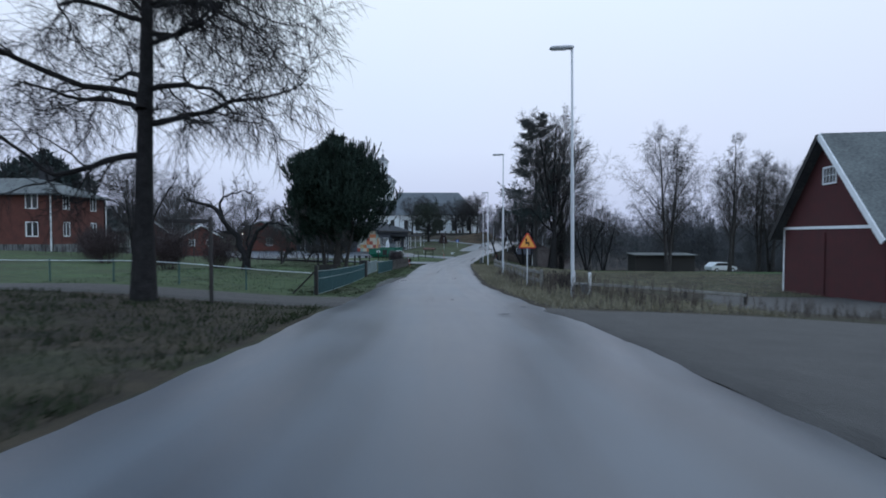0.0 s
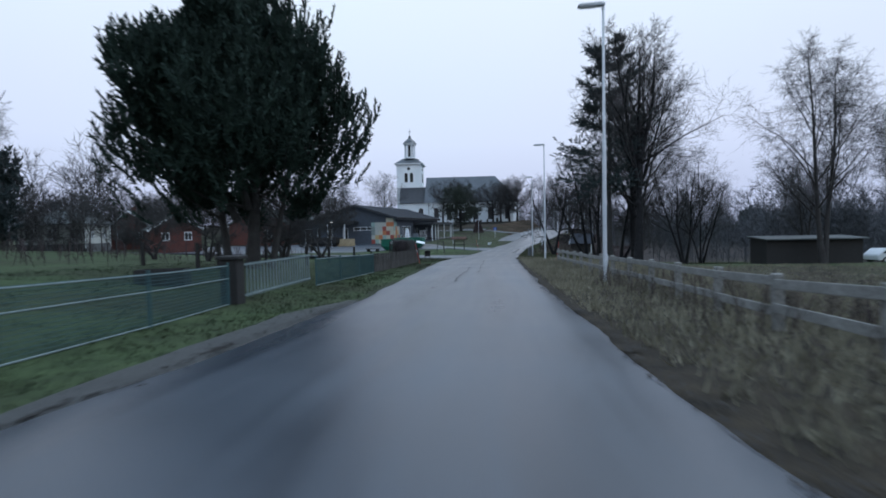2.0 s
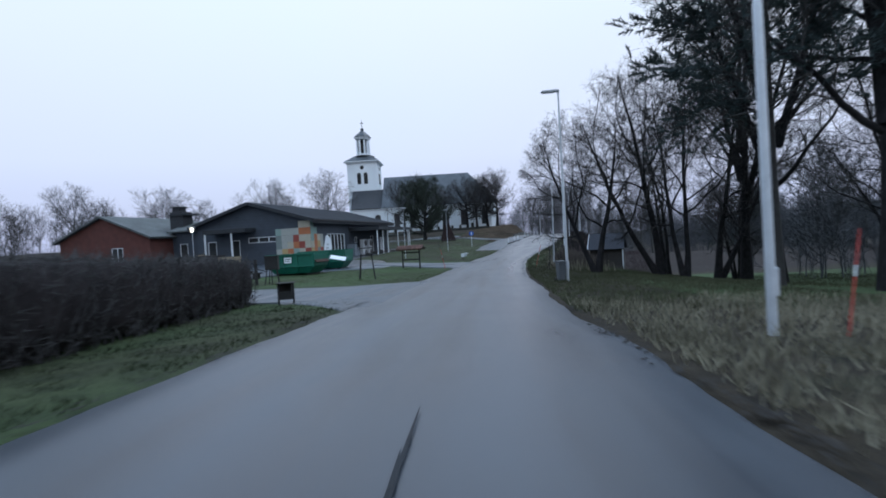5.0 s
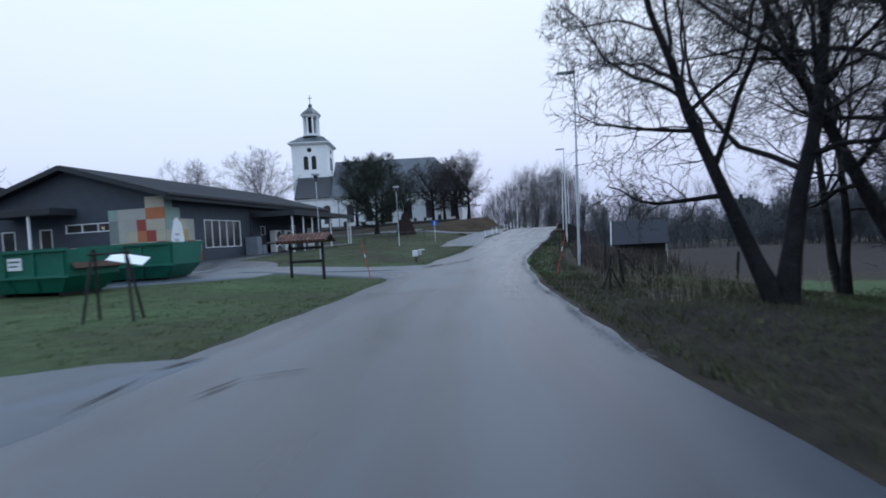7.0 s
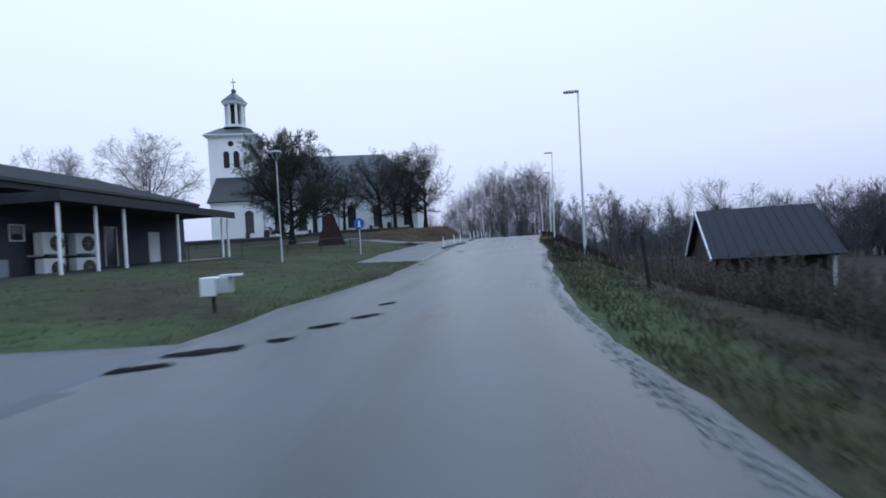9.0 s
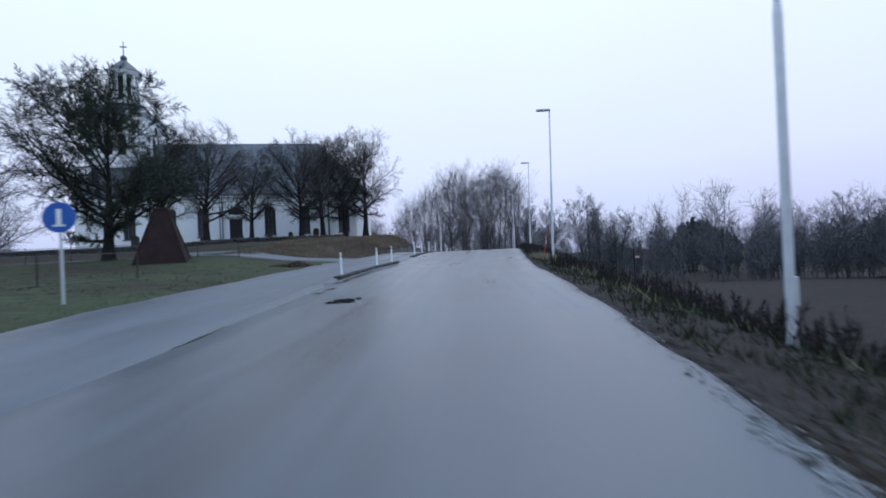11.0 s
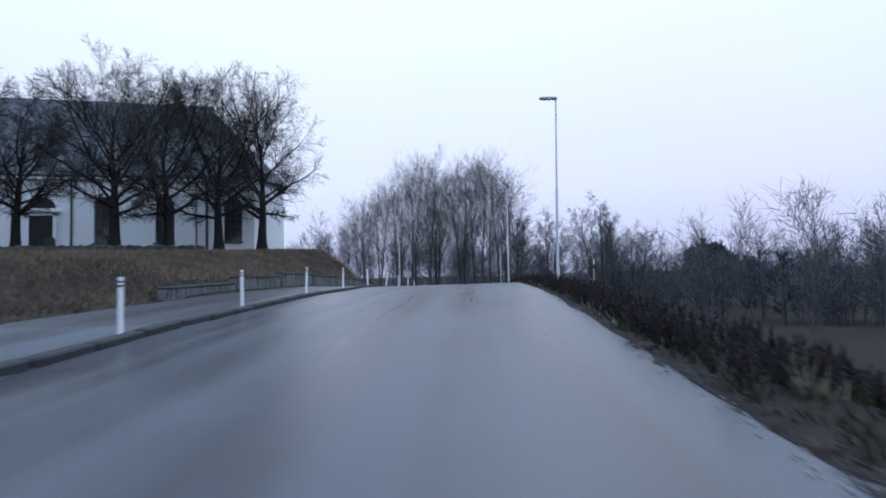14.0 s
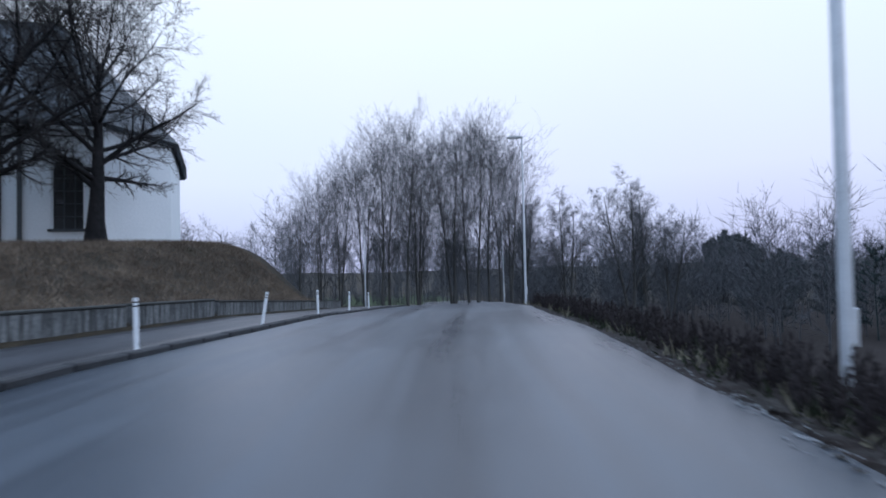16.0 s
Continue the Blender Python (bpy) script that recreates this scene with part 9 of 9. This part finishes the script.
mo_s = mo.normal((18.7, 133.0), (0.5, 0.9), (190, 2))
mo_s = mo_s[mo_s[:, 0] > road_r(mo_s[:, 1]) + 0.6]
weeds("brush_mound", "rounded mound of black heather-like brush on the bank", mo_s, 0.48, 89, M_HEATHER, 10, 0.018)
weeds("bank_scrub", "bare brown scrub below the road bank", along(1700, 120, 190, 1, 3.5, 15, 35, 1.0), 1.0, 45, M_TWIG_RED, 18, 0.012)
weeds("field_edge_weeds", "withered weeds and saplings at the field fence", along(520, 92.5, 99, 1, 2.4, 5.0, 36, 1.0), 0.85, 46, M_WEED)
brow = np.random.default_rng(26)
weeds("brow_thicket", "bare undergrowth below the trees beyond the brow", np.stack([brow.uniform(0, 58, 650), brow.uniform(212, 226, 650)], 1), 3.2, 49, M_TWIG_HAZE, 22, 0.018)
weeds("field_thicket", "dense bare undergrowth at the edge of the wood", np.stack([np.random.default_rng(16).uniform(24, 85, 650), np.random.default_rng(17).uniform(79, 90, 650)], 1), 3.0, 48, M_TWIG_HAZE, 30, 0.012)
weeds("garden_undergrowth", "bare undergrowth between the garden trees", np.stack([np.random.default_rng(6).uniform(-34, -14, 300), np.random.default_rng(7).uniform(40, 70, 300)], 1), 1.1, 47, M_TWIG_RED, 16, 0.012)
pf = thing("field_fence", Matrix.Identity(4), "leaning dark field fence posts with a brace", "fence")
for x, y, a, b in [(8.5, 89.7, 5, -8), (9.3, 93.5, -4, 5), (11.5, 88.8, 3, 3), (9.9, 98.5, 0, 6), (10.6, 104.5, -3, -4)]:
    bm = bmesh.new()
    rod(bm, (0, 0, -0.3), (0, 0, 1.1), 0.045, 0.04, 7)
    o = part("post", bm, M_BLACKWOOD, pf)
    o.matrix_local = pose(x, y, float(height(x, y)), a, b, 0)
tp = thing("braced_post", pose(7.38, 87.75, float(height(7.38, 87.75)), 0, 0, 8), "dark corner fence post held by two slanting braces", "fence post")
for nm, foot, top in (("post", (-0.05, 0.0), (0.05, 0.93)), ("brace", (-0.28, 0.10), (0.0, 0.60)), ("brace", (0.42, -0.06), (0.03, 0.58))):
    bm = bmesh.new()
    rod(bm, (foot[0], foot[1], -0.25), (top[0], 0.0, top[1]), 0.032, 0.028, 8)
    part(nm, bm, M_BLACKWOOD, tp)
bm = bmesh.new()
rod(bm, (9.3, 89.4, float(height(9.3, 89.4)) - 0.1), (8.5, 89.7, float(height(8.5, 89.7)) + 0.95), 0.04, 0.035, 7)
part("brace", bm, M_BLACKWOOD, pf)
